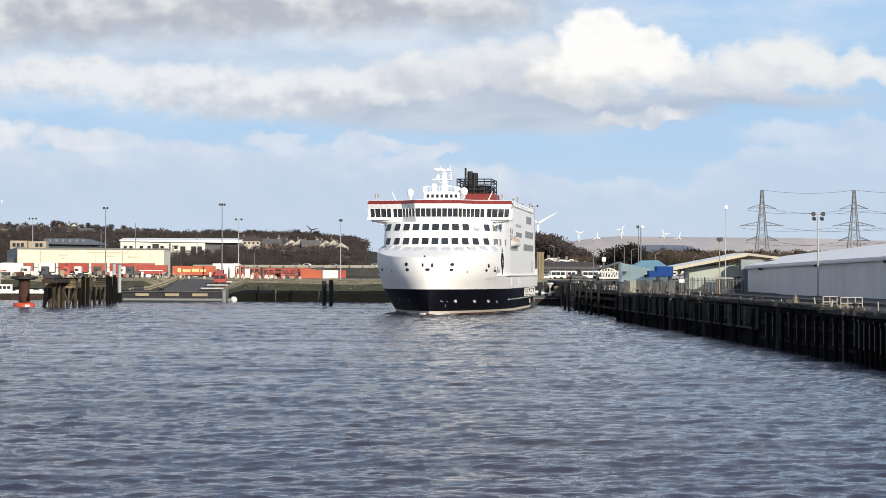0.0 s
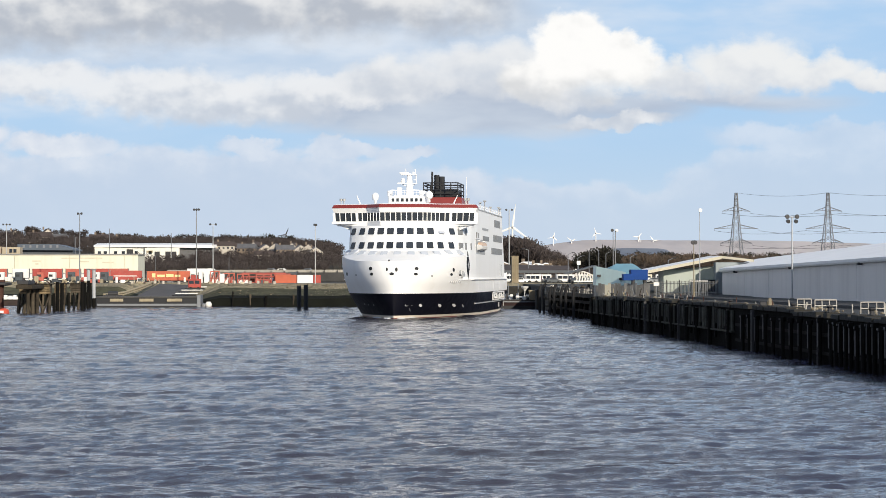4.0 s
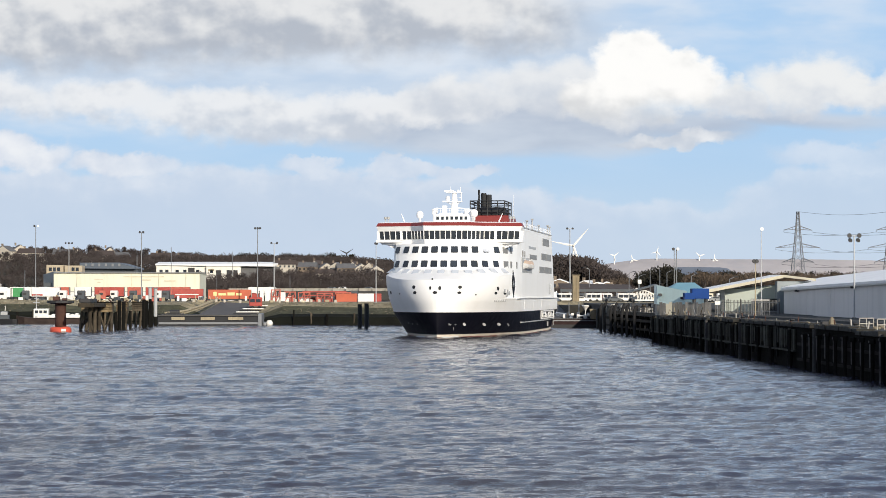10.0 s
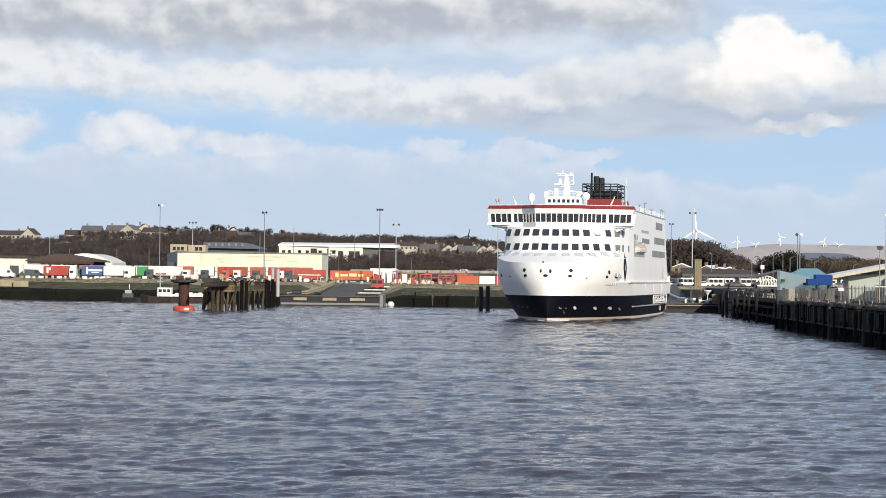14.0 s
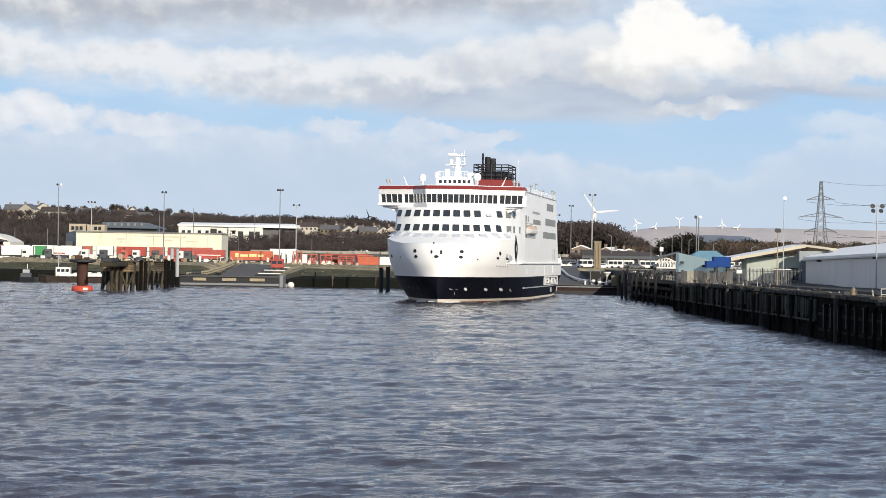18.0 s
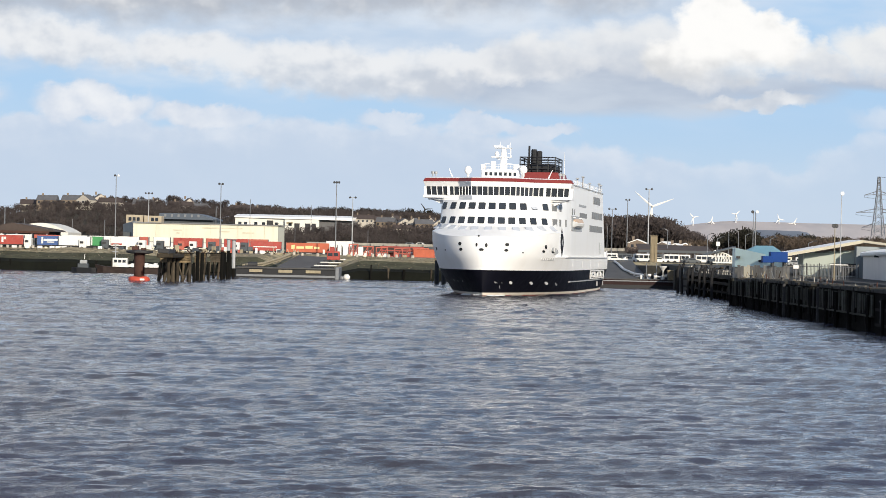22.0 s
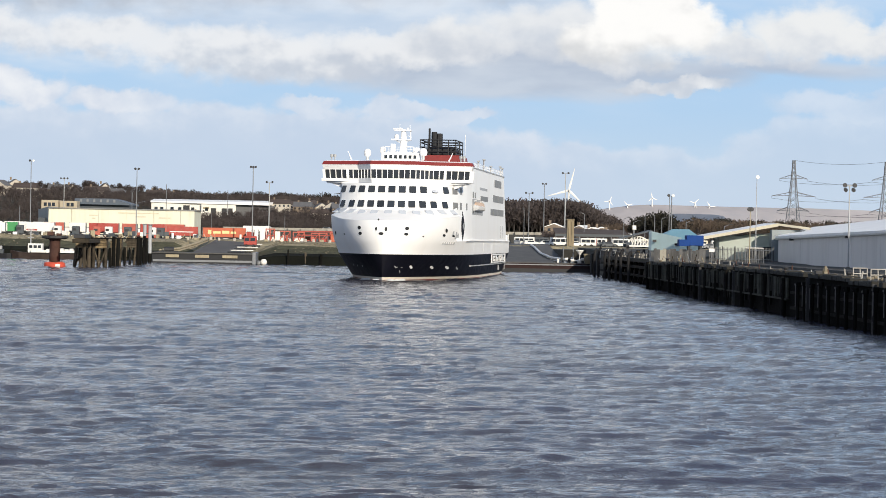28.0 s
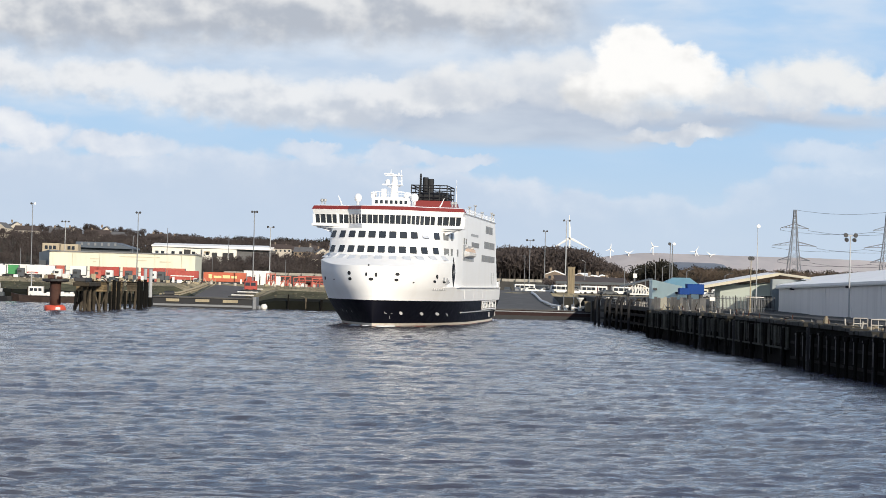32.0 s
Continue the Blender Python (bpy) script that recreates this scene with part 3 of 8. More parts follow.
def bank_stones():
    """Loose stone and stumps along the far bank."""
    rng = random.Random(12)
    m = Mesh()
    for k in range(2000):
        x = rng.choice((rng.uniform(-190, -63), rng.uniform(-190, -63), rng.uniform(-32, 20)))
        d = rng.uniform(1.5, 22) if k % 4 == 0 else rng.uniform(14, 23)
        z = 3.0 + (d - 2.5) * 0.15 + 0.1
        s = rng.uniform(0.10, 0.34)
        vs = [(x + s * rng.uniform(-1, 1) * 1.3, shore_y(x) + d + s * rng.uniform(-1, 1), z * (1.12 if x < -90 else 1.0) + s * rng.uniform(-0.4, 0.8)) for _ in range(5)]
        m.add(vs, [(0, 1, 2), (0, 2, 3), (0, 3, 1), (1, 4, 2), (2, 4, 3), (3, 4, 1)])
    solid("bank_stone", m, ROCK, "loose stone scattered on the harbour bank", "stone", "stuff")
    for k in range(22):
        x = rng.uniform(-180, -5)
        t = thing("bank_stump", "dark weathered timber stump on the bank", "stump", x, shore_y(x) + rng.uniform(-0.5, 2.0), 0.0, group="timber stumps along the bank")
        part("stump", Mesh().rod((0, 0, -1), (rng.uniform(-0.5, 0.5), 0.3, rng.uniform(2.2, 4.2)), rng.uniform(0.2, 0.45), 6), TIMBER_DRY if k % 3 == 0 else TIMBER, t)
    w = thing("bank_wall", "low tan retaining wall on the bank", "wall")
    for k in range(9):
        x = -186 + k * 4.6
        part("wall_panel", Mesh().box(x, shore_y(x) + 1.0, 3.9, x + 4.4, shore_y(x) + 2.0, 5.7 + 0.2 * (k % 2), 0.05), CONC_TAN, w)


bank_stones()


def far_hills():
    """The long bare fell at the horizon."""
    # no air haze here: the two hill colours carry it
    for name, y, top, z0, mat, label in (("far_fell", 4700.0, 79.0, 18.0, HAZY_HILL, "long moorland fell at the horizon, paled by painted haze"), ("low_fell", 4200.0, 57.0, 10.0, HAZY_RIDGE, "darker low ridge before the fell, blued by painted haze")):
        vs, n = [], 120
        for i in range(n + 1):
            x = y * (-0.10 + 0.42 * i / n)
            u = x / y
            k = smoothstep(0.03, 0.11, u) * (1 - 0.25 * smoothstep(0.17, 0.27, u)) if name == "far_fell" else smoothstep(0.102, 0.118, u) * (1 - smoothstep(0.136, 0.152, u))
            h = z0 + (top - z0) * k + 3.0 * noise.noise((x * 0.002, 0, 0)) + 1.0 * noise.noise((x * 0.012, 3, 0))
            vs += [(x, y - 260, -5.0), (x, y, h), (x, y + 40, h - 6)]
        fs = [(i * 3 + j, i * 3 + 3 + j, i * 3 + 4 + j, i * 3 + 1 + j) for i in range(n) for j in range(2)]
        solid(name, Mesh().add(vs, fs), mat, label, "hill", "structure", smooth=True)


far_hills()
# ---------------------------------------------------------------- the ferry
# local axes: x across (towards the quay), y aft from the stem, z up from the waterline
LEVELS = [(-1.5, 1.5, 62.0, 1.7, 12.3, 1.1), (0.0, 0.0, 58.0, 1.8, 12.6, 1.2), (2.5, -0.6, 48.0, 1.9, 12.8, 1.4), (4.9, -1.1, 39.0, 2.0, 13.0, 1.72), (5.15, -1.12, 38.4, 2.0, 13.0, 1.74),
          (7.6, -1.5, 31.0, 2.0, 13.0, 1.93), (9.6, -1.4, 27.0, 2.0, 13.0, 2.0), (11.3, -0.9, 25.0, 2.0, 13.0, 2.1)]


def level_at(z):
    for p, q in zip(LEVELS, LEVELS[1:]):
        if z <= q[0]:
            k = (z - p[0]) / (q[0] - p[0])
            return [a + k * (b - a) for a, b in zip(p, q)]
    return list(LEVELS[-1])


def half_beam(a, z):
    _, stem, entry, n, beam, round_ = level_at(z)
    s = (a - stem) / entry
    if s <= 0:
        return 0.0
    b = beam if s >= 1 else beam * (1 - (1 - s) ** n) ** (1 / round_)
    return b * (1 - 0.10 * smoothstep(100, 124, a) * smoothstep(6, 0, z))


STATIONS = [0, 0.03, 0.08, 0.18, 0.4, 0.8, 1.4, 2.2, 3.2, 4.5, 6, 8, 10, 12.5, 15, 18, 21, 25, 30, 36, 43, 52, 65, 80, 95, 110, 118, 123.5]


def hull_band(zs, mesh, first=0):
    """The skin of both sides between heights, closed at the stern."""
    for side in (-1, 1):
        rows = []
        for z in zs:
            stem = level_at(z)[1]
            rows.append([(side * half_beam(stem + (123.5 - stem) * (s / 123.5), z), stem + (123.5 - stem) * (s / 123.5), z) for s in STATIONS[first:]])
        n = len(STATIONS) - first
        vs = [p for r in rows for p in r]
        fs = []
        for k in range(len(rows) - 1):
            for i in range(n - 1):
                q = (k * n + i, k * n + i + 1, (k + 1) * n + i + 1, (k + 1) * n + i)
                fs.append(q if side > 0 else q[::-1])
        mesh.add(vs, fs)
    lo, hi = zs[0], zs[-1]
    mesh.add([(-half_beam(123.5, lo), 123.5, lo), (half_beam(123.5, lo), 123.5, lo), (half_beam(123.5, hi), 123.5, hi), (-half_beam(123.5, hi), 123.5, hi)], [(0, 1, 2, 3)])
    return mesh


def front_plan(z):
    """Plan of the superstructure at height z: the half line from the centre out and aft."""
    a0 = 9.0 + (z - 11.0) * 0.36
    pts = [(10.3 * t, a0 + 4.6 * abs(t) ** 2.6) for t in [i / 12 for i in range(13)]]
    pts += [(11.5, a0 + 10.5), (12.5, a0 + 18.0), (13.0, a0 + 26.0)]
    return pts


def face_point(t, z, out=0.0):
    """Place and outward turn on the rounded front at t in -1..1 of its width."""
    a0 = 9.0 + (z - 11.0) * 0.36
    x, y = 10.3 * t, a0 + 4.6 * abs(t) ** 2.6
    slope = math.copysign(4.6 * 2.6 * abs(t) ** 1.6 / 10.3, t)
    nx, ny = slope, -1.0
    k = math.hypot(nx, ny)
    nx, ny = nx / k, ny / k
    return Vector((x + nx * out, y + ny * out, z)), math.degrees(math.atan2(slope, 1.0))


def pane_mesh(w, h, d=0.10, lean=0.0):
    """A chamfered pane in the xz plane, its face towards -y; lean shifts the top aft."""
    m = Mesh()
    c = 0.10
    o = [(-w / 2 + c, -h / 2), (w / 2 - c, -h / 2), (w / 2, -h / 2 + c), (w / 2, h / 2 - c), (w / 2 - c, h / 2), (-w / 2 + c, h / 2), (-w / 2, h / 2 - c), (-w / 2, -h / 2 + c)]
    sh = lambda z: lean * z
    m.rings([[(x, d + sh(z), z) for x, z in o], [(x, 0 + sh(z), z) for x, z in o], [(x * 0.94, -0.03 + sh(z), z * 0.94) for x, z in o]])
    return m


def build_ferry():
    f = thing("ferry", "white car ferry with a navy hull and red-striped bridge roof", "ship")
    part("bottom", hull_band([-1.5, 0.16], Mesh()), SHIP_UNDER, f, "red-brown antifouling at the waterline", True)
    part("boot_stripe", hull_band([0.16, 0.62], Mesh()), SHIP_BOOT, f, "worn white boot-top stripe", True)
    part("lower_hull", hull_band([0.62, 1.2, 2.5, 3.7, 4.9], Mesh()), SHIP_BLACK, f, "dark navy lower hull", True)
    up = hull_band([4.9, 5.15, 6.4, 7.6], Mesh(), STATIONS.index(18))
    part("upper_hull", up, SHIP_WHITE, f, "white upper hull", True)
    # forecastle: rounded shoulders above the side ledge, only as far as the side houses
    fc = Mesh()
    for side in (-1, 1):
        zs, st = [4.9, 5.15, 5.8, 6.7, 7.6, 8.6, 9.6, 10.4, 11.2], [s for s in STATIONS if s <= 18]
        rows = []
        for k, z in enumerate(zs):
            stem = level_at(z)[1]
            f0 = (123.5 - stem) / 123.5
            rows.append([(side * half_beam(stem + s * f0, z), stem + s * f0, z + (1.0 * smoothstep(2, 16, s) if k == len(zs) - 1 else 0.0)) for s in st])
        n = len(st)
        fs = []
        for k in range(len(rows) - 1):
            for i in range(n - 1):
                q = (k * n + i, k * n + i + 1, (k + 1) * n + i + 1, (k + 1) * n + i)
                fs.append(q if side > 0 else q[::-1])
        fc.add([p for r in rows for p in r], fs)
    part("forecastle", fc, SHIP_WHITE, f, "white flared bow above the knuckle", True)
    for side in (-1, 1):
        en = Mesh()
        zs = [7.6, 8.6, 9.6, 10.4, 11.2]
        hi = [0, 0, 0, 0, smoothstep(2, 16, 18.0)]
        en.rings([[(side * half_beam(level_at(z)[1] + 18.0, z), level_at(z)[1] + 18.0, z + k), (side * 11.0, level_at(z)[1] + 19.6, z + k), (side * 10.6, level_at(z)[1] + 19.6, z + k), (side * (half_beam(level_at(z)[1] + 18.0, z) - 0.4), level_at(z)[1] + 17.8, z + k)] for z, k in zip(zs, hi)])
        part("bulwark_end", en, SHIP_WHITE, f)
        sd = Mesh().rings([[(side * 9.5, y, 7.45), (side * half_beam(y, 7.6), y, 7.45), (side * half_beam(y, 7.6), y, 7.63), (side * 9.5, y, 7.63)] for y in (15.0, 18.0, 22.0, 27.0, 33.0)])
        part("side_deck", sd, SHIP_WHITE, f)
    # sloping shoulder from the knuckle up to the house front
    sh, cols = Mesh(), 33
    rings = []
    for q in (0.0, 0.33, 0.66, 1.0):
        ring = []
        for i in range(cols):
            t = -1 + 2 * i / (cols - 1)
            stem = level_at(11.2)[1]
            ang = abs(t) * 0.5 * math.pi
            a = stem + 25.0 * (1 - math.cos(ang)) * 0.86
            lo = Vector((math.copysign(half_beam(a, 11.2), t), a, 11.2 + 1.0 * smoothstep(2, 16, a - stem)))
            hi, _ = face_point(t * 0.999, 13.3, 0.05)
            p = lo.lerp(hi, q)
            p.z += 0.12 * math.sin(math.pi * q)
            ring.append(p)
        rings.append(ring)
    sh.rings(rings, closed=False, cap0=False, cap1=False)
    part("shoulder", sh, SHIP_WHITE, f, "white sloping shoulder below the cabin windows", True)
    # deckhouse: rounded front, sides to the stern
    ho = Mesh()
    rings = []
    for z in (7.6, 10.4, 12.0, 15.0, 18.3):
        p = front_plan(max(z, 11.0))
        aft = 115.5 - (z - 7.6) * 0.62
        half = p + [(13.0, 60.0), (13.0, aft)]
        rings.append([(x, y, z) for x, y in half] + [(-x, y, z) for x, y in half[::-1][:-1]])
    ho.rings(rings)
    part("deckhouse", ho, SHIP_WHITE, f, "white passenger decks with a rounded front")
    hu = Mesh()
    rings = []
    for z in (18.3, 20.3, 22.1):
        p = [(0, 14.5), (5, 15.2), (8.5, 18.0), (10.6, 21.0), (12.6, 30.0), (13.0, 38.0), (13.0, 70.0), (13.0, 115.5 - (z - 7.6) * 0.62)]
        rings.append([(x, y, z) for x, y in p] + [(-x, y, z) for x, y in p[::-1][:-1]])
    hu.rings(rings)
    part("upper_house", hu, SHIP_WHITE, f)
    rf = Mesh()
    rf.prism([(-13.1, 24), (13.1, 24), (13.1, 107), (-13.1, 107)], 22.1, 22.35)
    part("weather_deck", rf, SHIP_GREY, f)

    # windows of the two cabin decks and the pale row behind the bulwark
    wm = pane_mesh(1.36, 1.28, 0.16, 0.36).data("window", GLASS)
    pm = pane_mesh(1.36, 0.9, 0.5, 1.6).data("window", PANE_PALE)
    for z in (17.2, 14.4, 12.55):
        for k in range(11):
            t = -0.955 + 1.91 * k / 10
            p, turn = face_point(t, z, 0.06)
            if z < 13:
                p, turn = face_point(t * 1.06, 13.3, 0.1)
                st = level_at(11.2)[1]
                a = st + 25.0 * (1 - math.cos(abs(t) * 0.5 * math.pi)) * 0.86
                lo = Vector((math.copysign(half_beam(a, 11.2), t), a, 11.2 + 1.0 * smoothstep(2, 16, a - st)))
                p = p.lerp(lo, 0.36) + Vector((0, -0.1, 0.2))
            # the lowest row and one top pane are pale grey
            dull = z < 13 or (z > 17 and k == 9)
            ob = part("window", pm if dull else wm, None, f, "pale grey window" if dull and z > 13 else "", at=Matrix.Translation(p) @ pose(0, 0, 0, 0, 0, turn))
            if dull and z < 13:
                ob["label"] = "pale grey window behind the bulwark"

    # bridge: plan of half the front, set out on both sides
    half = [(0.0, 12.6), (4.3, 12.9), (7.2, 16.6), (9.4, 17.2), (14.2, 18.6), (14.2, 21.4), (9.0, 22.5)]
    full = [(-x, y) for x, y in half[::-1]][:-1] + half

    def offset(pts, d):
        return [(x * (1 + d / 14.2), y - d * (1 if y < 21 else -1)) for x, y in pts]

    for nm, zs, mat, lab in (("bridge_base", ((18.35, -0.5), (19.3, 0.0)), SHIP_WHITE, "white bridge front below the windows"), ("bridge_glazing", ((19.3, -0.16), (20.95, 0.0)), GLASS, "dark band of bridge glass"),
                             ("bridge_fascia", ((20.95, 0.14), (21.95, 0.45)), SHIP_WHITE, "white fascia over the bridge windows"), ("roof_stripe", ((21.95, 0.5), (22.62, 0.15)), SHIP_RED, "dull red stripe along the bridge roof")):
        b = Mesh()
        b.rings([[(x, y, z) for x, y in offset(full, d)] for z, d in zs])
        part(nm, b, mat, f, lab)
    b = Mesh()
    b.rings([[(x, y, 22.62) for x, y in offset(full, 0.1)], [(x, y, 22.78) for x, y in offset(full, -0.3)]])
    part("bridge_roof", b, SHIP_WHITE, f)
    # mullions stand proud of the glass and lean outwards with it
    lines = [(full[i], full[i + 1]) for i in range(len(full) - 1)]
    for (p, q) in lines:
        ln = math.hypot(q[0] - p[0], q[1] - p[1])
        n = max(2, round(ln / 1.12))
        for i in range(n):
            k = i / n
            x, y = p[0] + (q[0] - p[0]) * k, p[1] + (q[1] - p[1]) * k
            wide = 0.26 if abs(x) > 7.3 and i == 0 else 0.075
            (x0, y0), (x1, y1) = offset([(x, y)], 0.0)[0], offset([(x, y)], 0.14)[0]
            m = Mesh().rings([[(x0 - wide, y0 - 0.03, 19.25), (x0 + wide, y0 - 0.03, 19.25), (x0 + wide, y0 + 0.3, 19.2), (x0 - wide, y0 + 0.3, 19.2)],
                              [(x1 - wide, y1 - 0.03, 21.0), (x1 + wide, y1 - 0.03, 21.0), (x1 + wide, y1 + 0.3, 21.0), (x1 - wide, y1 + 0.3, 21.0)]])
            part("mullion", m, SHIP_WHITE, f)
    for s in (-1, 1):
        w = Mesh()
        w.prism([(s * 8.6, 17.3), (s * 14.7, 18.2), (s * 14.7, 21.9), (s * 8.6, 22.5)][::s], 18.75, 19.25)
        part("wing_floor", w, SHIP_WHITE, f, "white bridge wing")
        w = Mesh()
        w.slab([(s * 10.0, 17.0), (s * 10.0, 18.75), (s * 14.3, 18.75), (s * 12.6, 18.2)][::-s], 19.2, 21.2)
        part("wing_bracket", w, SHIP_WHITE, f)

    # house on the bridge roof, mast and domes
    t = Mesh()
    t.box(-3.6, 21, 22.8, 3.9, 29, 24.5, 0.15)
    t.box(-2.6, 22, 24.4, 2.4, 27, 24.75, 0.1)
    part("top_house", t, SHIP_WHITE, f, "white deckhouse on the bridge roof")
    for k in range(7):
        part("top_house_window", Mesh().box(-2.9 + k * 0.95, 20.93, 23.35, -2.35 + k * 0.95, 21.05, 24.0), GLASS, f)
    r = Mesh()
    for x in np.arange(-3.3, 3.9, 0.6):
        r.rod((x, 21.1, 24.7), (x, 21.1, 25.6), 0.035, 4)
    r.rod((-3.3, 21.1, 25.6), (3.8, 21.1, 25.6), 0.04, 4)
    r.rod((-3.3, 21.1, 25.15), (3.8, 21.1, 25.15), 0.03, 4)
    part("top_rail", r, SHIP_WHITE, f)
    # mast: a column with two open platforms, boxes and scanners on their ends
    mast = Mesh()
    mast.rings([[(0.3 + x * w, 25 + y * w, z) for x, y in ((-1, -0.6), (-0.6, -1), (0.6, -1), (1, -0.6), (1, 0.6), (0.6, 1), (-0.6, 1), (-1, 0.6))] for z, w in ((24.3, 0.75), (26.2, 0.62), (27.2, 0.58), (28.9, 0.42), (29.2, 0.3))])
    mast = part("mast", mast, SHIP_WHITE, f, "white radar mast with two open platforms")
    for x0, x1, z in ((-1.7, 1.9, 27.05), (-1.5, 1.85, 28.85)):
        part("mast_platform", Mesh().box(x0, 24.3, z, x1, 25.7, z + 0.16, 0.04), SHIP_WHITE, mast)
    for x, z in ((-1.6, 26.2), (1.85, 26.3)):
        part("platform_knee", Mesh().rod((0.3, 25, z), (x * 0.8, 25, 27.05), 0.1, 5), SHIP_WHITE, mast)
    part("platform_post", Mesh().rod((1.7, 25, 27.1), (1.6, 25, 28.9), 0.12, 5), SHIP_WHITE, mast)
    part("platform_post", Mesh().rod((1.1, 25, 27.9), (1.75, 25, 27.9), 0.07, 5), SHIP_WHITE, mast)
    part("radar_drum", Mesh().lathe([(0.42, 0), (0.46, 0.5), (0.4, 0.85), (0.2, 1.05)], 9, (-1.05, 24.7, 27.2)), SHIP_WHITE, mast)
    part("radar_scanner", Mesh().box(-2.1, 24.0, 27.0, -1.2, 24.25, 27.3, 0.05), SHIP_WHITE, mast)
    part("radar_scanner", Mesh().box(-1.7, 24.0, 29.1, 0.2, 24.25, 29.4, 0.05), SHIP_WHITE, mast)
    part("lamp_box", Mesh().box(0.9, 24.6, 29.0, 1.3, 25.0, 29.5, 0.05), SHIP_WHITE, mast)
    part("whip_aerial", Mesh().rod((-0.5, 25, 28.9), (-0.5, 25, 30.2), 0.13, 5, 0.03), SHIP_WHITE, mast)
    part("whip_aerial", Mesh().rod((1.5, 25, 28.9), (1.5, 25, 30.1), 0.06, 5), SHIP_WHITE, mast)
    part("locker", Mesh().box(-2.1, 23.5, 24.6, -1.2, 25.0, 26.3, 0.1), SHIP_WHITE, mast)
    part("yard_arm", Mesh().rod((-3.3, 24, 25.8), (-2.0, 24, 25.7), 0.08, 5), SHIP_WHITE, mast)
    part("yard_arm", Mesh().rod((0.8, 24, 25.9), (2.5, 24, 25.7), 0.08, 5), SHIP_WHITE, mast)
    part("side_locker", Mesh().box(2.6, 22.0, 24.4, 3.8, 24.0, 25.5, 0.1), SHIP_WHITE, mast)
    part("side_locker", Mesh().box(-3.9, 22.0, 24.4, -3.1, 24.0, 25.6, 0.1), SHIP_WHITE, mast)
    for x, y, z, rr in ((-6.3, 21.5, 22.95, 0.72), (4.7, 21.0, 23.2, 0.8)):
        part("satellite_dome", Mesh().lathe([(0.28, 0), (0.28, 0.7), (rr * 0.8, 0.8), (rr, 1.3), (rr * 0.92, 1.8), (rr * 0.55, 2.15), (0.1, 2.25)], 12, (x, y, z)), SHIP_WHITE, f, "white satellite dome", True)
    for x, lean in ((-9.2, -0.7), (9.8, 0.8)):
        part("wing_aerial", Mesh().rod((x, 20, 22.9), (x + lean, 20, 24.6), 0.17, 5, 0.05), SHIP_WHITE, f)
    for x in (-13.0, -12.4, 12.2, 12.8):
        part("search_light", Mesh().lathe([(0.12, 0), (0.12, 0.5), (0.32, 0.55), (0.32, 1.0), (0.1, 1.05)], 8, (x, 19.5, 22.9)), SHIP_GREY, f)

    # funnel: red casing, black lattice round black uptakes
    fn = Mesh()
    fn.rings([[(x * w + 3.6, 62 + y * w2, z) for x, y in ((-1, -1), (1, -1), (1, 1), (-1, 1))] for z, w, w2 in ((22.3, 5.2, 9.0), (25.0, 4.6, 8.0), (25.25, 4.5, 7.9))])
    part("funnel_casing", fn, SHIP_RED, f, "dull red funnel casing")
    for (x, y, h, w) in ((1.6, 57.0, 30.9, 0.22), (2.5, 58.0, 30.2, 0.62), (3.5, 58.5, 29.9, 0.7), (3.0, 60.5, 29.4, 0.8), (5.0, 61.5, 27.3, 0.9)):
        part("exhaust_uptake", Mesh().lathe([(w, 0), (w, h - 25.5), (w * 0.9, h - 25.2)], 10, (x, y, 25.2)), BLACK, f, "black exhaust uptake")
    x0, x1, y0, y1, zz = 0.0, 7.4, 54.5, 68.5, (26.0, 26.9, 27.8, 28.4)
    for z in zz:
        for p, q in (((x0, y0), (x1, y0)), ((x1, y0), (x1, y1)), ((x1, y1), (x0, y1)), ((x0, y1), (x0, y0))):
            part("lattice_rail", Mesh().rod((*p, z), (*q, z), 0.12, 5), BLACK, f)
    for x, y in ((x0, y0), (x1, y0), (x1, y1), (x0, y1), (3.7, y0), (x1, 62), (1.6, y0), (5.9, y0), (x0, 62)):
        part("lattice_post", Mesh().rod((x, y, 25), (x, y, 28.5), 0.12, 5), BLACK, f)
    part("silencer", Mesh().box(1.0, 57, 25.2, 7.2, 67, 26.9, 0.3), BLACK, f, "black silencer housing")
    part("funnel_aerial", Mesh().rod((8.8, 60, 24), (8.8, 60, 29.8), 0.05, 5), SHIP_WHITE, f)

    # bow: mooring openings, thruster marks, draught bars
    def bow_y(x, z):
        lo, hi = -1.6, 60.0
        for _ in range(40):
            mid = (lo + hi) / 2
            if half_beam(mid, z) < abs(x):
                lo = mid
            else:
                hi = mid
        return hi

    def disc(x, z, w, h, mat, name, label="", n=10):
        m = Mesh()
        ring = [(x + w * math.cos(2 * math.pi * i / n), z + h * math.sin(2 * math.pi * i / n)) for i in range(n)]
        m.rings([[(a, bow_y(a, c) + 0.2, c) for a, c in ring], [(a, bow_y(a, c) - 0.05, c) for a, c in ring]])
        part(name, m, mat, f, label)

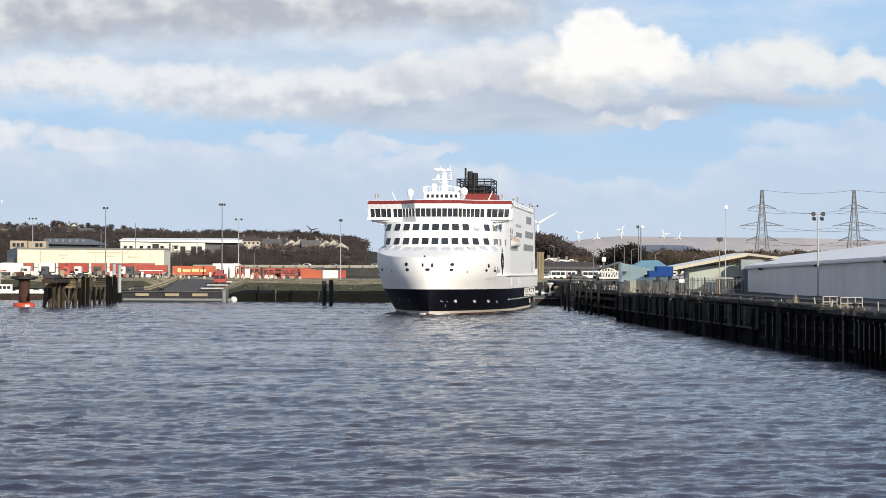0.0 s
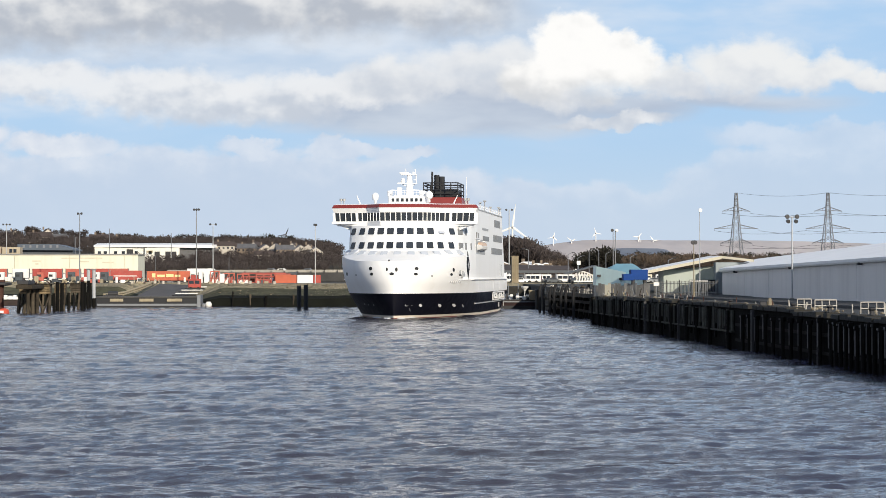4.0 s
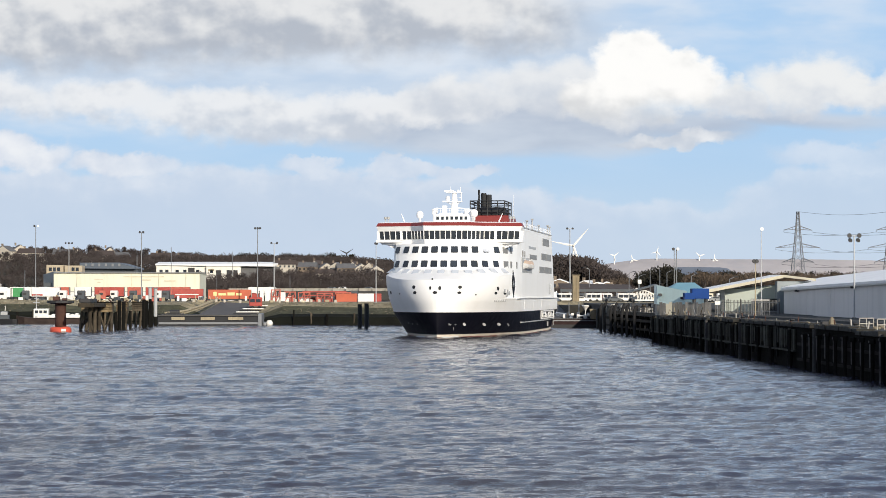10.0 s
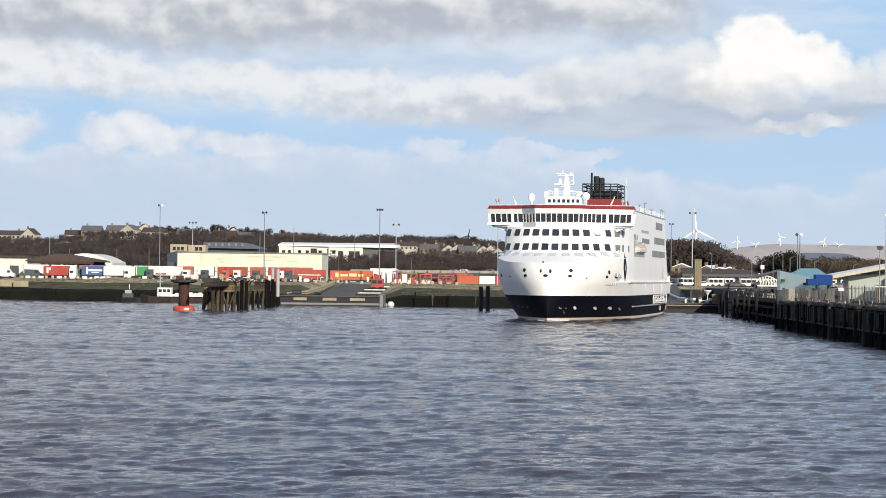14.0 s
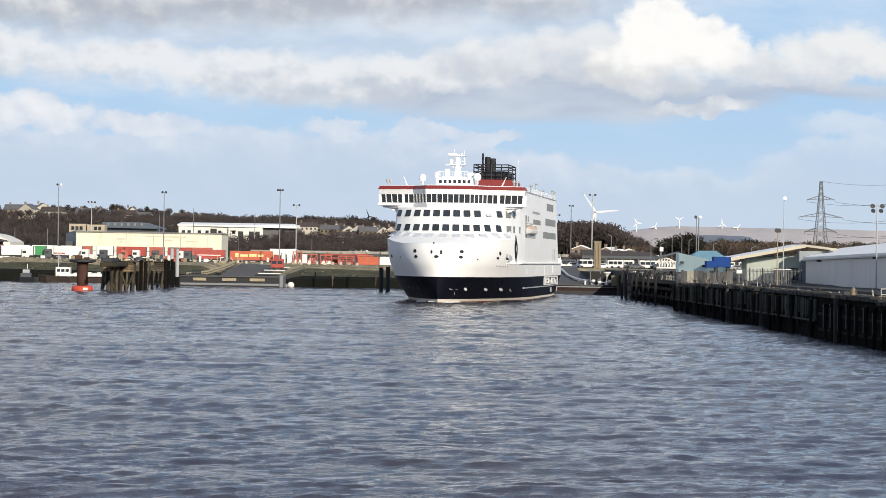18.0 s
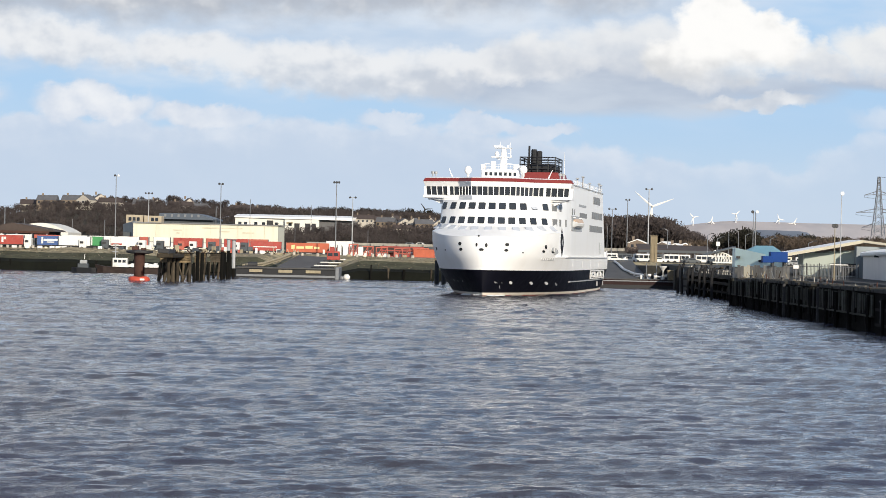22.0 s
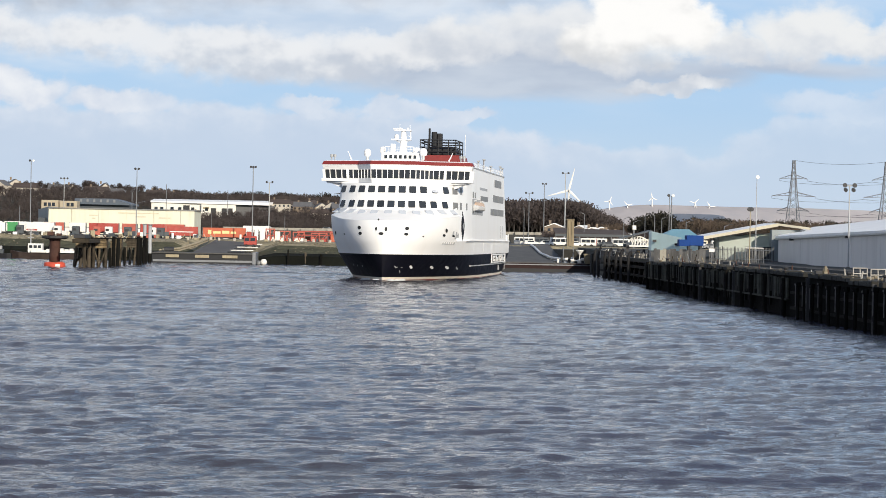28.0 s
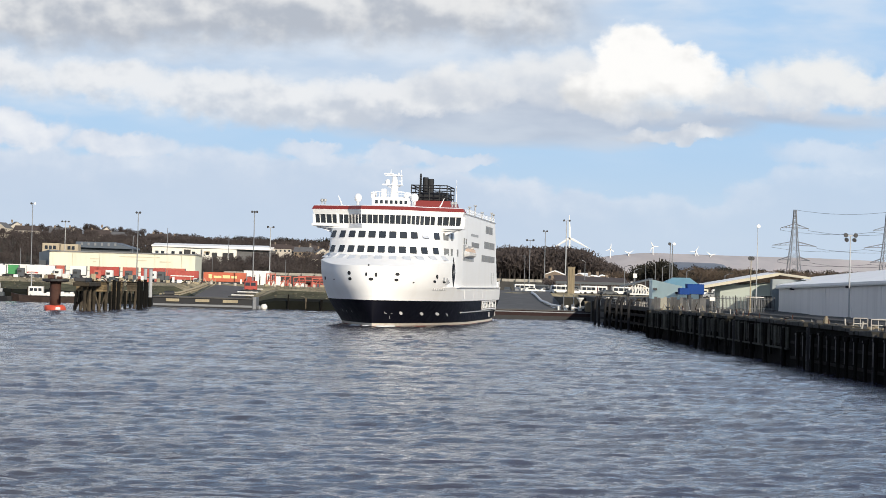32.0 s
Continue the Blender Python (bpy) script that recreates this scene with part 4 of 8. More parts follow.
    for x, z, w, h in ((-4.55, 9.75, 0.34, 0.36), (-4.35, 8.68, 0.36, 0.30), (-1.15, 9.6, 0.2, 0.36), (0.7, 9.55, 0.26, 0.42), (-0.2, 8.72, 0.46, 0.28), (4.45, 9.75, 0.36, 0.32), (4.3, 8.68, 0.36, 0.26),
                       (-10.6, 8.7, 0.25, 0.35), (-8.0, 8.5, 0.16, 0.14), (7.1, 8.3, 0.14, 0.14), (10.3, 8.6, 0.2, 0.26), (10.7, 9.5, 0.16, 0.4), (11.6, 8.5, 0.2, 0.2), (12.1, 8.5, 0.16, 0.2), (-0.8, 11.3, 0.16, 0.2)):
        disc(x, z, w, h, BLACK, "mooring_opening", "dark mooring opening in the bow" if w > 0.3 else "")
    for x, z in ((4.6, 2.55), (7.6, 2.45), (9.7, 2.4)):
        disc(x, z, 0.24, 0.33, SHIP_WHITE, "thruster_mark", "white painted thruster mark")
    for x, z, w, h in ((2.3, 2.5, 0.28, 0.08), (2.15, 2.65, 0.1, 0.14), (3.2, 2.5, 0.16, 0.06), (2.8, 1.7, 0.06, 0.35), (-4.6, 2.6, 0.09, 0.22), (-6.0, 2.6, 0.09, 0.22), (-7.2, 2.7, 0.09, 0.22), (10.9, 2.2, 0.1, 0.35)):
        disc(x, z, w, h, SHIP_GREY, "draught_mark", "", 6)

    # quay side: emblem, windows, lifeboat, fender, bars for the lettering
    def side(x, y0, y1, z0, z1, mat, name, label="", d=0.06):
        part(name, Mesh().box(x - 0.02, y0, z0, x + d, y1, z1), mat, f, label)

    def raking(y, z):
        """Half width of the side panel aft of the front corner."""
        p = front_plan(max(11.0, z))[12:] + [(13.0, 200.0)]
        for (xa, ya), (xb, yb) in zip(p, p[1:]):
            if y <= yb:
                return xa + (xb - xa) * max(0.0, (y - ya) / (yb - ya))
        return 13.0

    e = Mesh()
    ring = [(0, -2.9), (1.1, -1.0), (1.35, 0), (1.1, 1.0), (0, 2.9), (-1.1, 1.0), (-1.35, 0), (-1.1, -1.0)]
    e.rings([[(raking(25.0 + 0.95 * y, 10.5 + z) - 0.1, 25.0 + 0.95 * y, 10.5 + z) for y, z in ring], [(raking(25.0 + 0.95 * y, 10.5 + z) + 0.06, 25.0 + 0.95 * y, 10.5 + z) for y, z in ring]])
    part("emblem", e, SHIP_BLACK, f, "tall black lens-shaped emblem")
    part("emblem_badge", Mesh().rings([[(raking(25.0 + 0.95 * y, 10.5) + 0.08, 25.0 + 0.95 * y, 10.5 + z) for y, z in ((-0.5, 0), (0, -0.7), (0.5, 0), (0, 0.7))], [(raking(25.0 + 0.95 * y, 10.5) + 0.1, 25.0 + 0.95 * y, 10.5 + z) for y, z in ((-0.5, 0), (0, -0.7), (0.5, 0), (0, 0.7))]]), SHIP_GREY, f)
    for y0, y1, z0, z1 in ((75, 107, 13.2, 14.6), (80, 106, 16.1, 17.6), (83, 100, 19.4, 21.0)):
        n = int((y1 - y0) / 6.0)
        for i in range(n):
            a = y0 + (y1 - y0) * i / n
            side(13.0, a, a + (y1 - y0) / n - 0.5, z0, z1, TINTED, "side_window")
        for s in (-1,):
            part("side_window", Mesh().box(-13.05, y0, z0, -12.98, y1, z1), TINTED, f)
    side(13.0, 52, 68, 15.9, 16.9, TINTED, "side_window")
    side(13.0, 50, 66, 18.1, 18.6, SHIP_GREY, "side_vent")
    for y, z, h in ((36, 16.8, 1.3), (40, 16.8, 1.1), (36, 13.7, 1.3), (40, 13.7, 1.1), (44, 13.7, 1.1)):
        side(13.0, y, y + 1.6, z - h / 2, z + h / 2, TINTED, "side_window")
    for y, wd, z, h in ((18.2, 3.2, 17.2, 1.35), (23.5, 1.6, 17.2, 1.35), (18.2, 3.0, 14.3, 1.35), (23.0, 1.4, 14.3, 1.35), (28.0, 1.4, 14.3, 1.35)):
        w = Mesh()
        w.rings([[(raking(a, z) - 0.2, a, c) for a, c in ((y, z - h / 2), (y + wd, z - h / 2), (y + wd, z + h / 2), (y, z + h / 2))], [(raking(a, z) + 0.05, a, c) for a, c in ((y, z - h / 2), (y + wd, z - h / 2), (y + wd, z + h / 2), (y, z + h / 2))]])
        part("corner_window", w, TINTED, f)
    for y, z, h in ((13.5, 9.2, 0.9), (15.5, 9.0, 1.8), (16.8, 8.6, 0.8)):
        part("side_slot", Mesh().rings([[(half_beam(a, z) - 0.2, a, c) for a, c in ((y, z - h / 2), (y + 0.8, z - h / 2), (y + 0.8, z + h / 2), (y, z + h / 2))], [(half_beam(a, z) + 0.05, a, c) for a, c in ((y, z - h / 2), (y + 0.8, z - h / 2), (y + 0.8, z + h / 2), (y, z + h / 2))]]), SHIP_GREY, f)
    for y in (100, 104):
        side(13.0, y, y + 0.8, 8.4, 11.0, SHIP_GREY, "side_door")
    bt = new("lifeboat_station")
    bt.parent = f
    h = Mesh()
    h.rings([[(13.0 + 0.9 * k * x, y, 14.2 + 0.75 * z) for x, z in ((0, -0.8), (1, -0.3), (1.1, 0.4), (0.6, 0.9), (0, 1.0))] for y, k in ((37, 0.1), (40, 0.9), (47, 1.25), (54, 0.9), (57, 0.1))])
    part("lifeboat", h, WHITE_STEEL, bt, "white lifeboat in its davits")
    part("boat_canopy", Mesh().rings([[(13.0 + 0.75 * k * x, y, 14.9 + z * k) for x, z in ((0, -0.2), (1.1, -0.2), (0.9, 0.4), (0, 0.55))] for y, k in ((39, 0.5), (42, 1.1), (52, 1.1), (55, 0.4))]), LIFE_ORANGE, bt, "orange canopy of the lifeboat")
    part("boat_recess", Mesh().box(12.9, 35, 12.9, 13.06, 57, 16.0), SHIP_GREY, bt)
    for y in (38, 51):
        part("davit", Mesh().rod((13, y, 15.6), (13.6, y, 15.7), 0.09, 5), SHIP_WHITE, bt)
    part("fender_band", Mesh().rings([[(half_beam(y, 2.6) - 0.05, y, 2.45), (half_beam(y, 2.6) + 0.22, y, 2.5), (half_beam(y, 2.6) + 0.22, y, 2.7), (half_beam(y, 2.6) - 0.05, y, 2.75)] for y in (38, 60, 90, 123.4)]), SHIP_GREY, f, "grey rubbing band along the hull")
    part("ledge", Mesh().box(12.6, 26, 7.55, 13.35, 121, 7.75).box(-13.35, 26, 7.55, -12.6, 121, 7.75), SHIP_WHITE, f, "white ledge along the side")
    for y in np.arange(40, 120, 20.0):
        side(13.0, y, y + 0.3, 5.3, 7.4, SHIP_WHITE, "hull_rib", "", 0.03)
    # bars for lettering on the dark hull, and for the name at the bow
    side(12.95, 79, 114, 4.52, 4.80, SHIP_WHITE, "lettering_bar", "white bar standing for lettering", 0.1)
    side(12.95, 79, 114, 2.86, 3.12, SHIP_WHITE, "lettering_bar", "", 0.1)
    side(12.95, 79, 80.6, 3.12, 4.52, SHIP_WHITE, "lettering_bar", "", 0.1)
    side(12.95, 112.4, 114, 3.12, 4.52, SHIP_WHITE, "lettering_bar", "", 0.1)
    for k in range(4):
        y = 83 + k * 7.3
        side(12.95, y, y + 1.8, 3.22, 4.42, SHIP_WHITE, "lettering_bar", "", 0.1)
        side(12.95, y + 1.8, y + 5.0, 3.95 - 0.4 * (k % 2), 4.42 - 0.4 * (k % 2), SHIP_WHITE, "lettering_bar", "", 0.1)
        side(12.95, y + 3.6, y + 5.2, 3.22, 3.75, SHIP_WHITE, "lettering_bar", "", 0.1)
    for y, z in ((96, 2.3), (98, 2.3), (112, 2.3)):
        side(12.9, y, y + 0.5, 1.2, 2.2, SHIP_GREY, "hull_mark", "", 0.1)
    for k in range(6):
        y = bow_y(9.9 + k * 0.3, 7.0)
        x = 9.9 + k * 0.3
        part("name_bar", Mesh().box(x, y - 0.12, 6.95, x + 0.2, y + 0.5, 7.35), SHIP_GREY, f, "small bar standing for the ship's name" if k == 0 else "")
    # broken water at the stem
    wr = random.Random(9)
    for k in range(12):
        x = wr.uniform(-5.5, 4.0)
        y = bow_y(max(0.3, abs(x)), 0.0) - wr.uniform(0.2, 1.6)
        s = wr.uniform(0.3, 0.9)
        ring = [(x + s * 1.8 * math.cos(a) * wr.uniform(0.6, 1.1), y + s * math.sin(a) * wr.uniform(0.6, 1.2)) for a in (0, 0.9, 1.9, 2.8, 3.7, 4.6, 5.5)]
        part("bow_foam", Mesh().rings([[(a, b, -0.2) for a, b in ring], [(x + (a - x) * 0.6, y + (b - y) * 0.6, 0.16 + 0.1 * wr.random()) for a, b in ring]]), FOAM, f, "broken white water at the stem" if k == 0 else "", True)
    # rails and small gear on the weather deck
    r = Mesh()
    for s in (-13.0, 13.0):
        for y in np.arange(38, 106, 2.0):
            r.rod((s, y, 22.3), (s, y, 23.3), 0.04, 4)
        for z in (22.8, 23.3):
            r.rod((s, 38, z), (s, 106, z), 0.04, 4)
    part("deck_rail", r, SHIP_WHITE, f, "thin white deck rail")
    for y, h in ((50, 1.6), (62, 2.3), (78, 1.4), (101, 2.0), (106, 1.8)):
        part("deck_post", Mesh().rod((12.6, y, 22.3), (12.6, y, 22.3 + h), 0.14, 5).box(12.3, y - 0.4, 22.2 + h, 12.9, y + 0.4, 22.5 + h, 0.05), SHIP_GREY, f)
    part("stern_locker", Mesh().box(12.2, 116, 7.7, 13.2, 119, 9.0, 0.1), SHIP_WHITE, f)
    part("stern_post", Mesh().rod((13, 121, 7.7), (13, 121, 9.2), 0.12, 5), SHIP_WHITE, f)
    return f


ferry = build_ferry()
# ---------------------------------------------------------------- the quay beside the ferry


FLANGE = paint("pale_pile_flange", (0.075, 0.072, 0.07), 0.8, vary=0.4, scale=1.2, dirt=0.6, dirt_col=(0.02, 0.02, 0.018), streak=True, rand=0.4)
FENDER_POST = paint("grey_fender_post", (0.026, 0.026, 0.028), 0.8, vary=0.35, scale=0.9, dirt=0.4, dirt_col=(0.012, 0.012, 0.011), streak=True, spec=0.1)
YARD_PANEL = paint("grey_yard_panel", (0.20, 0.19, 0.175), 0.9, vary=0.25, scale=0.6, dirt=0.5, dirt_col=(0.09, 0.085, 0.075), streak=True, rand=0.3)
PALISADE = paint("dull_palisade", (0.09, 0.092, 0.095), 0.6, 0.2, vary=0.15)
FRAME_GREY = paint("pale_frame", (0.42, 0.40, 0.36), 0.6, vary=0.2, dirt=0.4, dirt_col=(0.2, 0.15, 0.1))
QUAY_PLANK = paint("grey_quay_plank", (0.046, 0.046, 0.038), 0.85, vary=0.45, scale=0.9, bump=0.5, dirt=0.65, dirt_col=(0.012, 0.014, 0.010), streak=True, rand=0.5, spec=0.15)


def build_quay():
    q = thing("quay_wall", "tall dark timber and steel quay wall standing in the water", "quay", kind="structure")
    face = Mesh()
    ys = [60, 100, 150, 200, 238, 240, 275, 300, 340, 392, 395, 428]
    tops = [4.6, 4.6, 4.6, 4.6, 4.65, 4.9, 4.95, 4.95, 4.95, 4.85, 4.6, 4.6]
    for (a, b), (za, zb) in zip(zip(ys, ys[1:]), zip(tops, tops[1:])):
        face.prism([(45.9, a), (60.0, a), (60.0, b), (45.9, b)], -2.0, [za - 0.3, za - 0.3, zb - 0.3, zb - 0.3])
    part("wall_face", face, QUAY, q, "wall face dark with weed and with shade put into its colour")
    rc = random.Random(14)
    y = 100.0
    while y < 427:
        w = rc.uniform(1.7, 3.4)
        top = float(np.interp(y, ys, tops))
        if rc.random() < 0.93:
            m = Mesh().box(45.55 + rc.uniform(-0.08, 0.12), y + 0.04, top - 0.32, 47.5, min(427.9, y + w - 0.05), top + 0.16 + rc.uniform(-0.14, 0.08), 0.05)
            part("coping_stone", m, COPING, q, "worn dark coping stone" if y < 101 else "")
        y += w
    rng = random.Random(3)
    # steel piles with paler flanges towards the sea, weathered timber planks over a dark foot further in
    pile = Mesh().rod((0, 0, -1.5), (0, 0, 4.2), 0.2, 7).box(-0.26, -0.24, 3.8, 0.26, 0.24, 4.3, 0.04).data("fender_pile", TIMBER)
    flange = Mesh().box(-0.06, -0.13, 1.6, 0.0, 0.13, 4.15, 0.02).box(-0.06, -0.13, 3.95, 0.02, 0.6, 4.15).data("pile_flange", FLANGE)
    y = 104.0
    while y < 272:
        lift = rng.uniform(-0.3, 0.1)
        part("fender_pile", pile, None, q, at=pose(45.45 - rng.random() * 0.1, y, lift, 0, 0, rng.uniform(0, 90)))
        part("pile_flange", flange, None, q, at=pose(45.2, y, lift))
        y += rng.uniform(2.1, 2.5) if y < 220 else rng.uniform(4.4, 5.0)
    beam = Mesh()
    for z in (0.9, 2.6):
        beam.box(45.68, 100, z, 45.95, 275, z + 0.3)
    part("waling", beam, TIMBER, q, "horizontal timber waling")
    planks = [Mesh().box(-0.12, -w / 2, z, 0.12, w / 2, h, 0.03).data("plank", m) for w, h, z, m in ((0.62, 4.5, 2.0, QUAY_PLANK), (0.5, 4.4, 1.8, QUAY_PLANK), (0.7, 4.3, 2.1, QUAY_PLANK), (0.45, 4.4, 2.6, QUAY_PLANK), (0.5, 4.3, 1.0, TIMBER))]
    y = 277.0
    while y < 427:
        part("plank", rng.choice(planks), None, q, at=pose(45.66 + rng.uniform(-0.1, 0.08), y, rng.uniform(-0.15, 0.15), 0, rng.uniform(-1.5, 1.5), 0))
        y += rng.choice((0.66, 0.72, 0.8, 0.95, 1.5))
    post = Mesh().rod((0, 0, -1.5), (0, 0, 4.5), 0.3, 7).data("timber_post", TIMBER)
    for k in range(14):
        part("timber_post", post, None, q, at=pose(45.45, 279 + k * 11.2 + rng.uniform(-2, 2), rng.uniform(-0.4, 0.2)))
    part("lower_waling", Mesh().box(45.42, 276, 1.85, 45.8, 428, 2.05), QUAY_PLANK, q)
    for y in (226, 262, 318, 352):
        part("ladder_recess", Mesh().box(45.3, y, -1, 45.6, y + 0.12, 4.6).box(45.3, y + 0.6, -1, 45.6, y + 0.72, 4.6).box(45.35, y, 1, 45.5, y + 0.7, 1.1).box(45.35, y, 2, 45.5, y + 0.7, 2.1).box(45.35, y, 3, 45.5, y + 0.7, 3.1), DARK_STEEL, q)
    # the deck behind
    dk = Mesh()
    dk.prism([(47.4, 60), (420, 60), (420, 660), (52, 660), (52, 428), (47.4, 428)], -2.0, [4.62, 4.62, 6.2, 6.2, 4.9, 4.75])
    solid("quay_deck", dk, QUAY_TOP, "worn concrete quay deck", "quay deck", "structure")
    # the open jetty head: bent fender piles before a piled deck
    j = thing("open_jetty", "open timber jetty with tall curved fender piles", "jetty")
    part("jetty_deck", Mesh().box(49, 430, 4.1, 58, 556, 4.9, 0.06), COPING, j)
    part("cross_beam", Mesh().box(48.4, 430, 3.0, 49.0, 556, 3.5), TIMBER, j)
    part("cross_beam", Mesh().box(48.4, 430, 1.4, 49.0, 556, 1.8), TIMBER, j)
    for k in range(7):
        y = 543 - k * 12.6 + (k % 2) * 2.5
        m = Mesh()
        h = (0.0, 0.35, -0.3, 0.2, -0.5, 0.1, -0.2)[k]
        pts = [(46.6, y, -1.5), (46.5, y, 4.6 + h), (46.62, y, 5.7 + h), (46.85, y, 6.2 + h), (47.1, y, 6.35 + h)]
        for a, b in zip(pts, pts[1:]):
            m.rod(a, b, 0.29, 7)
        part("curved_fender", m, FENDER_POST, j, "tall dark fender pile with a bent head")
    for y in np.arange(434, 556, 9.5):
        part("bearing_pile", Mesh().rod((49.5, y, -1.5), (49.5, y, 4.2), 0.35, 7), TIMBER, j)
        part("raking_pile", Mesh().rod((48.6, y + 2, -1.5), (50.5, y + 2, 4.2), 0.25, 6), TIMBER, j)
    part("steel_back", Mesh().box(56, 430, -2, 57, 640, 4.2), QUAY, j)
    rj = random.Random(41)
    for k in range(26):
        y = 434 + k * 4.6
        h = rj.uniform(0.7, 1.5)
        part("rail_stanchion", Mesh().rod((49.4, y, 4.8), (49.4 + rj.uniform(-0.2, 0.2), y, 4.9 + h), 0.09, 5), rj.choice((DARK_STEEL, FENDER_POST, FRAME_GREY)), j)
    for z in (5.4, 5.9):
        part("rail_bar", Mesh().rod((49.4, 434, z), (49.4, 549, z), 0.06, 5), DARK_STEEL, j)
    for k in range(18):
        x, y = rj.uniform(50, 57), rj.uniform(436, 555)
        w, h = rj.uniform(0.4, 1.3), rj.uniform(0.5, 1.7)
        t = thing("deck_crate", "dark weathered crate on the jetty deck", "crate", x, y, 4.9, rj.uniform(0, 90), group="crates on the jetty deck")
        part("crate", Mesh().box(-w / 2, -w / 2, 0, w / 2, w / 2, h, 0.06), rj.choice((TIMBER, COPING, DARK_STEEL, TIMBER_DRY, YARD_PANEL)), t)
        part("crate_lid", Mesh().box(-w / 2 - 0.05, -w / 2 - 0.05, h, w / 2 + 0.05, w / 2 + 0.05, h + 0.08), rj.choice((TIMBER, CONCRETE)), t)


build_quay()


def quay_clutter():
    rng = random.Random(5)
    # rail frames, stones and blocks left on the coping
    for (x, y, n) in ((47.0, 236, 3), (46.9, 215, 3), (46.6, 204, 4), (47.2, 246, 2)):
        t = thing("barrier_frame", "rusty pale steel barrier frame on the quay edge", "barrier", x, y, 4.85, 4, group="barrier frames on the quay")
        for k in range(n + 1):
            part("post", Mesh().rod((k * 0.72, 0, 0), (k * 0.72, 0.1 * (k % 2), 1.05), 0.05, 5), FRAME_GREY, t)
        for z in (0.5, 1.05):
            part("rail", Mesh().rod((0, 0, z), (n * 0.72, 0.05, z), 0.06, 5), FRAME_GREY, t)
    for i in range(70):
        y = rng.choice((rng.uniform(196, 270), rng.uniform(270, 420)))
        s = rng.uniform(0.08, 0.3)
        m = Mesh().lathe([(s * 0.7, 0), (s, s * 0.4), (s * 0.75, s * 0.9), (s * 0.2, s * 1.1)], 6)
        m.v = [(a * rng.uniform(0.8, 1.2), b * rng.uniform(0.8, 1.3), c) for a, b, c in m.v]
        o = solid("rubble_block", m, ROCK, "broken pale concrete lump on the quay edge", "rubble", group="rubble on the quay")
        o.matrix_basis = pose(rng.uniform(46.2, 50), y, 4.84, 0, 0, rng.uniform(0, 180))
    o = thing("stone_marker", "pale pointed stone block on the quay edge", "stone block", 47.3, 262, 4.9)
    part("block", Mesh().lathe([(0.45, 0), (0.36, 0.5), (0.1, 1.0)], 6), ROCK, o)
    part("foot", Mesh().box(-1.2, -0.5, 0, -0.4, 0.5, 0.6, 0.1), DARK_STEEL, o)
    for k in range(34):
        y = rng.uniform(198, 400)
        t = thing("edge_post", rng.choice(("rusty stub of a post on the quay edge", "pale bent stub of a post on the quay edge")), "post", rng.uniform(46.2, 48.6), y, 4.8, group="post stubs on the quay edge")
        part("stub", Mesh().rod((0, 0, 0), (rng.uniform(-0.15, 0.15), rng.uniform(-0.2, 0.2), rng.uniform(0.35, 1.0)), rng.uniform(0.04, 0.09), 5), FRAME_GREY if "pale" in t["label"] else RUST, t)
        part("base", Mesh().box(-0.18, -0.18, 0, 0.18, 0.18, 0.08, 0.02), COPING, t)
    for y in (210, 228, 246, 285, 325, 365, 405):
        b = thing("bollard", "dark iron mooring bollard on the quay edge", "bollard", 46.8, y, 4.85, group="bollards on the quay")
        part("stem", Mesh().lathe([(0.25, 0), (0.2, 0.35), (0.34, 0.5), (0.3, 0.62)], 9), DARK_STEEL, b)
    # dark posts before the shed
    for p in ((72.01, 430, 5.04), (77.02, 430, 4.87), (80.9, 420, 4.99), (84.52, 400, 4.96)):
        b = thing("guard_post", "dark steel guard post before the shed wall", "post", p[0], p[1], 4.95, group="guard posts by the shed")
        part("post", Mesh().box(-0.18, -0.18, 0, 0.18, 0.18, 2.0, 0.03), DARK_STEEL, b)
    # low dark kerb before the shed
    k = solid("long_kerb", Mesh().box(56, 215, 4.6, 56.8, 405, 5.05, 0.05), ASPHALT, "long low dark kerb along the quay road", "kerb")
    # palisade fence
    f = thing("palisade_fence", "grey steel palisade fence beside the green building", "fence")
    a, b = Vector((57.1, 430, 6.61)), Vector((66.79, 420, 6.74))
    n = 46
    pale = Mesh().box(-0.045, -0.02, 0, 0.045, 0.02, 2.5).data("pale", PALISADE)
    for i in range(n + 1):
        p = a.lerp(b, i / n)
        part("pale", pale, None, f, at=pose(p.x, p.y, 4.9))
    for z in (5.4, 7.0):
        part("rail", Mesh().rod((a.x, a.y, z), (b.x, b.y, z), 0.05, 5), STEEL, f)
    for i in range(6):
        p = a.lerp(b, i / 5)
        part("post", Mesh().box(p.x - 0.08, p.y, 4.8, p.x + 0.08, p.y + 0.12, 7.6), DARK_STEEL, f)
    g = thing("fence_gate", "bright mesh gate in the palisade fence", "gate")
    a, b = Vector((61.17, 415, 7.49)), Vector((64.25, 415, 7.51))
    for k in range(9):
        p = a.lerp(b, k / 8)
        part("bar", Mesh().rod((p.x, p.y, 4.8), (p.x, p.y, 7.4), 0.05, 5), STEEL, g)
    part("top_rail", Mesh().rod((a.x, a.y, 7.4), (b.x, b.y, 7.4), 0.09, 5), WHITE_STEEL, g)


quay_clutter()


def block(m, a, b, depth, z0, z1):
    """A building block whose front runs from a to b (plan points), with a depth behind it."""
    d = Vector((b[0] - a[0], b[1] - a[1])).normalized()
    n = Vector((-d.y, d.x)) * depth
    return m.prism([(a[0], a[1]), (b[0], b[1]), (b[0] + n.x, b[1] + n.y), (a[0] + n.x, a[1] + n.y)], z0, z1)


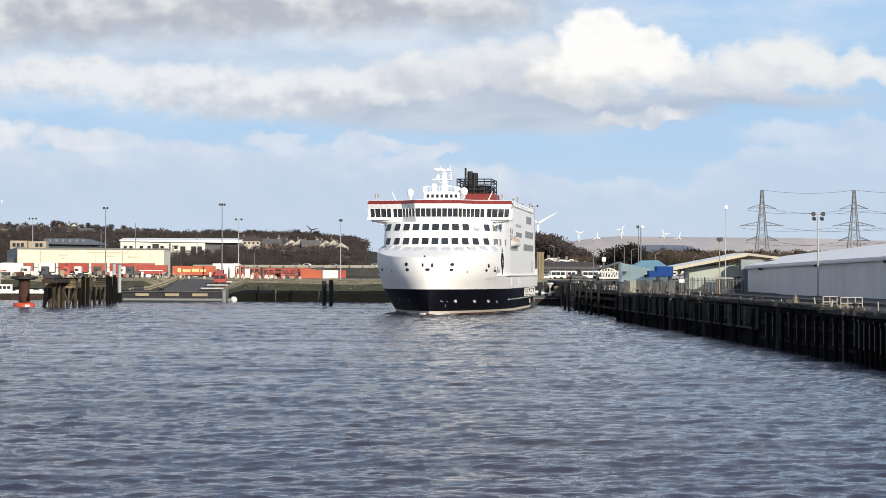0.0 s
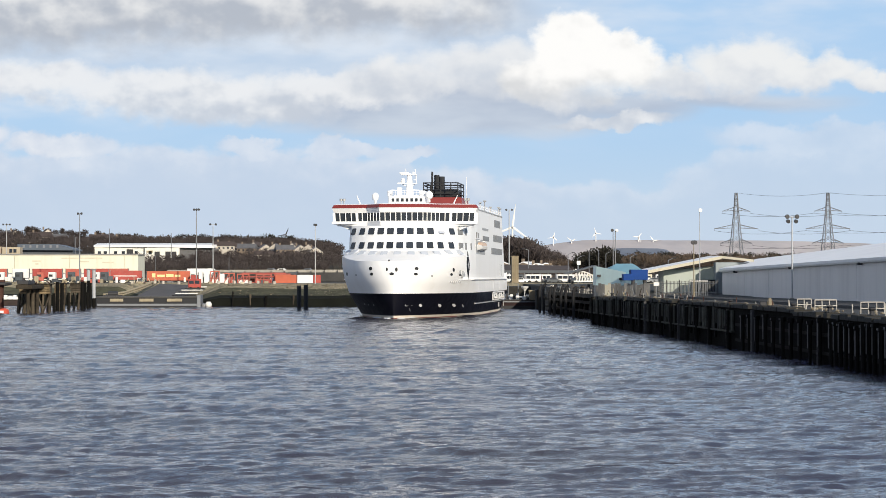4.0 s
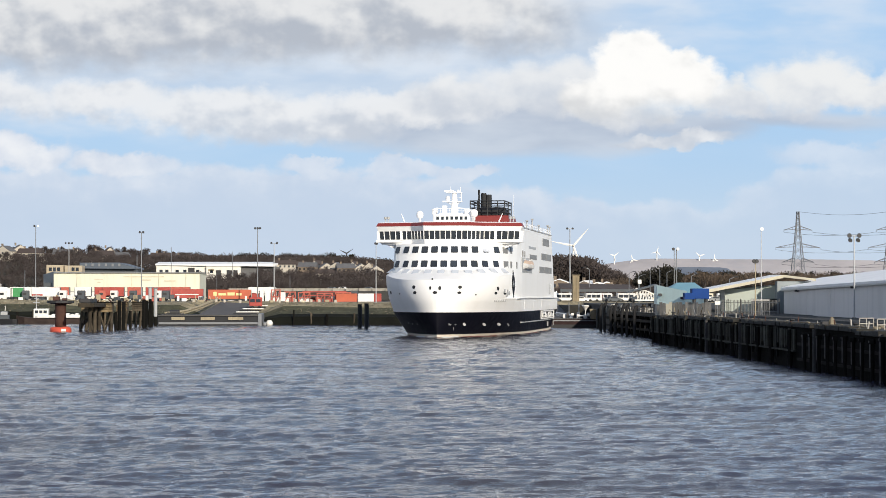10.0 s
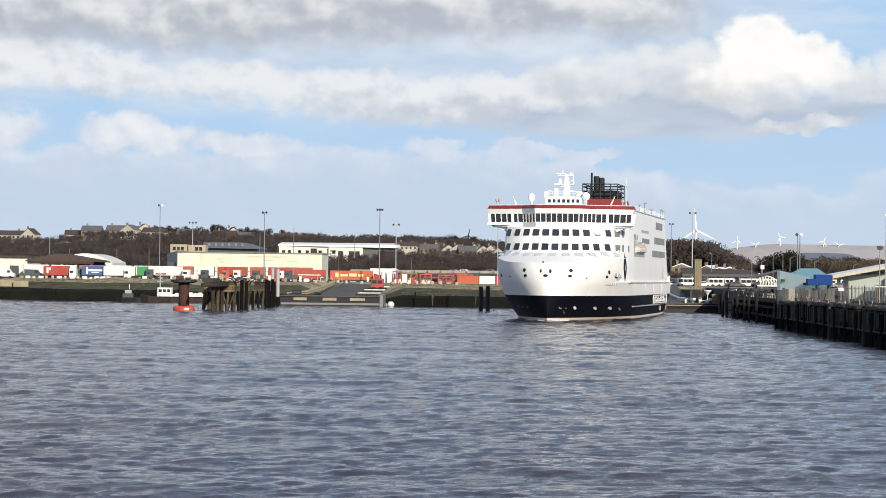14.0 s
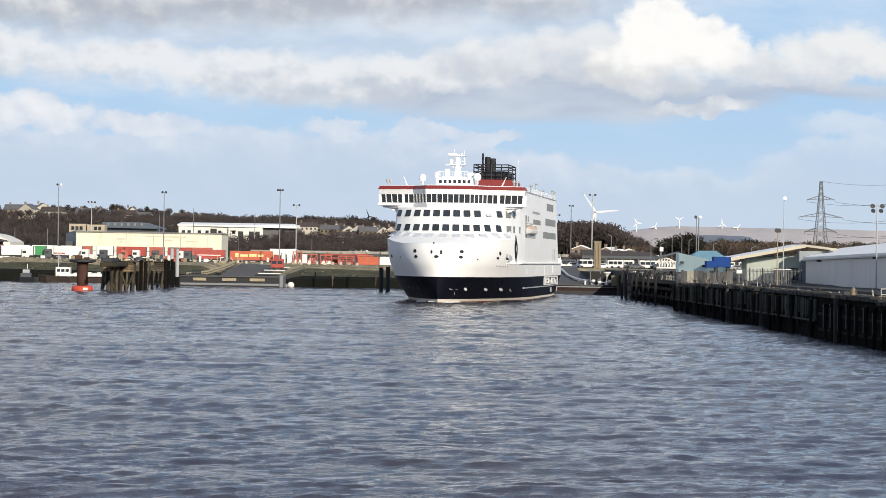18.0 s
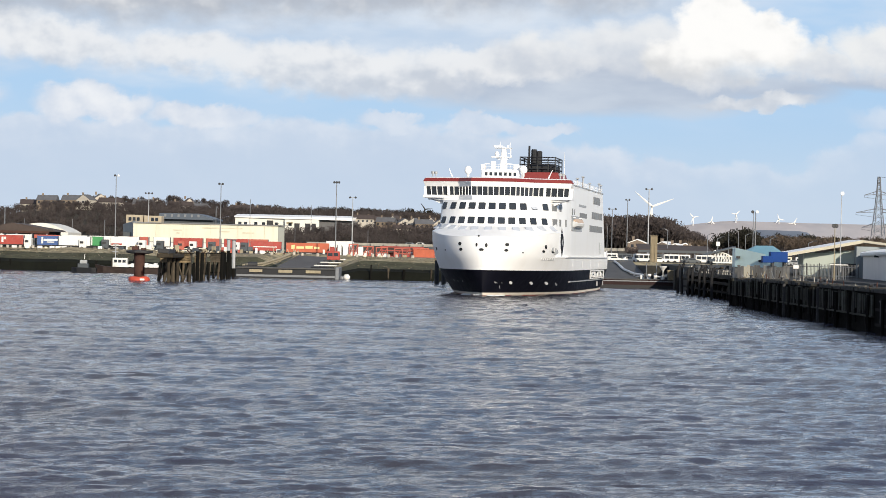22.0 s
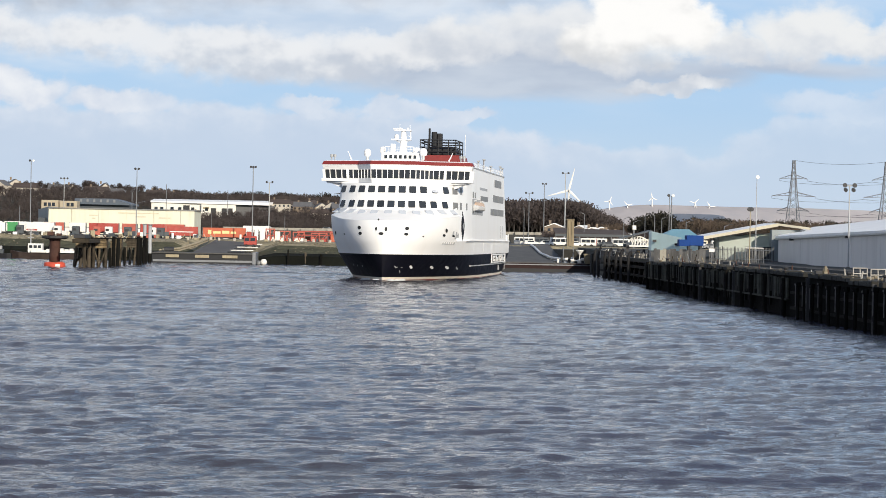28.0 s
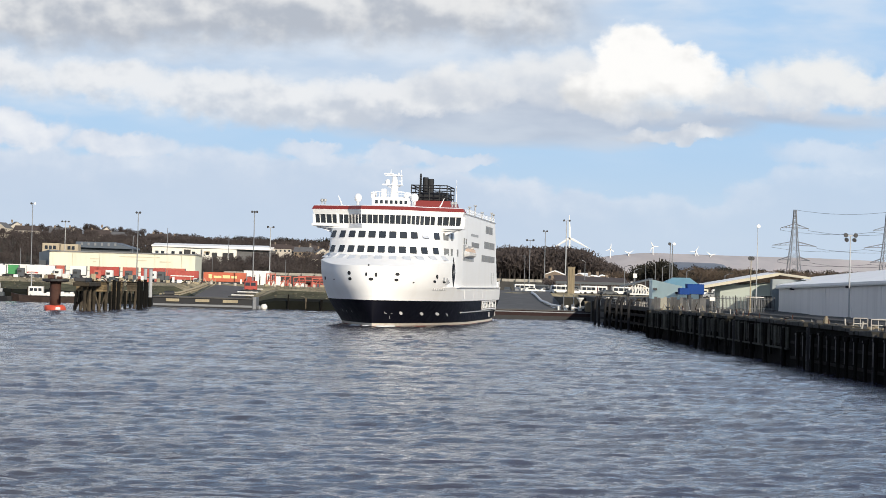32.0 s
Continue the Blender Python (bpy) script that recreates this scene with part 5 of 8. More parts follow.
def right_sheds():
    # the large white-roofed shed along the quay
    a, b = Vector((69.52, 432, 9.16)), Vector((73.55, 340, 10.22))
    far = b + (b - a) * 0.8
    s = thing("quay_shed", "long grey-clad transit shed with a low white roof", "shed")
    w = Mesh()
    n = Vector((0.97, 0.24, 0)) * 26
    w.prism([(a.x, a.y), (far.x, far.y), (far.x + n.x, far.y + n.y), (a.x + n.x, a.y + n.y)], 4.4, [a.z, far.z, far.z + 0.5, a.z + 0.5])
    part("wall", w, GREY_CLAD, s, "plain grey cladding")
    rg, rf = Vector((87.63, 500, 11.46)), Vector((92.96, 430, 13.15))
    rf2 = rf + (rf - rg) * 0.6
    r = Mesh()
    ea, eb = a + Vector((-0.5, 0.6, 0.05)), far + Vector((-0.5, 0, 0.05))
    r.rings([[ea, eb, rf2, rg], [v + Vector((0, 0, 0.35)) for v in (ea, eb, rf2, rg)]])
    bk = rg + (rg - ea) * 0.9
    bk.z = a.z + 0.4
    bf = rf2 + (rf2 - eb) * 0.6
    bf.z = far.z + 0.4
    r.rings([[rg, rf2, bf, bk], [v + Vector((0, 0, 0.35)) for v in (rg, rf2, bf, bk)]])
    part("roof", r, WHITE_ROOF, s, "low sheeted white roof")
    part("gutter", Mesh().rod(ea + Vector((0.2, 0, -0.1)), eb + Vector((0.2, 0, -0.1)), 0.22, 6), WHITE_STEEL, s)
    for k in range(4):
        p = a.lerp(far, (k + 0.3) / 4)
        part("bracket", Mesh().box(p.x - 0.7, p.y - 0.3, p.z - 0.5, p.x + 0.1, p.y + 0.3, p.z - 0.15), DARK_STEEL, s)
    for k in range(9):
        p = a.lerp(far, k / 9)
        part("cladding_rib", Mesh().box(p.x - 0.03, p.y - 0.04, 4.9, p.x + 0.04, p.y + 0.04, p.z - 0.1), GREY_CLAD, s)
    # green building with the long raking roof
    g = thing("green_building", "pale green building under a long raking roof", "building")
    l, m1, m2 = Vector((57.9, 452, 9.02)), Vector((71.61, 446, 11.82)), Vector((76.83, 442, 11.12))
    w = Mesh()
    w.prism([(l.x + 4, 453), (m2.x, 447), (m2.x + 3, 485), (l.x + 8, 490)], 4.6, [l.z + 0.2, m2.z - 0.6, m2.z - 0.6, l.z + 0.4])
    part("wall", w, GREEN_CLAD, g)
    r = Mesh()
    back = Vector((4, 42, 0.3))
    for p, q in ((l, m1), (m1, m2)):
        r.rings([[p, q, q + back, p + back], [v + Vector((0, 0, 0.12)) for v in (p, q, q + back, p + back)]])
    part("roof", r, WHITE_ROOF, g, "pale sheeted roof")
    fa = Mesh()
    for p, q, h in ((l, m1, 0.45), (m1, m2, 0.3)):
        o = Vector((0, -0.35, 0))
        fa.rings([[p + o - Vector((0, 0, h)), q + o - Vector((0, 0, h)), q + o * 0.1 - Vector((0, 0, h)), p + o * 0.1 - Vector((0, 0, h))], [p + o + Vector((0, 0, 0.1)), q + o + Vector((0, 0, 0.1)), q + o * 0.1 + Vector((0, 0, 0.1)), p + o * 0.1 + Vector((0, 0, 0.1))]])
    part("fascia", fa, CREAM, g, "cream eaves fascia")
    for k in range(4):
        p = Vector((66.09, 447, 7.64)).lerp(Vector((70.6, 446, 7.68)), k / 4)
        part("window", Mesh().box(p.x, p.y - 1.5, 5.4, p.x + 0.9, p.y + 2, 7.6), GLASS, g)
    part("end_bay", Mesh().box(70.29, 444.5, 4.8, 76.4, 447, 10.75), GABLE, g, "grey clad end bay")
    # turquoise block, its fence wall and the container on it
    t = thing("turquoise_block", "pale turquoise clad block above a cream wall", "building")
    a, b = Vector((47.45, 436, 10.02)), Vector((52.09, 430, 8.95))
    w = Mesh()
    w.prism([(a.x, a.y), (b.x, b.y), (b.x + 1, b.y + 14), (a.x + 1, a.y + 14)], 6.6, [a.z, b.z, b.z, a.z])
    part("wall", w, TEAL, t, "pale turquoise cladding")
    part("base", Mesh().prism([(a.x, a.y + 0.3), (b.x, b.y + 0.3), (b.x + 1, b.y + 13), (a.x + 1, a.y + 13)], 4.4, 6.6), CONCRETE, t)
    for p in ((47.86, 435, 8.32), (51.32, 431, 7.75)):
        part("vent", Mesh().box(p[0] - 0.3, p[1] - 0.5, p[2] - 0.2, p[0] + 0.3, p[1] + 0.2, p[2] + 0.2), DARK_STEEL, t)
    c = thing("blue_container", "deep blue open-topped container beside the turquoise block", "container")
    p, q = Vector((51.07, 424, 9.14)), Vector((55.21, 424, 7.6))
    part("body", Mesh().box(p.x + 1.2, 424, q.z, q.x, 427, p.z + 0.25, 0.05), BLUE, c)
    part("skip", Mesh().box(p.x - 0.2, 423.5, q.z - 0.1, p.x + 1.6, 426, p.z - 0.5, 0.05), BLUE, c)
    for x in (p.x + 1.5, q.x - 0.6):
        part("prop", Mesh().box(x, 424.3, 4.7, x + 0.4, 426.5, q.z), DARK_STEEL, c)
    w = thing("yard_wall", "cream panelled yard wall along the quay", "wall")
    a, b = Vector((47.01, 428, 6.04)), Vector((55.09, 420, 5.96))
    for k in range(16):
        p, q = a.lerp(b, k / 16), a.lerp(b, (k + 0.94) / 16)
        h = 7.0 - 0.25 * (k % 5 == 2) - 0.15 * (k % 3 == 1)
        part("panel", Mesh().prism([(p.x, p.y), (q.x, q.y), (q.x, q.y + 0.15), (p.x, p.y + 0.15)], 4.5, h), CREAM if k in (2, 3) else YARD_PANEL, w)
    # heaped frames before it
    rng = random.Random(8)
    for k in range(14):
        p = a.lerp(b, rng.uniform(0.02, 0.95))
        o = thing("stacked_post", "pale weathered post leaning by the yard wall", "post", p.x, p.y - 1.5, 4.9, group="posts by the yard wall")
        part("post", Mesh().rod((0, 0, 0), (rng.uniform(-0.5, 0.5), 0, rng.uniform(0.4, 1.3)), rng.uniform(0.05, 0.1), 5), rng.choice((CONC_TAN, TIMBER_DRY, TIMBER_DRY, STEEL)), o)
    # hipped turquoise roof behind
    h = thing("turquoise_roofed_hall", "low hall with a hipped turquoise roof", "building")
    a, b, p, q = Vector((54.93, 490, 8.57)), Vector((62.71, 480, 8.64)), Vector((58.23, 497, 10.78)), Vector((61.19, 493, 10.79))
    part("wall", Mesh().prism([(a.x + 0.4, a.y + 0.4), (b.x - 0.4, b.y + 0.4), (b.x - 0.4, b.y + 19), (a.x + 0.4, a.y + 19)], 4.5, a.z), TEAL, h)
    r = Mesh()
    c, d = b + Vector((0, 20, 0)), a + Vector((0, 20, 0))
    r.add([a, b, c, d, p, q], [(0, 1, 5, 4), (1, 2, 5), (2, 3, 4, 5), (3, 0, 4), (3, 2, 1, 0)])
    part("roof", r, TEAL_ROOF, h)
    # gangway of white trusses with a dark canopy
    g = thing("passenger_gangway", "white trussed gangway with a dark raking canopy", "gangway")
    a, b = Vector((51.8, 520, 7.33)), Vector((56.5, 520, 7.37))
    base = a.z
    part("deck", Mesh().box(a.x, 519, base - 0.35, b.x, 523, base, 0.05), WHITE_STEEL, g)
    pts = []
    for k in range(9):
        t = k / 8
        pts.append((a.x + (b.x - a.x) * t, 519.2, base + 1.9 * math.sin(math.pi * (0.25 + 0.75 * t)) ** 0.6 if 0 < t < 1 else base + 0.8))
    for p, q in zip(pts, pts[1:]):
        part("chord", Mesh().rod(p, q, 0.14, 5), WHITE_STEEL, g)
    for k in range(1, 8):
        part("web", Mesh().rod((pts[k][0], 519.2, base), pts[k], 0.1, 5).rod((pts[k][0], 519.2, base), pts[k + 1], 0.08, 5), WHITE_STEEL, g)
    part("canopy", Mesh().rings([[(a.x - 1.6, 518, base + 1.3), (b.x, 518, base + 3.0), (b.x, 526, base + 3.0), (a.x - 1.6, 526, base + 1.3)], [(a.x - 1.6, 518, base + 1.5), (b.x, 518, base + 3.3), (b.x, 526, base + 3.3), (a.x - 1.6, 526, base + 1.5)]]), DARK_CLAD, g)
    for x in (a.x, b.x):
        part("column", Mesh().box(x - 0.5, 520, 4.4, x, 521, base), DARK_STEEL, g)
    # tan control tower
    t = thing("winch_tower", "tall tan concrete winch tower beside the link-span", "tower")
    p, q = (51.28, 690, 13.75), (53.2, 690, 13.76)
    part("shaft", Mesh().box(p[0], 690, 5.0, q[0], 693, p[2], 0.08), TOWER_TAN, t)
    part("rib", Mesh().box(p[0] + 0.45, 689.8, 5.0, p[0] + 0.7, 690, p[2] - 0.3).box(q[0] - 0.7, 689.8, 5.0, q[0] - 0.45, 690, p[2] - 0.3), TOWER_TAN, t)
    part("cap", Mesh().box(p[0] - 0.15, 689.8, p[2], q[0] + 0.15, 693.2, p[2] + 0.25, 0.05), TOWER_TAN, t)


right_sheds()


def light_mast(top, foot, heads, label, mat=STEEL, r=0.22, bright=False):
    """A tall lighting column; heads: offsets of the lamps across the view."""
    m = thing("light_mast", label, "light mast", top[0], top[1], foot, group="harbour light masts")
    h, r = top[2] - foot, r * 0.68
    part("column", Mesh().rod((0, 0, 0), (0, 0, h), r, 8, r * 0.6), mat, m)
    part("base_plate", Mesh().box(-r * 2, -r * 2, 0, r * 2, r * 2, 0.1), CONCRETE, m)
    if heads:
        part("head_frame", Mesh().rod((min(heads), 0, h), (max(heads), 0, h), 0.09, 5), mat, m)
    for x in heads:
        lamp = Mesh().lathe([(0.14, -0.3), (0.30, -0.12), (0.36, 0.2), (0.30, 0.26)], 10)
        lamp.v = [(x + a, -c * 0.9 + b * 0.25, h + 0.05 + b) for a, b, c in lamp.v]
        part("lamp", lamp, LAMP_GLASS if x > 0 and bright else DARK_STEEL, m, "white floodlight lens" if x > 0 and bright else "dark floodlight")
    return m


def right_masts():
    light_mast((57.42, 784, 29.52), 5.0, (-0.9, 0.9), "tall pale light mast with two floodlights", PALE_MAST, 0.34)
    light_mast((63.67, 545, 18.46), 4.9, (0.3,), "steel light mast with one round floodlight", r=0.24, bright=True)
    light_mast((63.17, 545, 18.45), 4.9, (-0.2,), "slim steel light mast beside another", r=0.18)
    light_mast((65.18, 430, 19.81), 4.9, (0.1,), "slim pale light mast with a bright hooded lamp", PALE_MAST, 0.15, True)
    m = light_mast((70.58, 372, 17.26), 4.8, (-0.75, 0.75), "white light mast with four dark floodlights", PALE_MAST, 0.2, False)
    h = (70.58, 372, 17.26)[2] - 4.8
    for x in (-0.75, 0.75):
        part("lamp", Mesh().rod((x * 0.8, -0.25, h - 0.7), (x * 0.8, 0.25, h - 0.62), 0.3, 9), DARK_STEEL, m, "dark floodlight")
    light_mast((60.4, 405, 13.79), 4.8, (-0.2, 0.2), "short wooden light post with a dark head", CONC_TAN, 0.16)
    light_mast((58.17, 900, 28.58), 6.0, (-0.6, 0.6), "tall steel light mast behind the ferry", r=0.3)
    light_mast((47.96, 820, 23.61), 6.0, (-1.1, 1.1), "steel light mast with a twin head", r=0.24)
    light_mast((39.6, 700, 16.79), 6.0, (-0.2,), "short steel light mast by the berth", r=0.16)
    col = None
    for x, y0, d, arm in ((68.2, 15.6, 700.0, 0), (64.9, 13.6, 640.0, 0), (80.6, 16.6, 760.0, 0), (77.0, 16.2, 700.0, 1), (61.7, 16.8, 760.0, 1), (76.2, 13.6, 620.0, 0), (77.6, 12.4, 560.0, 0), (81.3, 15.4, 720.0, 0)):
        if col is None:
            col = thing("road_lamp", "slim grey road lamp column with a curved arm", "road lamp", x, d, 5.5, group="road lamps behind the berth")
            part("column", Mesh().rod((0, 0, 0), (0, 0, 9.0), 0.13, 6, 0.09), STEEL, col)
            part("arm", Mesh().rod((0, 0, 9.0), (1.2, 0, 9.5), 0.08, 5), STEEL, col)
            part("lantern", Mesh().box(1.0, -0.15, 9.4, 1.9, 0.15, 9.65, 0.05), DARK_STEEL, col)
        else:
            c = copy_thing(col, pose(x, d, y0 - 9.5, 0, 0, 180 if arm else 0))


right_masts()


def right_berth():
    p = thing("link_span_pontoon", "rust-red and black link-span pontoon with a grey ramp", "link-span")
    x0, x1, y0 = 24.0, (51.71, 623.93, 0)[0], 612.0
    part("hull", Mesh().box(x0, y0, -1, x1, y0 + 16, 2.2, 0.15), MAROON, p, "rust-red pontoon side")
    part("rubbing_strip", Mesh().box(x0, y0 - 0.25, -0.6, x1 + 0.1, y0, 0.9), BLACK, p)
    part("edge_rail", Mesh().box(x0, y0 - 0.12, 1.75, x1 + 0.1, y0, 2.0), STEEL, p)
    part("deck", Mesh().box(x0, y0, 2.2, x1, y0 + 16, 2.4), DECK_GREY, p)
    part("apron", Mesh().box(46, 634, -1, 62, 690, 5.6, 0.1), COPING, p, "dark concrete apron beside the ramp")
    part("ramp", Mesh().rings([[(26, y0 + 14, 2.45), (46, y0 + 14, 2.45), (46, y0 + 14, 2.1), (26, y0 + 14, 2.1)], [(30, y0 + 78, 6.9), (46, y0 + 78, 6.9), (46, y0 + 78, 6.0), (30, y0 + 78, 6.0)]]), DECK_GREY, p, "grey ramp deck")
    pts = [(40.61, 680, 6.56), (41.08, 672, 5.98), (41.4, 652, 4.58), (43.07, 634, 3.58), (46.72, 620, 3.08), (50.34, 615, 2.66)]
    for a, b in zip(pts, pts[1:]):
        part("parapet", Mesh().rod(a, b, 0.30, 6).rod((a[0], a[1], a[2] - 0.75), (b[0], b[1], b[2] - 0.75), 0.22, 6), WHITE_STEEL, p, "white tubular parapet")
    for a, b in zip(pts, pts[1:]):
        for k in (0.0, 0.33, 0.66):
            q = Vector(a).lerp(Vector(b), k)
            part("parapet_post", Mesh().rod((q.x, q.y, q.z - 1.3), q, 0.12, 5), WHITE_STEEL, p)
    for x, z in ((45.5, 3.4), (47.0, 3.1), (49.5, 3.3), (50.6, 3.0)):
        part("mooring_drum", Mesh().rod((x - 0.35, y0 + 1, z), (x + 0.35, y0 + 1, z), 0.35, 8), WHITE_STEEL, p)
    for x in (47.3, 44.8):
        part("guide_pole", Mesh().rod((x, y0 + 3, 2), (x, y0 + 3, 6.4), 0.12, 6), STEEL, p)
    for k in range(10):
        q = Vector((43.27, 622, 3.12)).lerp(Vector((50.55, 614, 2.25)), k / 9)
        part("deck_locker", Mesh().box(q.x - 0.35, q.y - 0.4, 2.3, q.x + 0.35, q.y + 0.4, 2.9 + 0.5 * (k % 3), 0.06), WHITE_STEEL if k % 2 else DARK_STEEL, p)
    t = thing("pale_block_wall", "low pale block wall behind the jetty head", "wall", group="pale walls behind the jetty head")
    a, b = Vector((51.6, 590, 7.52)), Vector((57.6, 590, 7.68))
    for k in range(7):
        x, w = a.x + (b.x - a.x) * k / 7, (b.x - a.x) / 7
        part("block", Mesh().box(x + 0.03, 590, 4.0, x + w - 0.03, 591, 5.6 + 0.25 * (k % 3), 0.06), CONCRETE if k % 2 else WHITE_CLAD, t)
    c = thing("tan_bin", "open tan steel bin beside the winch tower", "bin", (51, 612, 6.43)[0], 612, 2.0)
    part("body", Mesh().rings([[(-0.9, -0.8, 0.3), (0.9, -0.8, 0.3), (0.9, 0.8, 0.3), (-0.9, 0.8, 0.3)], [(-1.2, -1, 2.6), (1.2, -1, 2.6), (1.2, 1, 2.6), (-1.2, 1, 2.6)]]), TOWER_TAN, c)
    part("rim", Mesh().box(-1.3, -1.1, 2.6, 1.3, 1.1, 2.8, 0.05), CONC_TAN, c)
    # a white hopper on a post, no lamp; its cone is the upper part
    c = thing("white_funnel_light", "white conical hopper on a post by the link-span", "light", (48.8, 613, 6.94)[0], 613, 2.2)
    part("post", Mesh().rod((0, 0, 0), (0, 0, 2.6), 0.1, 6), WHITE_STEEL, c)
    part("shade", Mesh().lathe([(0.15, 2.2), (0.5, 2.8), (0.95, 3.3), (0.9, 3.5)], 9), WHITE_STEEL, c)
    # piers that carry the ramp's inner end
    for x in (52.0, 54.8, 58.0):
        t = thing("dolphin_block", "dark stained concrete block beside the link-span", "concrete block", x, 606, 0.0, group="blocks beside the link-span")
        part("block", Mesh().box(-1.0, -2, -1, 1.0, 2, 5.0, 0.12), COPING, t)


right_berth()
# ---------------------------------------------------------------- far shore: jetty, link-span, boats


def pile_cluster(x, y, w, top, rng, mat=TIMBER_DRY, bracing=True, label=""):
    """A timber dolphin: a head of stacked baulks on splayed, braced legs, with wreckage on top."""
    t = thing("timber_dolphin", label, "dolphin", x, y, 0.0, group="timber dolphins of the old jetty")
    head = BAULK if bracing else mat
    for k in range(4):
        z = top - 2.2 + 0.55 * k
        a, b = -w / 2 - rng.uniform(-0.1, 0.35), w / 2 + rng.uniform(-0.1, 0.35)
        part("baulk", Mesh().box(a, -2.5 - rng.uniform(0, 0.25), z, b, -1.9, z + 0.50, 0.06), head, t, "weathered brown baulk" if k == 0 else "")
    part("head_block", Mesh().box(-w / 2, -1.9, top - 2.1, w / 2, 2.5, top - 0.1, 0.1), mat, t, "weathered head block")
    n = max(2, round(w / 1.25))
    for i in range(n + 1):
        px = -w / 2 + w * i / n
        part("timber_leg", Mesh().rod((px + rng.uniform(-0.5, 0.5), -2.9, -1.5), (px + rng.uniform(-0.15, 0.15), -2.3, top - 2.1), rng.uniform(0.26, 0.40), 7), LEG if i % 2 else mat, t)
        part("timber_leg", Mesh().rod((px + 0.4, 2.3, -1.5), (px + 0.4, 2.3, top - 2.1), 0.32, 7), TIMBER, t)
    if bracing:
        for i in range(n):
            a, b = -w / 2 + w * i / n, -w / 2 + w * (i + 1) / n
            if i % 2 == 0:
                part("brace", Mesh().rod((a, -2.9, 0.1), (b, -2.6, top - 2.3), 0.2, 5), LEG, t)
            else:
                part("brace", Mesh().rod((b, -2.9, 0.1), (a, -2.6, top - 2.3), 0.2, 5), mat, t)
        part("long_brace", Mesh().rod((-w / 2 - 0.4, -2.8, 0.3), (-w / 2 + min(w, 2.6), -2.7, top - 2.2), 0.2, 5), LEG, t)
    part("waling", Mesh().box(-w / 2 - 0.3, -2.75, 1.5, w / 2 + 0.3, -2.45, 1.8), TIMBER, t)
    part("top_beam", Mesh().box(-w / 2 - 0.4, -2.6, top - 0.08, w / 2 + 0.4, 2.6, top + 0.16, 0.05), TIMBER, t)
    for k in range(round(w * 1.4)):
        a = Vector((rng.uniform(-w / 2, w / 2), rng.uniform(-2.3, 1.5), top + 0.1))
        part("loose_plank", Mesh().rod(a, a + Vector((rng.uniform(-1.2, 1.2), rng.uniform(-0.5, 0.5), rng.uniform(0.15, 0.9))), rng.uniform(0.08, 0.2), 5), rng.choice((RUST, RUST, mat, BAULK)), t)
    return t


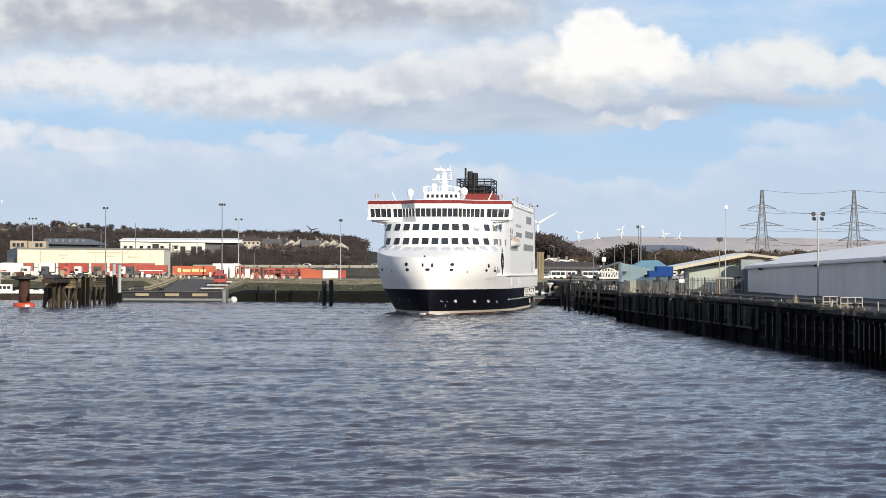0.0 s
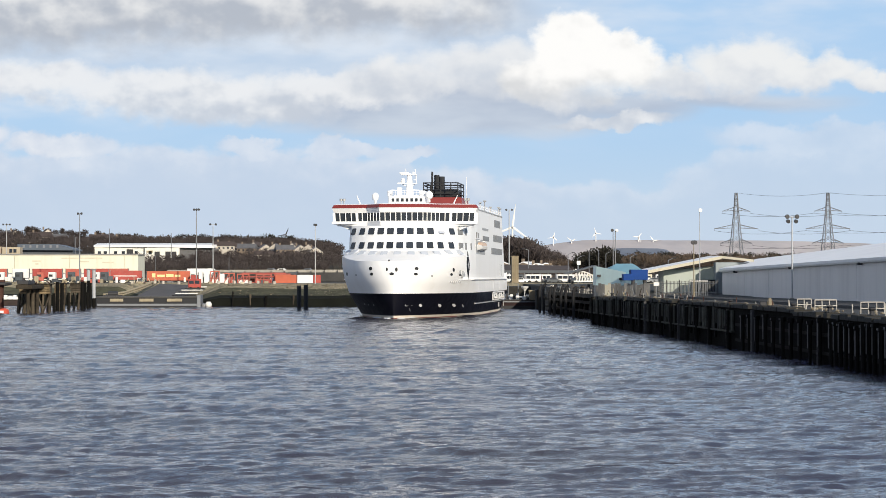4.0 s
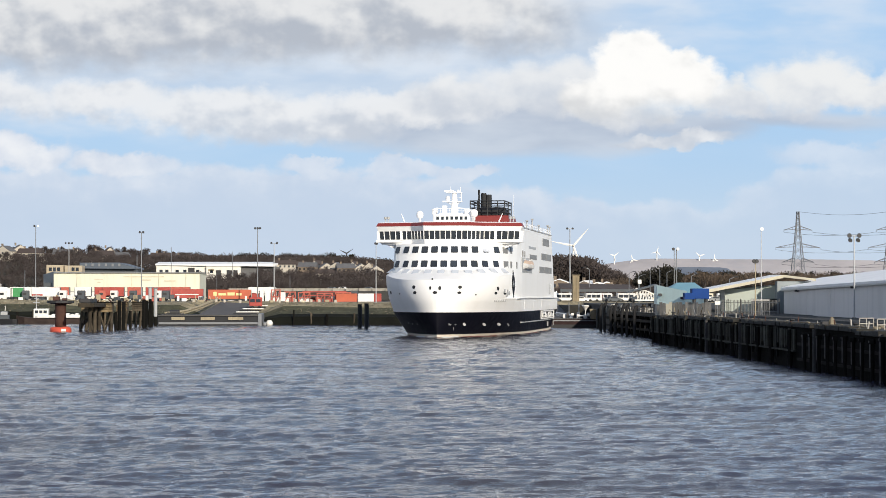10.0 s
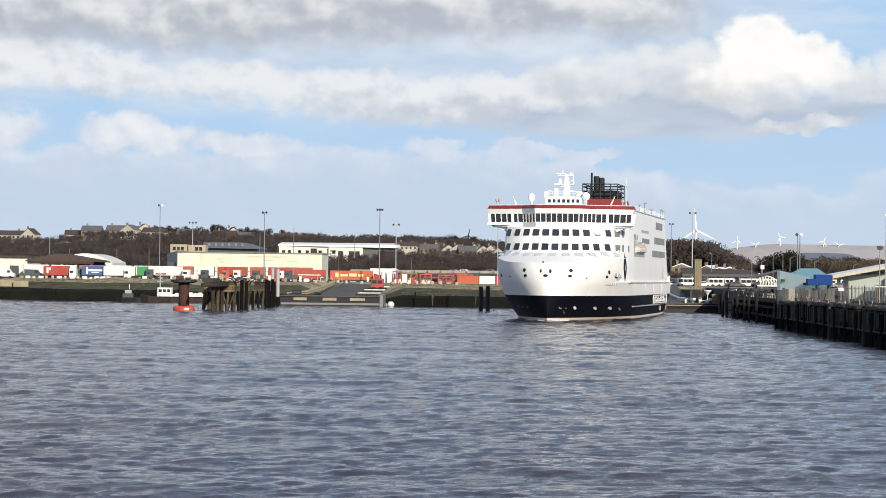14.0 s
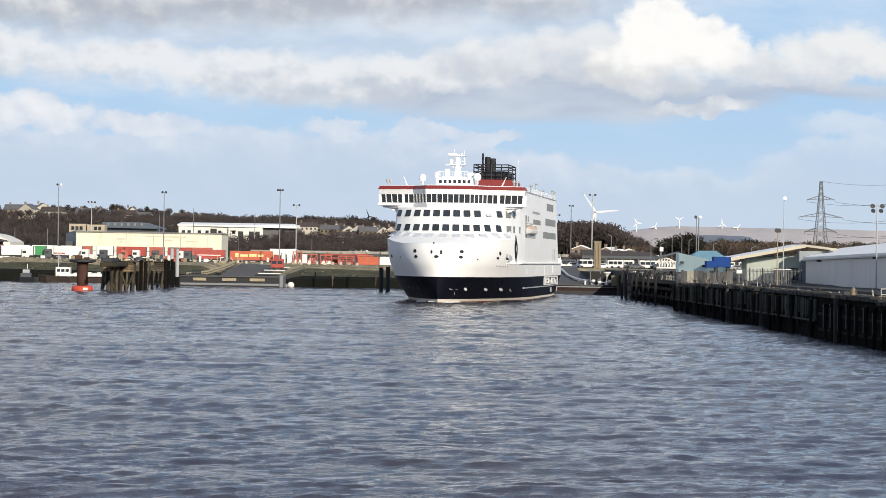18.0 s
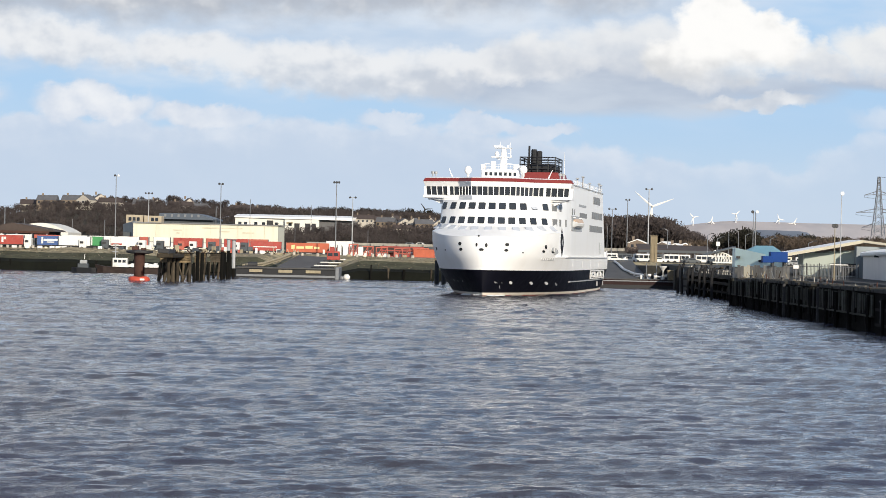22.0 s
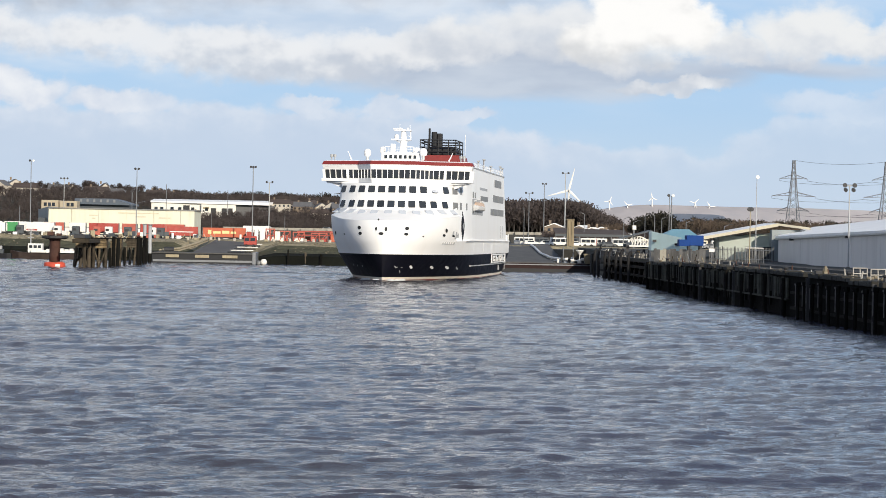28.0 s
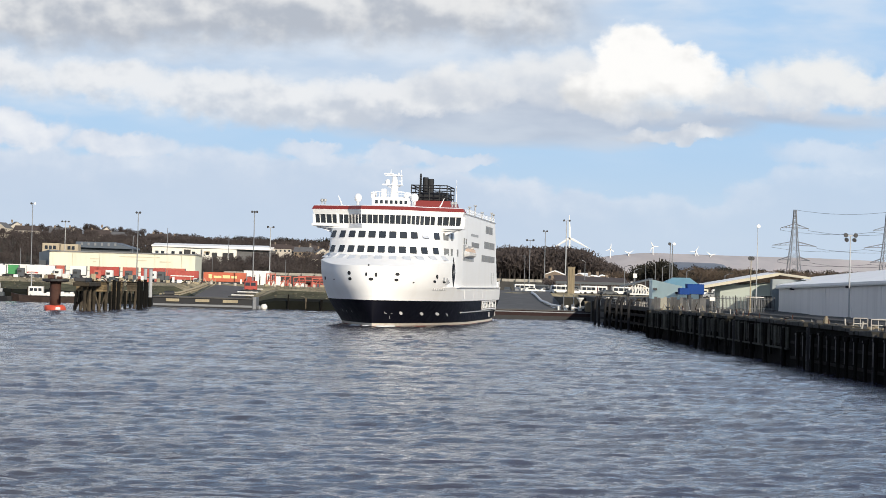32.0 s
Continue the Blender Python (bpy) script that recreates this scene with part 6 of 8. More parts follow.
def left_jetty():
    rng = random.Random(11)
    d = thing("steel_dolphin", "rusty round steel dolphin on a red float collar", "dolphin", (-73.52, 548.75, 0)[0], (-73.52, 548.75, 0)[1], 0.0)
    col = Mesh().lathe([(2.3, -0.6), (2.45, 0.2), (2.35, 0.9), (1.6, 1.15)], 14)
    col.v = [(x * (1 + 0.12 * noise.noise((x, y, z))), y * (1 + 0.12 * noise.noise((y, x, z))), z + 0.2 * noise.noise((x, y, 4.0))) for x, y, z in col.v]
    part("float_collar", col, paint("float_red", (0.50, 0.075, 0.042), 0.6, vary=0.2, scale=0.9), d, "faded orange-red collar at the waterline", True)
    part("collar_patch", Mesh().box(0.5, -2.5, 0.15, 1.5, -2.2, 0.7), WHITE_STEEL, d)
    part("column", Mesh().lathe([(1.25, 0.5), (1.2, 3.0), (1.22, 6.0), (1.4, 6.3)], 14), RUST, d, "rust-brown steel column", True)
    part("cap", Mesh().lathe([(2.0, 6.2), (3.0, 6.45), (3.0, 6.9), (1.2, 7.0)], 14), DARK_STEEL, d)
    part("cap_frame", Mesh().box(-1.6, -1.2, 7.0, -0.2, 1.2, 7.9, 0.08).box(0.4, -1, 7.0, 1.4, 1.0, 7.5, 0.08), RUST, d)
    j = thing("jetty_walkway", "dark worn walkway beam from the dolphin to the jetty", "walkway", -66.5, 545, 0.0)
    part("beam", Mesh().box(-1.7, -8, 5.5, 1.9, 14, 6.4, 0.1), TIMBER_DRY, j)
    part("rail_block", Mesh().box(-1.5, -7.5, 6.5, 1.0, 4, 7.4, 0.1), DARK_STEEL, j)
    for y in (-5, 4, 12):
        part("timber_leg", Mesh().rod((0.6, y, -1.5), (0.6, y, 5.4), 0.38, 7), TIMBER_DRY, j)
    part("catwalk", Mesh().prism([(-67.6, 556), (-66.2, 556), (-60.2, 636), (-61.8, 636)], 6.5, 6.95), TIMBER, j)
    for k in range(12):
        x, y = -66.9 + 0.49 * k, 558 + 6.5 * k
        part("rail_post", Mesh().rod((x, y, 6.9), (x, y, 8.0), 0.07, 5), DARK_STEEL, j)
    pile_cluster(-66.8, 562, 6.8, 6.5, rng, label="weathered timber jetty dolphin with crossed braces")
    pile_cluster(-63.9, 588, 2.2, 6.5, rng, label="narrow weathered timber dolphin")
    pile_cluster(-62.9, 618, 3.4, 6.4, rng, bracing=False, label="dark timber dolphin at the jetty's end")
    for x, y, z in ((-63.0, 571, 7.0), (-62.6, 577, 6.6), (-60.0, 598, 7.0), (-60.3, 607, 6.8), (-62.4, 638, 7.2), (-61.6, 634, 6.6)):
        t = thing("mooring_pile", "dark weathered free-standing pile", "pile", x, y, 0.0, group="free piles by the jetty")
        part("timber_leg", Mesh().rod((0, 0, -1.5), (0.1, 0, z), 0.42, 8), TIMBER, t)
    for x, y, top in (((-62.53, 640, 10.05)), ((-61.41, 643, 9.91))):
        t = thing("guide_post", "tall pale grey steel guide post of the link-span", "post", x, y, 0.0, group="link-span guide posts")
        part("post", Mesh().rod((0, 0, 2.6), (0, 0, top), 0.46, 9), PALE_MAST, t)
        part("foot", Mesh().rod((0, 0, -1.5), (0, 0, 2.6), 0.5, 9), TIMBER, t)
        part("cap", Mesh().box(-0.6, -0.6, top, 0.6, 0.6, top + 0.25, 0.05), STEEL, t)
    for x, y, top in ((-7.6, 607, 6.0), (-5.9, 605, 6.2)):
        t = thing("black_pile", "thick black mooring pile standing in the water", "pile", x, y, 0.0, group="black mooring piles")
        part("timber_leg", Mesh().rod((0, 0, -1.5), (0, 0, top), 0.52, 10), BLACK, t)
        part("pale_band", Mesh().rod((0.35, -0.1, 0.3), (0.35, -0.1, top - 0.5), 0.25, 6), DARK_STEEL, t)


left_jetty()


def left_linkspan():
    t = thing("link_span", "low dark link-span pontoon with a grey vehicle ramp", "link-span")
    x0, x1, y = -62.0, -34.5, 655.0
    part("pontoon", Mesh().box(x0, y, -1, x1, y + 14, 2.6, 0.12), BLACK, t, "dark pontoon front")
    part("waterline_band", Mesh().box(x0 + 0.3, y - 0.12, 0.45, x1 - 0.3, y, 1.0), STEEL, t, "pale band above the water")
    part("top_edge", Mesh().box(x0, y - 0.2, 2.6, x1, y + 14, 2.95, 0.05), DECK_GREY, t)
    for a, b in ((-58.3, -54.8), (-50.5, -46.8), (-43.2, -39.2)):
        part("fender_panel", Mesh().box(a, y - 0.3, 1.6, b, y - 0.1, 2.35), CONC_TAN, t, "faded yellow fender panel")
    part("end_fin", Mesh().box(x1 - 0.8, y - 0.3, 0, x1 + 0.2, y + 13, 3.3, 0.1), STEEL, t)
    part("ramp", Mesh().rings([[(-52, y + 10, 2.9), (-38, y + 10, 2.9), (-38, y + 10, 2.4), (-52, y + 10, 2.4)], [(-49.5, y + 72, 6.6), (-41.0, y + 72, 6.6), (-41.0, y + 72, 6.0), (-49.5, y + 72, 6.0)]]), RAMP_GREY, t, "grey ramp up to the quay")
    pts = [(-60.5, y + 6, 3.4), (-56.0, y + 16, 3.9), (-52.5, y + 34, 5.4), (-50.3, y + 60, 7.0)]
    for a, b in zip(pts, pts[1:]):
        part("parapet", Mesh().rod(a, b, 0.3, 6).rod((a[0], a[1], a[2] - 0.6), (b[0], b[1], b[2] - 0.6), 0.25, 6), CONC_TAN, t, "tan ramp parapet")
    for k in range(6):
        z = 3.2 + 0.42 * k
        part("barrier_rail", Mesh().rod((-42.6 + 0.55 * k, y + 11 + 5 * k, z), (-36.2 + 0.35 * k, y + 11 + 5 * k, z), 0.16, 5), WHITE_STEEL if k % 2 else DARK_STEEL, t)
    part("winch", Mesh().rod((-59.2, y + 5, 3.6), (-56.6, y + 5, 3.6), 0.7, 10).box(-60.5, y + 4, 2.9, -55.5, y + 6, 3.3), DARK_STEEL, t)
    b = thing("end_buoy", "white and grey fender buoy beside the link-span", "buoy", -32.4, y + 3, 0.0)
    part("float", Mesh().lathe([(0.3, -0.2), (0.9, 0.3), (0.95, 0.9), (0.5, 1.5)], 9), WHITE_STEEL, b, smooth=True)
    part("second_float", Mesh().lathe([(0.3, -0.2), (0.6, 0.2), (0.6, 0.8), (0.2, 1.1)], 8, (-1.3, 0, 0)), STEEL, b)


left_linkspan()


def boats():
    b = thing("workboat", "brown-hulled workboat with a white wheelhouse", "boat", -95.8, 690, 0.0, 0)
    h = Mesh()
    h.rings([[(x, y, z) for y, z in ((-w, 1.6 + s), (-w * 0.8, -0.3), (0, -0.6), (w * 0.8, -0.3), (w, 1.6 + s))] for x, w, s in ((-9.0, 0.2, 0.9), (-6.5, 1.8, 0.4), (0, 2.4, 0), (6, 2.3, 0), (9.5, 2.0, 0.1))])
    part("hull", h, paint("dark_brown_hull", (0.030, 0.018, 0.015), 0.7, vary=0.4, scale=0.5, dirt=0.4, dirt_col=(0.07, 0.05, 0.04)), b, "dark brown hull")
    part("deck_rail", Mesh().box(-3, -2.5, 1.9, 9, -2.3, 2.6).box(-3, 2.3, 1.9, 9, 2.5, 2.6), WHITE_STEEL, b)
    part("wheelhouse", Mesh().box(-4.0, -1.5, 1.8, 0.0, 1.5, 4.4, 0.1), WHITE_STEEL, b, "white wheelhouse")
    for x in (-3.6, -2.4, -1.2):
        part("window", Mesh().box(x, -1.56, 3.1, x + 0.9, -1.48, 3.9), GLASS, b)
    part("mast", Mesh().rod((-3.4, 0, 4.4), (-3.4, 0, 8.4), 0.16, 6), PALE_MAST, b)
    for z, w in ((6.0, 0.9), (7.2, 0.7), (8.1, 0.9)):
        part("mast_bar", Mesh().box(-3.4 - w, -0.1, z, -3.4 + w, 0.1, z + 0.18, 0.03), PALE_MAST, b)
    for k in range(6):
        part("cargo_bag", Mesh().box(1.0 + k * 1.3, -1.5, 1.8, 2.0 + k * 1.3, 1.5, 2.9 + 0.2 * (k % 2), 0.2), WHITE_TRAILER, b)
    s = thing("tug", "small dark tug with a white wheelhouse", "boat", -107.6, 688, 0.0, 0)
    part("hull", Mesh().rings([[(x, y, z) for y, z in ((-w, 1.5), (-w * 0.7, -0.4), (w * 0.7, -0.4), (w, 1.5))] for x, w in ((-3.6, 0.3), (-2, 1.4), (2.2, 1.5), (3.4, 1.1))]), BLACK, s)
    part("house", Mesh().box(-1.8, -1, 1.4, 1.2, 1, 2.6, 0.1), DARK_CLAD, s)
    part("wheelhouse", Mesh().box(-1.2, -0.8, 2.6, 0.7, 0.8, 3.6, 0.1), SHIP_GREY, s)
    part("mast", Mesh().rod((0, 0, 3.8), (0, 0, 5.2), 0.1, 5), WHITE_STEEL, s)


boats()

# ---------------------------------------------------------------- trailers and yard


def trailer(x, y, z, length, mat, label, rz=0.0, bars=None, cab=None):
    """A box trailer seen from its side, with legs, wheels and an under-run rail."""
    t = thing("trailer", label, "trailer", x, y, z, rz, group="trailers parked on the quay")
    part("box", Mesh().box(0, -1.25, 1.15, length, 1.25, 3.95, 0.06), mat, t)
    part("chassis", Mesh().box(0.2, -1.1, 0.85, length - 0.2, 1.1, 1.15), DARK_STEEL, t)
    w = Mesh().rod((0, -1.2, 0.5), (0, -0.8, 0.5), 0.5, 12).data("wheel", TYRE)
    for k in range(3):
        part("wheel", w, None, t, at=pose(length - 1.6 - k * 1.3, 0, 0))
    for y0 in (-0.9, 0.65):
        part("landing_leg", Mesh().box(min(2.2, length * 0.4), y0, 0.05, min(2.2, length * 0.4) + 0.25, y0 + 0.25, 0.9), DARK_STEEL, t)
    part("rear_frame", Mesh().box(length, -1.25, 1.1, length + 0.06, 1.25, 3.98), STEEL, t)
    part("front_frame", Mesh().box(-0.06, -1.25, 1.1, 0, 1.25, 3.98), STEEL, t)
    if bars:
        bm, spans = bars
        for a, b, z0, z1 in spans:
            part("lettering_bar", Mesh().box(a * length, -1.29, z0, b * length, -1.25, z1), bm, t, "plain bar standing for lettering")
    return t


def yard():
    trailer(-143.2, 748, 6.4, 7.6, RED, "red box trailer with a pale mark", 0, (WHITE_TRAILER, ((0.12, 0.2, 1.8, 3.4), (0.22, 0.3, 2.6, 3.4))))
    trailer(-131.6, 749, 6.4, 6.6, BLUE_TRAILER, "blue curtain-sided trailer with a white panel", 0, (WHITE_TRAILER, ((0.3, 0.95, 2.4, 3.0), (0.45, 0.8, 1.9, 2.2), (0.2, 0.28, 1.6, 3.6))))
    trailer(-124.8, 748, 6.4, 9.6, WHITE_TRAILER, "plain white box trailer", 0)
    trailer(-114.9, 750, 6.5, 3.2, GREEN, "short green curtain-sided trailer", 0, (WHITE_TRAILER, ((-0.35, 0.02, 1.3, 3.6),)))
    trailer(-109.5, 752, 6.6, 8.6, WHITE_TRAILER, "white box trailer with a red band", 0, (RED, ((0.02, 0.4, 1.4, 1.9),)))
    trailer(-66.0, 744, 6.1, 9.4, RED, "red box trailer behind the link-span", 3, (WHITE_TRAILER, ((0.1, 0.85, 2.2, 2.45),)))
    trailer(-54.6, 737, 5.9, 12.8, ORANGE, "orange-red box trailer with yellow lettering bars", 2, (YELLOW_MARK, ((0.12, 0.20, 2.1, 3.3), (0.24, 0.42, 2.2, 2.9), (0.45, 0.62, 2.2, 3.1), (0.65, 0.78, 2.2, 2.9))))
    for k, (x, m, l) in enumerate(((-104.5, RED_WORN, 6.0), (-97.0, WHITE_TRAILER, 5.0), (-91.0, RED, 9.0), (-81.0, RED_WORN, 4.5), (-75.5, RED, 7.5))):
        trailer(x, 756 + k, 6.7, l, m, "red and white trailer behind the old jetty" if m is not WHITE_TRAILER else "white trailer behind the old jetty", 0)
    for k, x in enumerate((-152.0, -143.6, -135.0, -126.2, -117.6, -108.8, -70.0, -44.0)):
        trailer(x, 761 + k % 3, 6.75, 8.0, WHITE_TRAILER if k % 4 != 2 else RED_WORN, "white box trailer in the back row of the yard" if k % 4 != 2 else "worn red box trailer in the back row of the yard", 0)
    c = thing("white_cabin_row", "row of low white site cabins beyond the jetty", "cabin", -112, 776, 7.6)
    part("cabin", Mesh().box(0, 0, 0, 44, 2.6, 1.6, 0.05), WHITE_TRAILER, c)
    part("roof_edge", Mesh().box(-0.2, -0.2, 1.6, 44.2, 2.8, 1.75), STEEL, c)
    # tractor units and small loads between the trailers
    rc = random.Random(8)
    for x, y, m, lab in ((-135.2, 747, WHITE_TRAILER, "white tractor unit between the trailers"), (-134.0, 751, DARK_CLAD, "dark tractor unit between the trailers"), (-118.4, 747, WHITE_TRAILER, "white tractor unit between the trailers"), (-111.9, 748, DARK_CLAD, "dark tractor unit between the trailers"),
                         (-100.8, 750, WHITE_TRAILER, "white tractor unit behind the jetty"), (-95.4, 751, DARK_CLAD, "dark tractor unit behind the jetty"), (-89.0, 750, RED_WORN, "red tractor unit behind the jetty"), (-85.5, 752, WHITE_TRAILER, "white tractor unit behind the jetty"), (-79.5, 750, DARK_CLAD, "dark tractor unit behind the jetty"), (-72.0, 750, WHITE_TRAILER, "white tractor unit behind the jetty"),
                         (-68.8, 742, DARK_CLAD, "dark tractor unit by the link-span"), (-42.0, 742, WHITE_TRAILER, "white tractor unit by the link-span"), (-12.0, 741, DARK_CLAD, "dark tractor unit by the shore")):
        c = thing("tractor_unit", lab, "lorry", x, y, 6.3, rc.uniform(-6, 6), group="tractor units in the yard")
        part("cab", Mesh().box(0, -1.2, 0.6, 2.2, 1.2, 3.3, 0.15), m, c)
        part("windscreen", Mesh().box(0.3, -1.25, 1.9, 1.4, -1.18, 2.6), DARK_STEEL, c)
        part("chassis", Mesh().box(2.2, -0.6, 0.6, 4.2, 0.6, 1.0), DARK_STEEL, c)
        for a in (0.9, 3.5):
            part("wheel", Mesh().rod((a, -1.2, 0.5), (a, 1.2, 0.5), 0.5, 10), TYRE, c)
    for k in range(74):
        x = -112 + k * 1.45 + rc.uniform(-0.6, 0.6)
        if -62 < x < -58:
            continue
        c = thing("crate", rc.choice(("white wrapped pallet load on the quay", "white wrapped pallet load on the quay", "red crate on the quay", "dark crate on the quay", "tan crate on the quay")), "crate", x, 737 + rc.uniform(-4, 7), 6.1, rc.uniform(-25, 25), group="crates and pallet loads in the yard")
        w, h = rc.uniform(0.4, 1.7), rc.uniform(0.5, 2.3)
        part("load", Mesh().box(0, -0.6, 0.15, w, 0.6, h, 0.08), WHITE_TRAILER if "white" in c["label"] else RED_WORN if "red" in c["label"] else CONC_TAN if "tan" in c["label"] else DARK_CLAD, c)
        part("pallet", Mesh().box(-0.05, -0.65, 0.0, w + 0.05, 0.65, 0.15), TIMBER_DRY, c)
    # vans and a dark lorry at the far end
    for x, m, lab in ((-158.5, WHITE_TRAILER, "white van parked on the far quay"), (-164.0, WHITE_TRAILER, "white van parked on the far quay"), (-150.0, DARK_CLAD, "dark grey lorry parked on the far quay"), (-172, WHITE_TRAILER, "white van parked on the far quay")):
        v = thing("van", lab, "van", x, 752, 6.4, group="vans on the far quay")
        part("body", Mesh().slab([(0, 0.5), (5.4, 0.5), (5.4, 1.5), (4.6, 1.7), (3.9, 2.7), (0, 2.8)][::-1], -1, 1), m, v)
        part("windscreen", Mesh().box(3.2, -1.03, 1.7, 4.1, 1.03, 2.4), GLASS, v)
        for k in (1.0, 4.2):
            part("wheel", Mesh().rod((k, -1.05, 0.38), (k, 1.05, 0.38), 0.38, 10), TYRE, v)
    rb = random.Random(77)
    stones = [Mesh().box(-0.5 * w, -0.4, 0, 0.5 * w, 0.4, h, 0.12).data("block", m) for w, h, m in ((1.5, 0.8, WHITE_TRAILER), (0.9, 0.6, CREAM), (1.2, 0.7, CONC_TAN), (0.7, 0.9, RENDER_W))]
    wl = thing("block_barrier", "row of pale concrete barrier blocks on the bank edge", "barrier")
    for k in range(15):
        part("block", rb.choice(stones), None, wl, at=pose(-148.5 + k * 1.9, 740 + rb.uniform(-1, 1), 6.45, 0, 0, rb.uniform(-20, 20)))
    wl = thing("stone_parapet", "broken pale stone parapet along the bank", "parapet")
    for k in range(46):
        if rb.random() < 0.75:
            x = -119.0 + k * 2.3
            part("block", rb.choice(stones[1:]), None, wl, at=pose(x, shore_y(x) + 25 + rb.uniform(-1.5, 1.5), 6.05 + rb.uniform(-0.2, 0.2), 0, 0, rb.uniform(-30, 30)))
    # red handling frames, containers and barriers by the shore
    for x, y, w, h in ((-35.5, 733, 2.6, 4.0), (-31.6, 734, 3.2, 3.4), (-27.5, 735, 3.4, 3.2), (-22.0, 736, 4.6, 3.0), (-16.5, 737, 4.6, 3.2)):
        f = thing("red_frame", "faded red steel cargo frame on the quay", "frame", x, y, 5.9, group="red frames on the quay")
        for a in (0, w / 2, w):
            part("upright", Mesh().rod((a, 0, 0), (a, 0, h), 0.16, 5), RED_WORN, f)
        part("rail", Mesh().box(0, -0.15, h - 0.3, w, 0.15, h), RED_WORN, f)
        part("rail", Mesh().box(0, -0.15, h * 0.45, w, 0.15, h * 0.45 + 0.2), RED_WORN, f)
        part("brace", Mesh().rod((0, 0, 0.2), (w / 2, 0, h - 0.2), 0.12, 5).rod((w / 2, 0, 0.2), (w, 0, h - 0.2), 0.12, 5), RED_WORN, f)
        part("load", Mesh().box(0.2, 0.3, 0, w - 0.2, 2.2, h * 0.42, 0.1), WHITE_TRAILER if w < 4 else RED, f)
    s = thing("flat_rack_stack", "stack of dark red flat racks on the quay", "flat rack", -26.5, 741, 5.8)
    for k in range(4):
        part("rack", Mesh().box(0, -1.2, 1.6 + 0.55 * k, 13.2, 1.2, 1.95 + 0.55 * k, 0.04), RED if k % 2 else RUST, s)
    part("support", Mesh().box(0.5, -1, 0, 1.2, 1, 1.6).box(12, -1, 0, 12.7, 1, 1.6), RED_WORN, s)
    for x, l, m, lab in ((-16.3, 6.4, ORANGE, "faded orange-red container by the shore"), (-9.7, 4.7, WHITE_TRAILER, "white box container by the shore"), (-4.9, 2.2, RED, "red container end by the shore"), (-33.6, 2.2, WHITE_TRAILER, "white cabin by the red frames"), (-41.4, 3.0, RED, "red container beside the trailer")):
        c = thing("container", lab, "container", x, 735, 6.0 if l != 2.2 or x > -10 else 6.4, group="containers by the shore")
        part("body", Mesh().box(0, -1.2, 0, l, 1.2, 2.7, 0.05), m, c)
        for k in range(int(l / 0.5)):
            part("corrugation", Mesh().box(0.15 + k * 0.5, -1.26, 0.15, 0.38 + k * 0.5, -1.2, 2.55), m, c)
    for k, (x, w, h) in enumerate(((-39.0, 1.2, 3.4), (-37.4, 2.2, 3.0), (-34.9, 0.9, 3.2))):
        b = thing("panel_barrier", "white panel barrier with a dark frame on the quay", "barrier", x, 733.5, 5.9, group="panel barriers on the quay")
        part("panel", Mesh().box(0, -0.1, 0.3, w, 0.1, h, 0.04), WHITE_TRAILER, b)
        part("frame_post", Mesh().box(-0.15, -0.15, 0, 0.0, 0.15, h + 0.2), DARK_STEEL, b)
        part("frame_post", Mesh().box(w, -0.15, 0, w + 0.15, 0.15, h + 0.2), DARK_STEEL, b)
    tr = thing("yard_tractor", "red terminal tractor on the ramp", "tractor", -39.6, 690, 4.3)
    part("cab", Mesh().box(0, -1.1, 0.8, 3.6, 1.1, 3.3, 0.15), RED, tr)
    part("windscreen", Mesh().box(0.3, -1.15, 1.9, 1.6, -1.08, 2.8).box(1.9, -1.15, 1.9, 3.2, -1.08, 2.8), GLASS, tr)
    for x in (0.8, 2.8):
        part("wheel", Mesh().rod((x, -1.1, 0.5), (x, 1.1, 0.5), 0.5, 10), TYRE, tr)
    sc = thing("timber_stack", "heap of pale scaffold and timber beside the ramp", "timber stack", -60.5, 722, 5.4)
    rng = random.Random(4)
    for k in range(34):
        a = Vector((rng.uniform(0, 11), rng.uniform(-2, 2), rng.uniform(0, 0.6)))
        part("baulk", Mesh().rod(a, a + Vector((rng.uniform(-1.5, 3), 0, rng.uniform(0.3, 2.4))), rng.uniform(0.08, 0.18), 4), rng.choice((CONC_TAN, TAN_WALL, TIMBER_DRY)), sc)


yard()


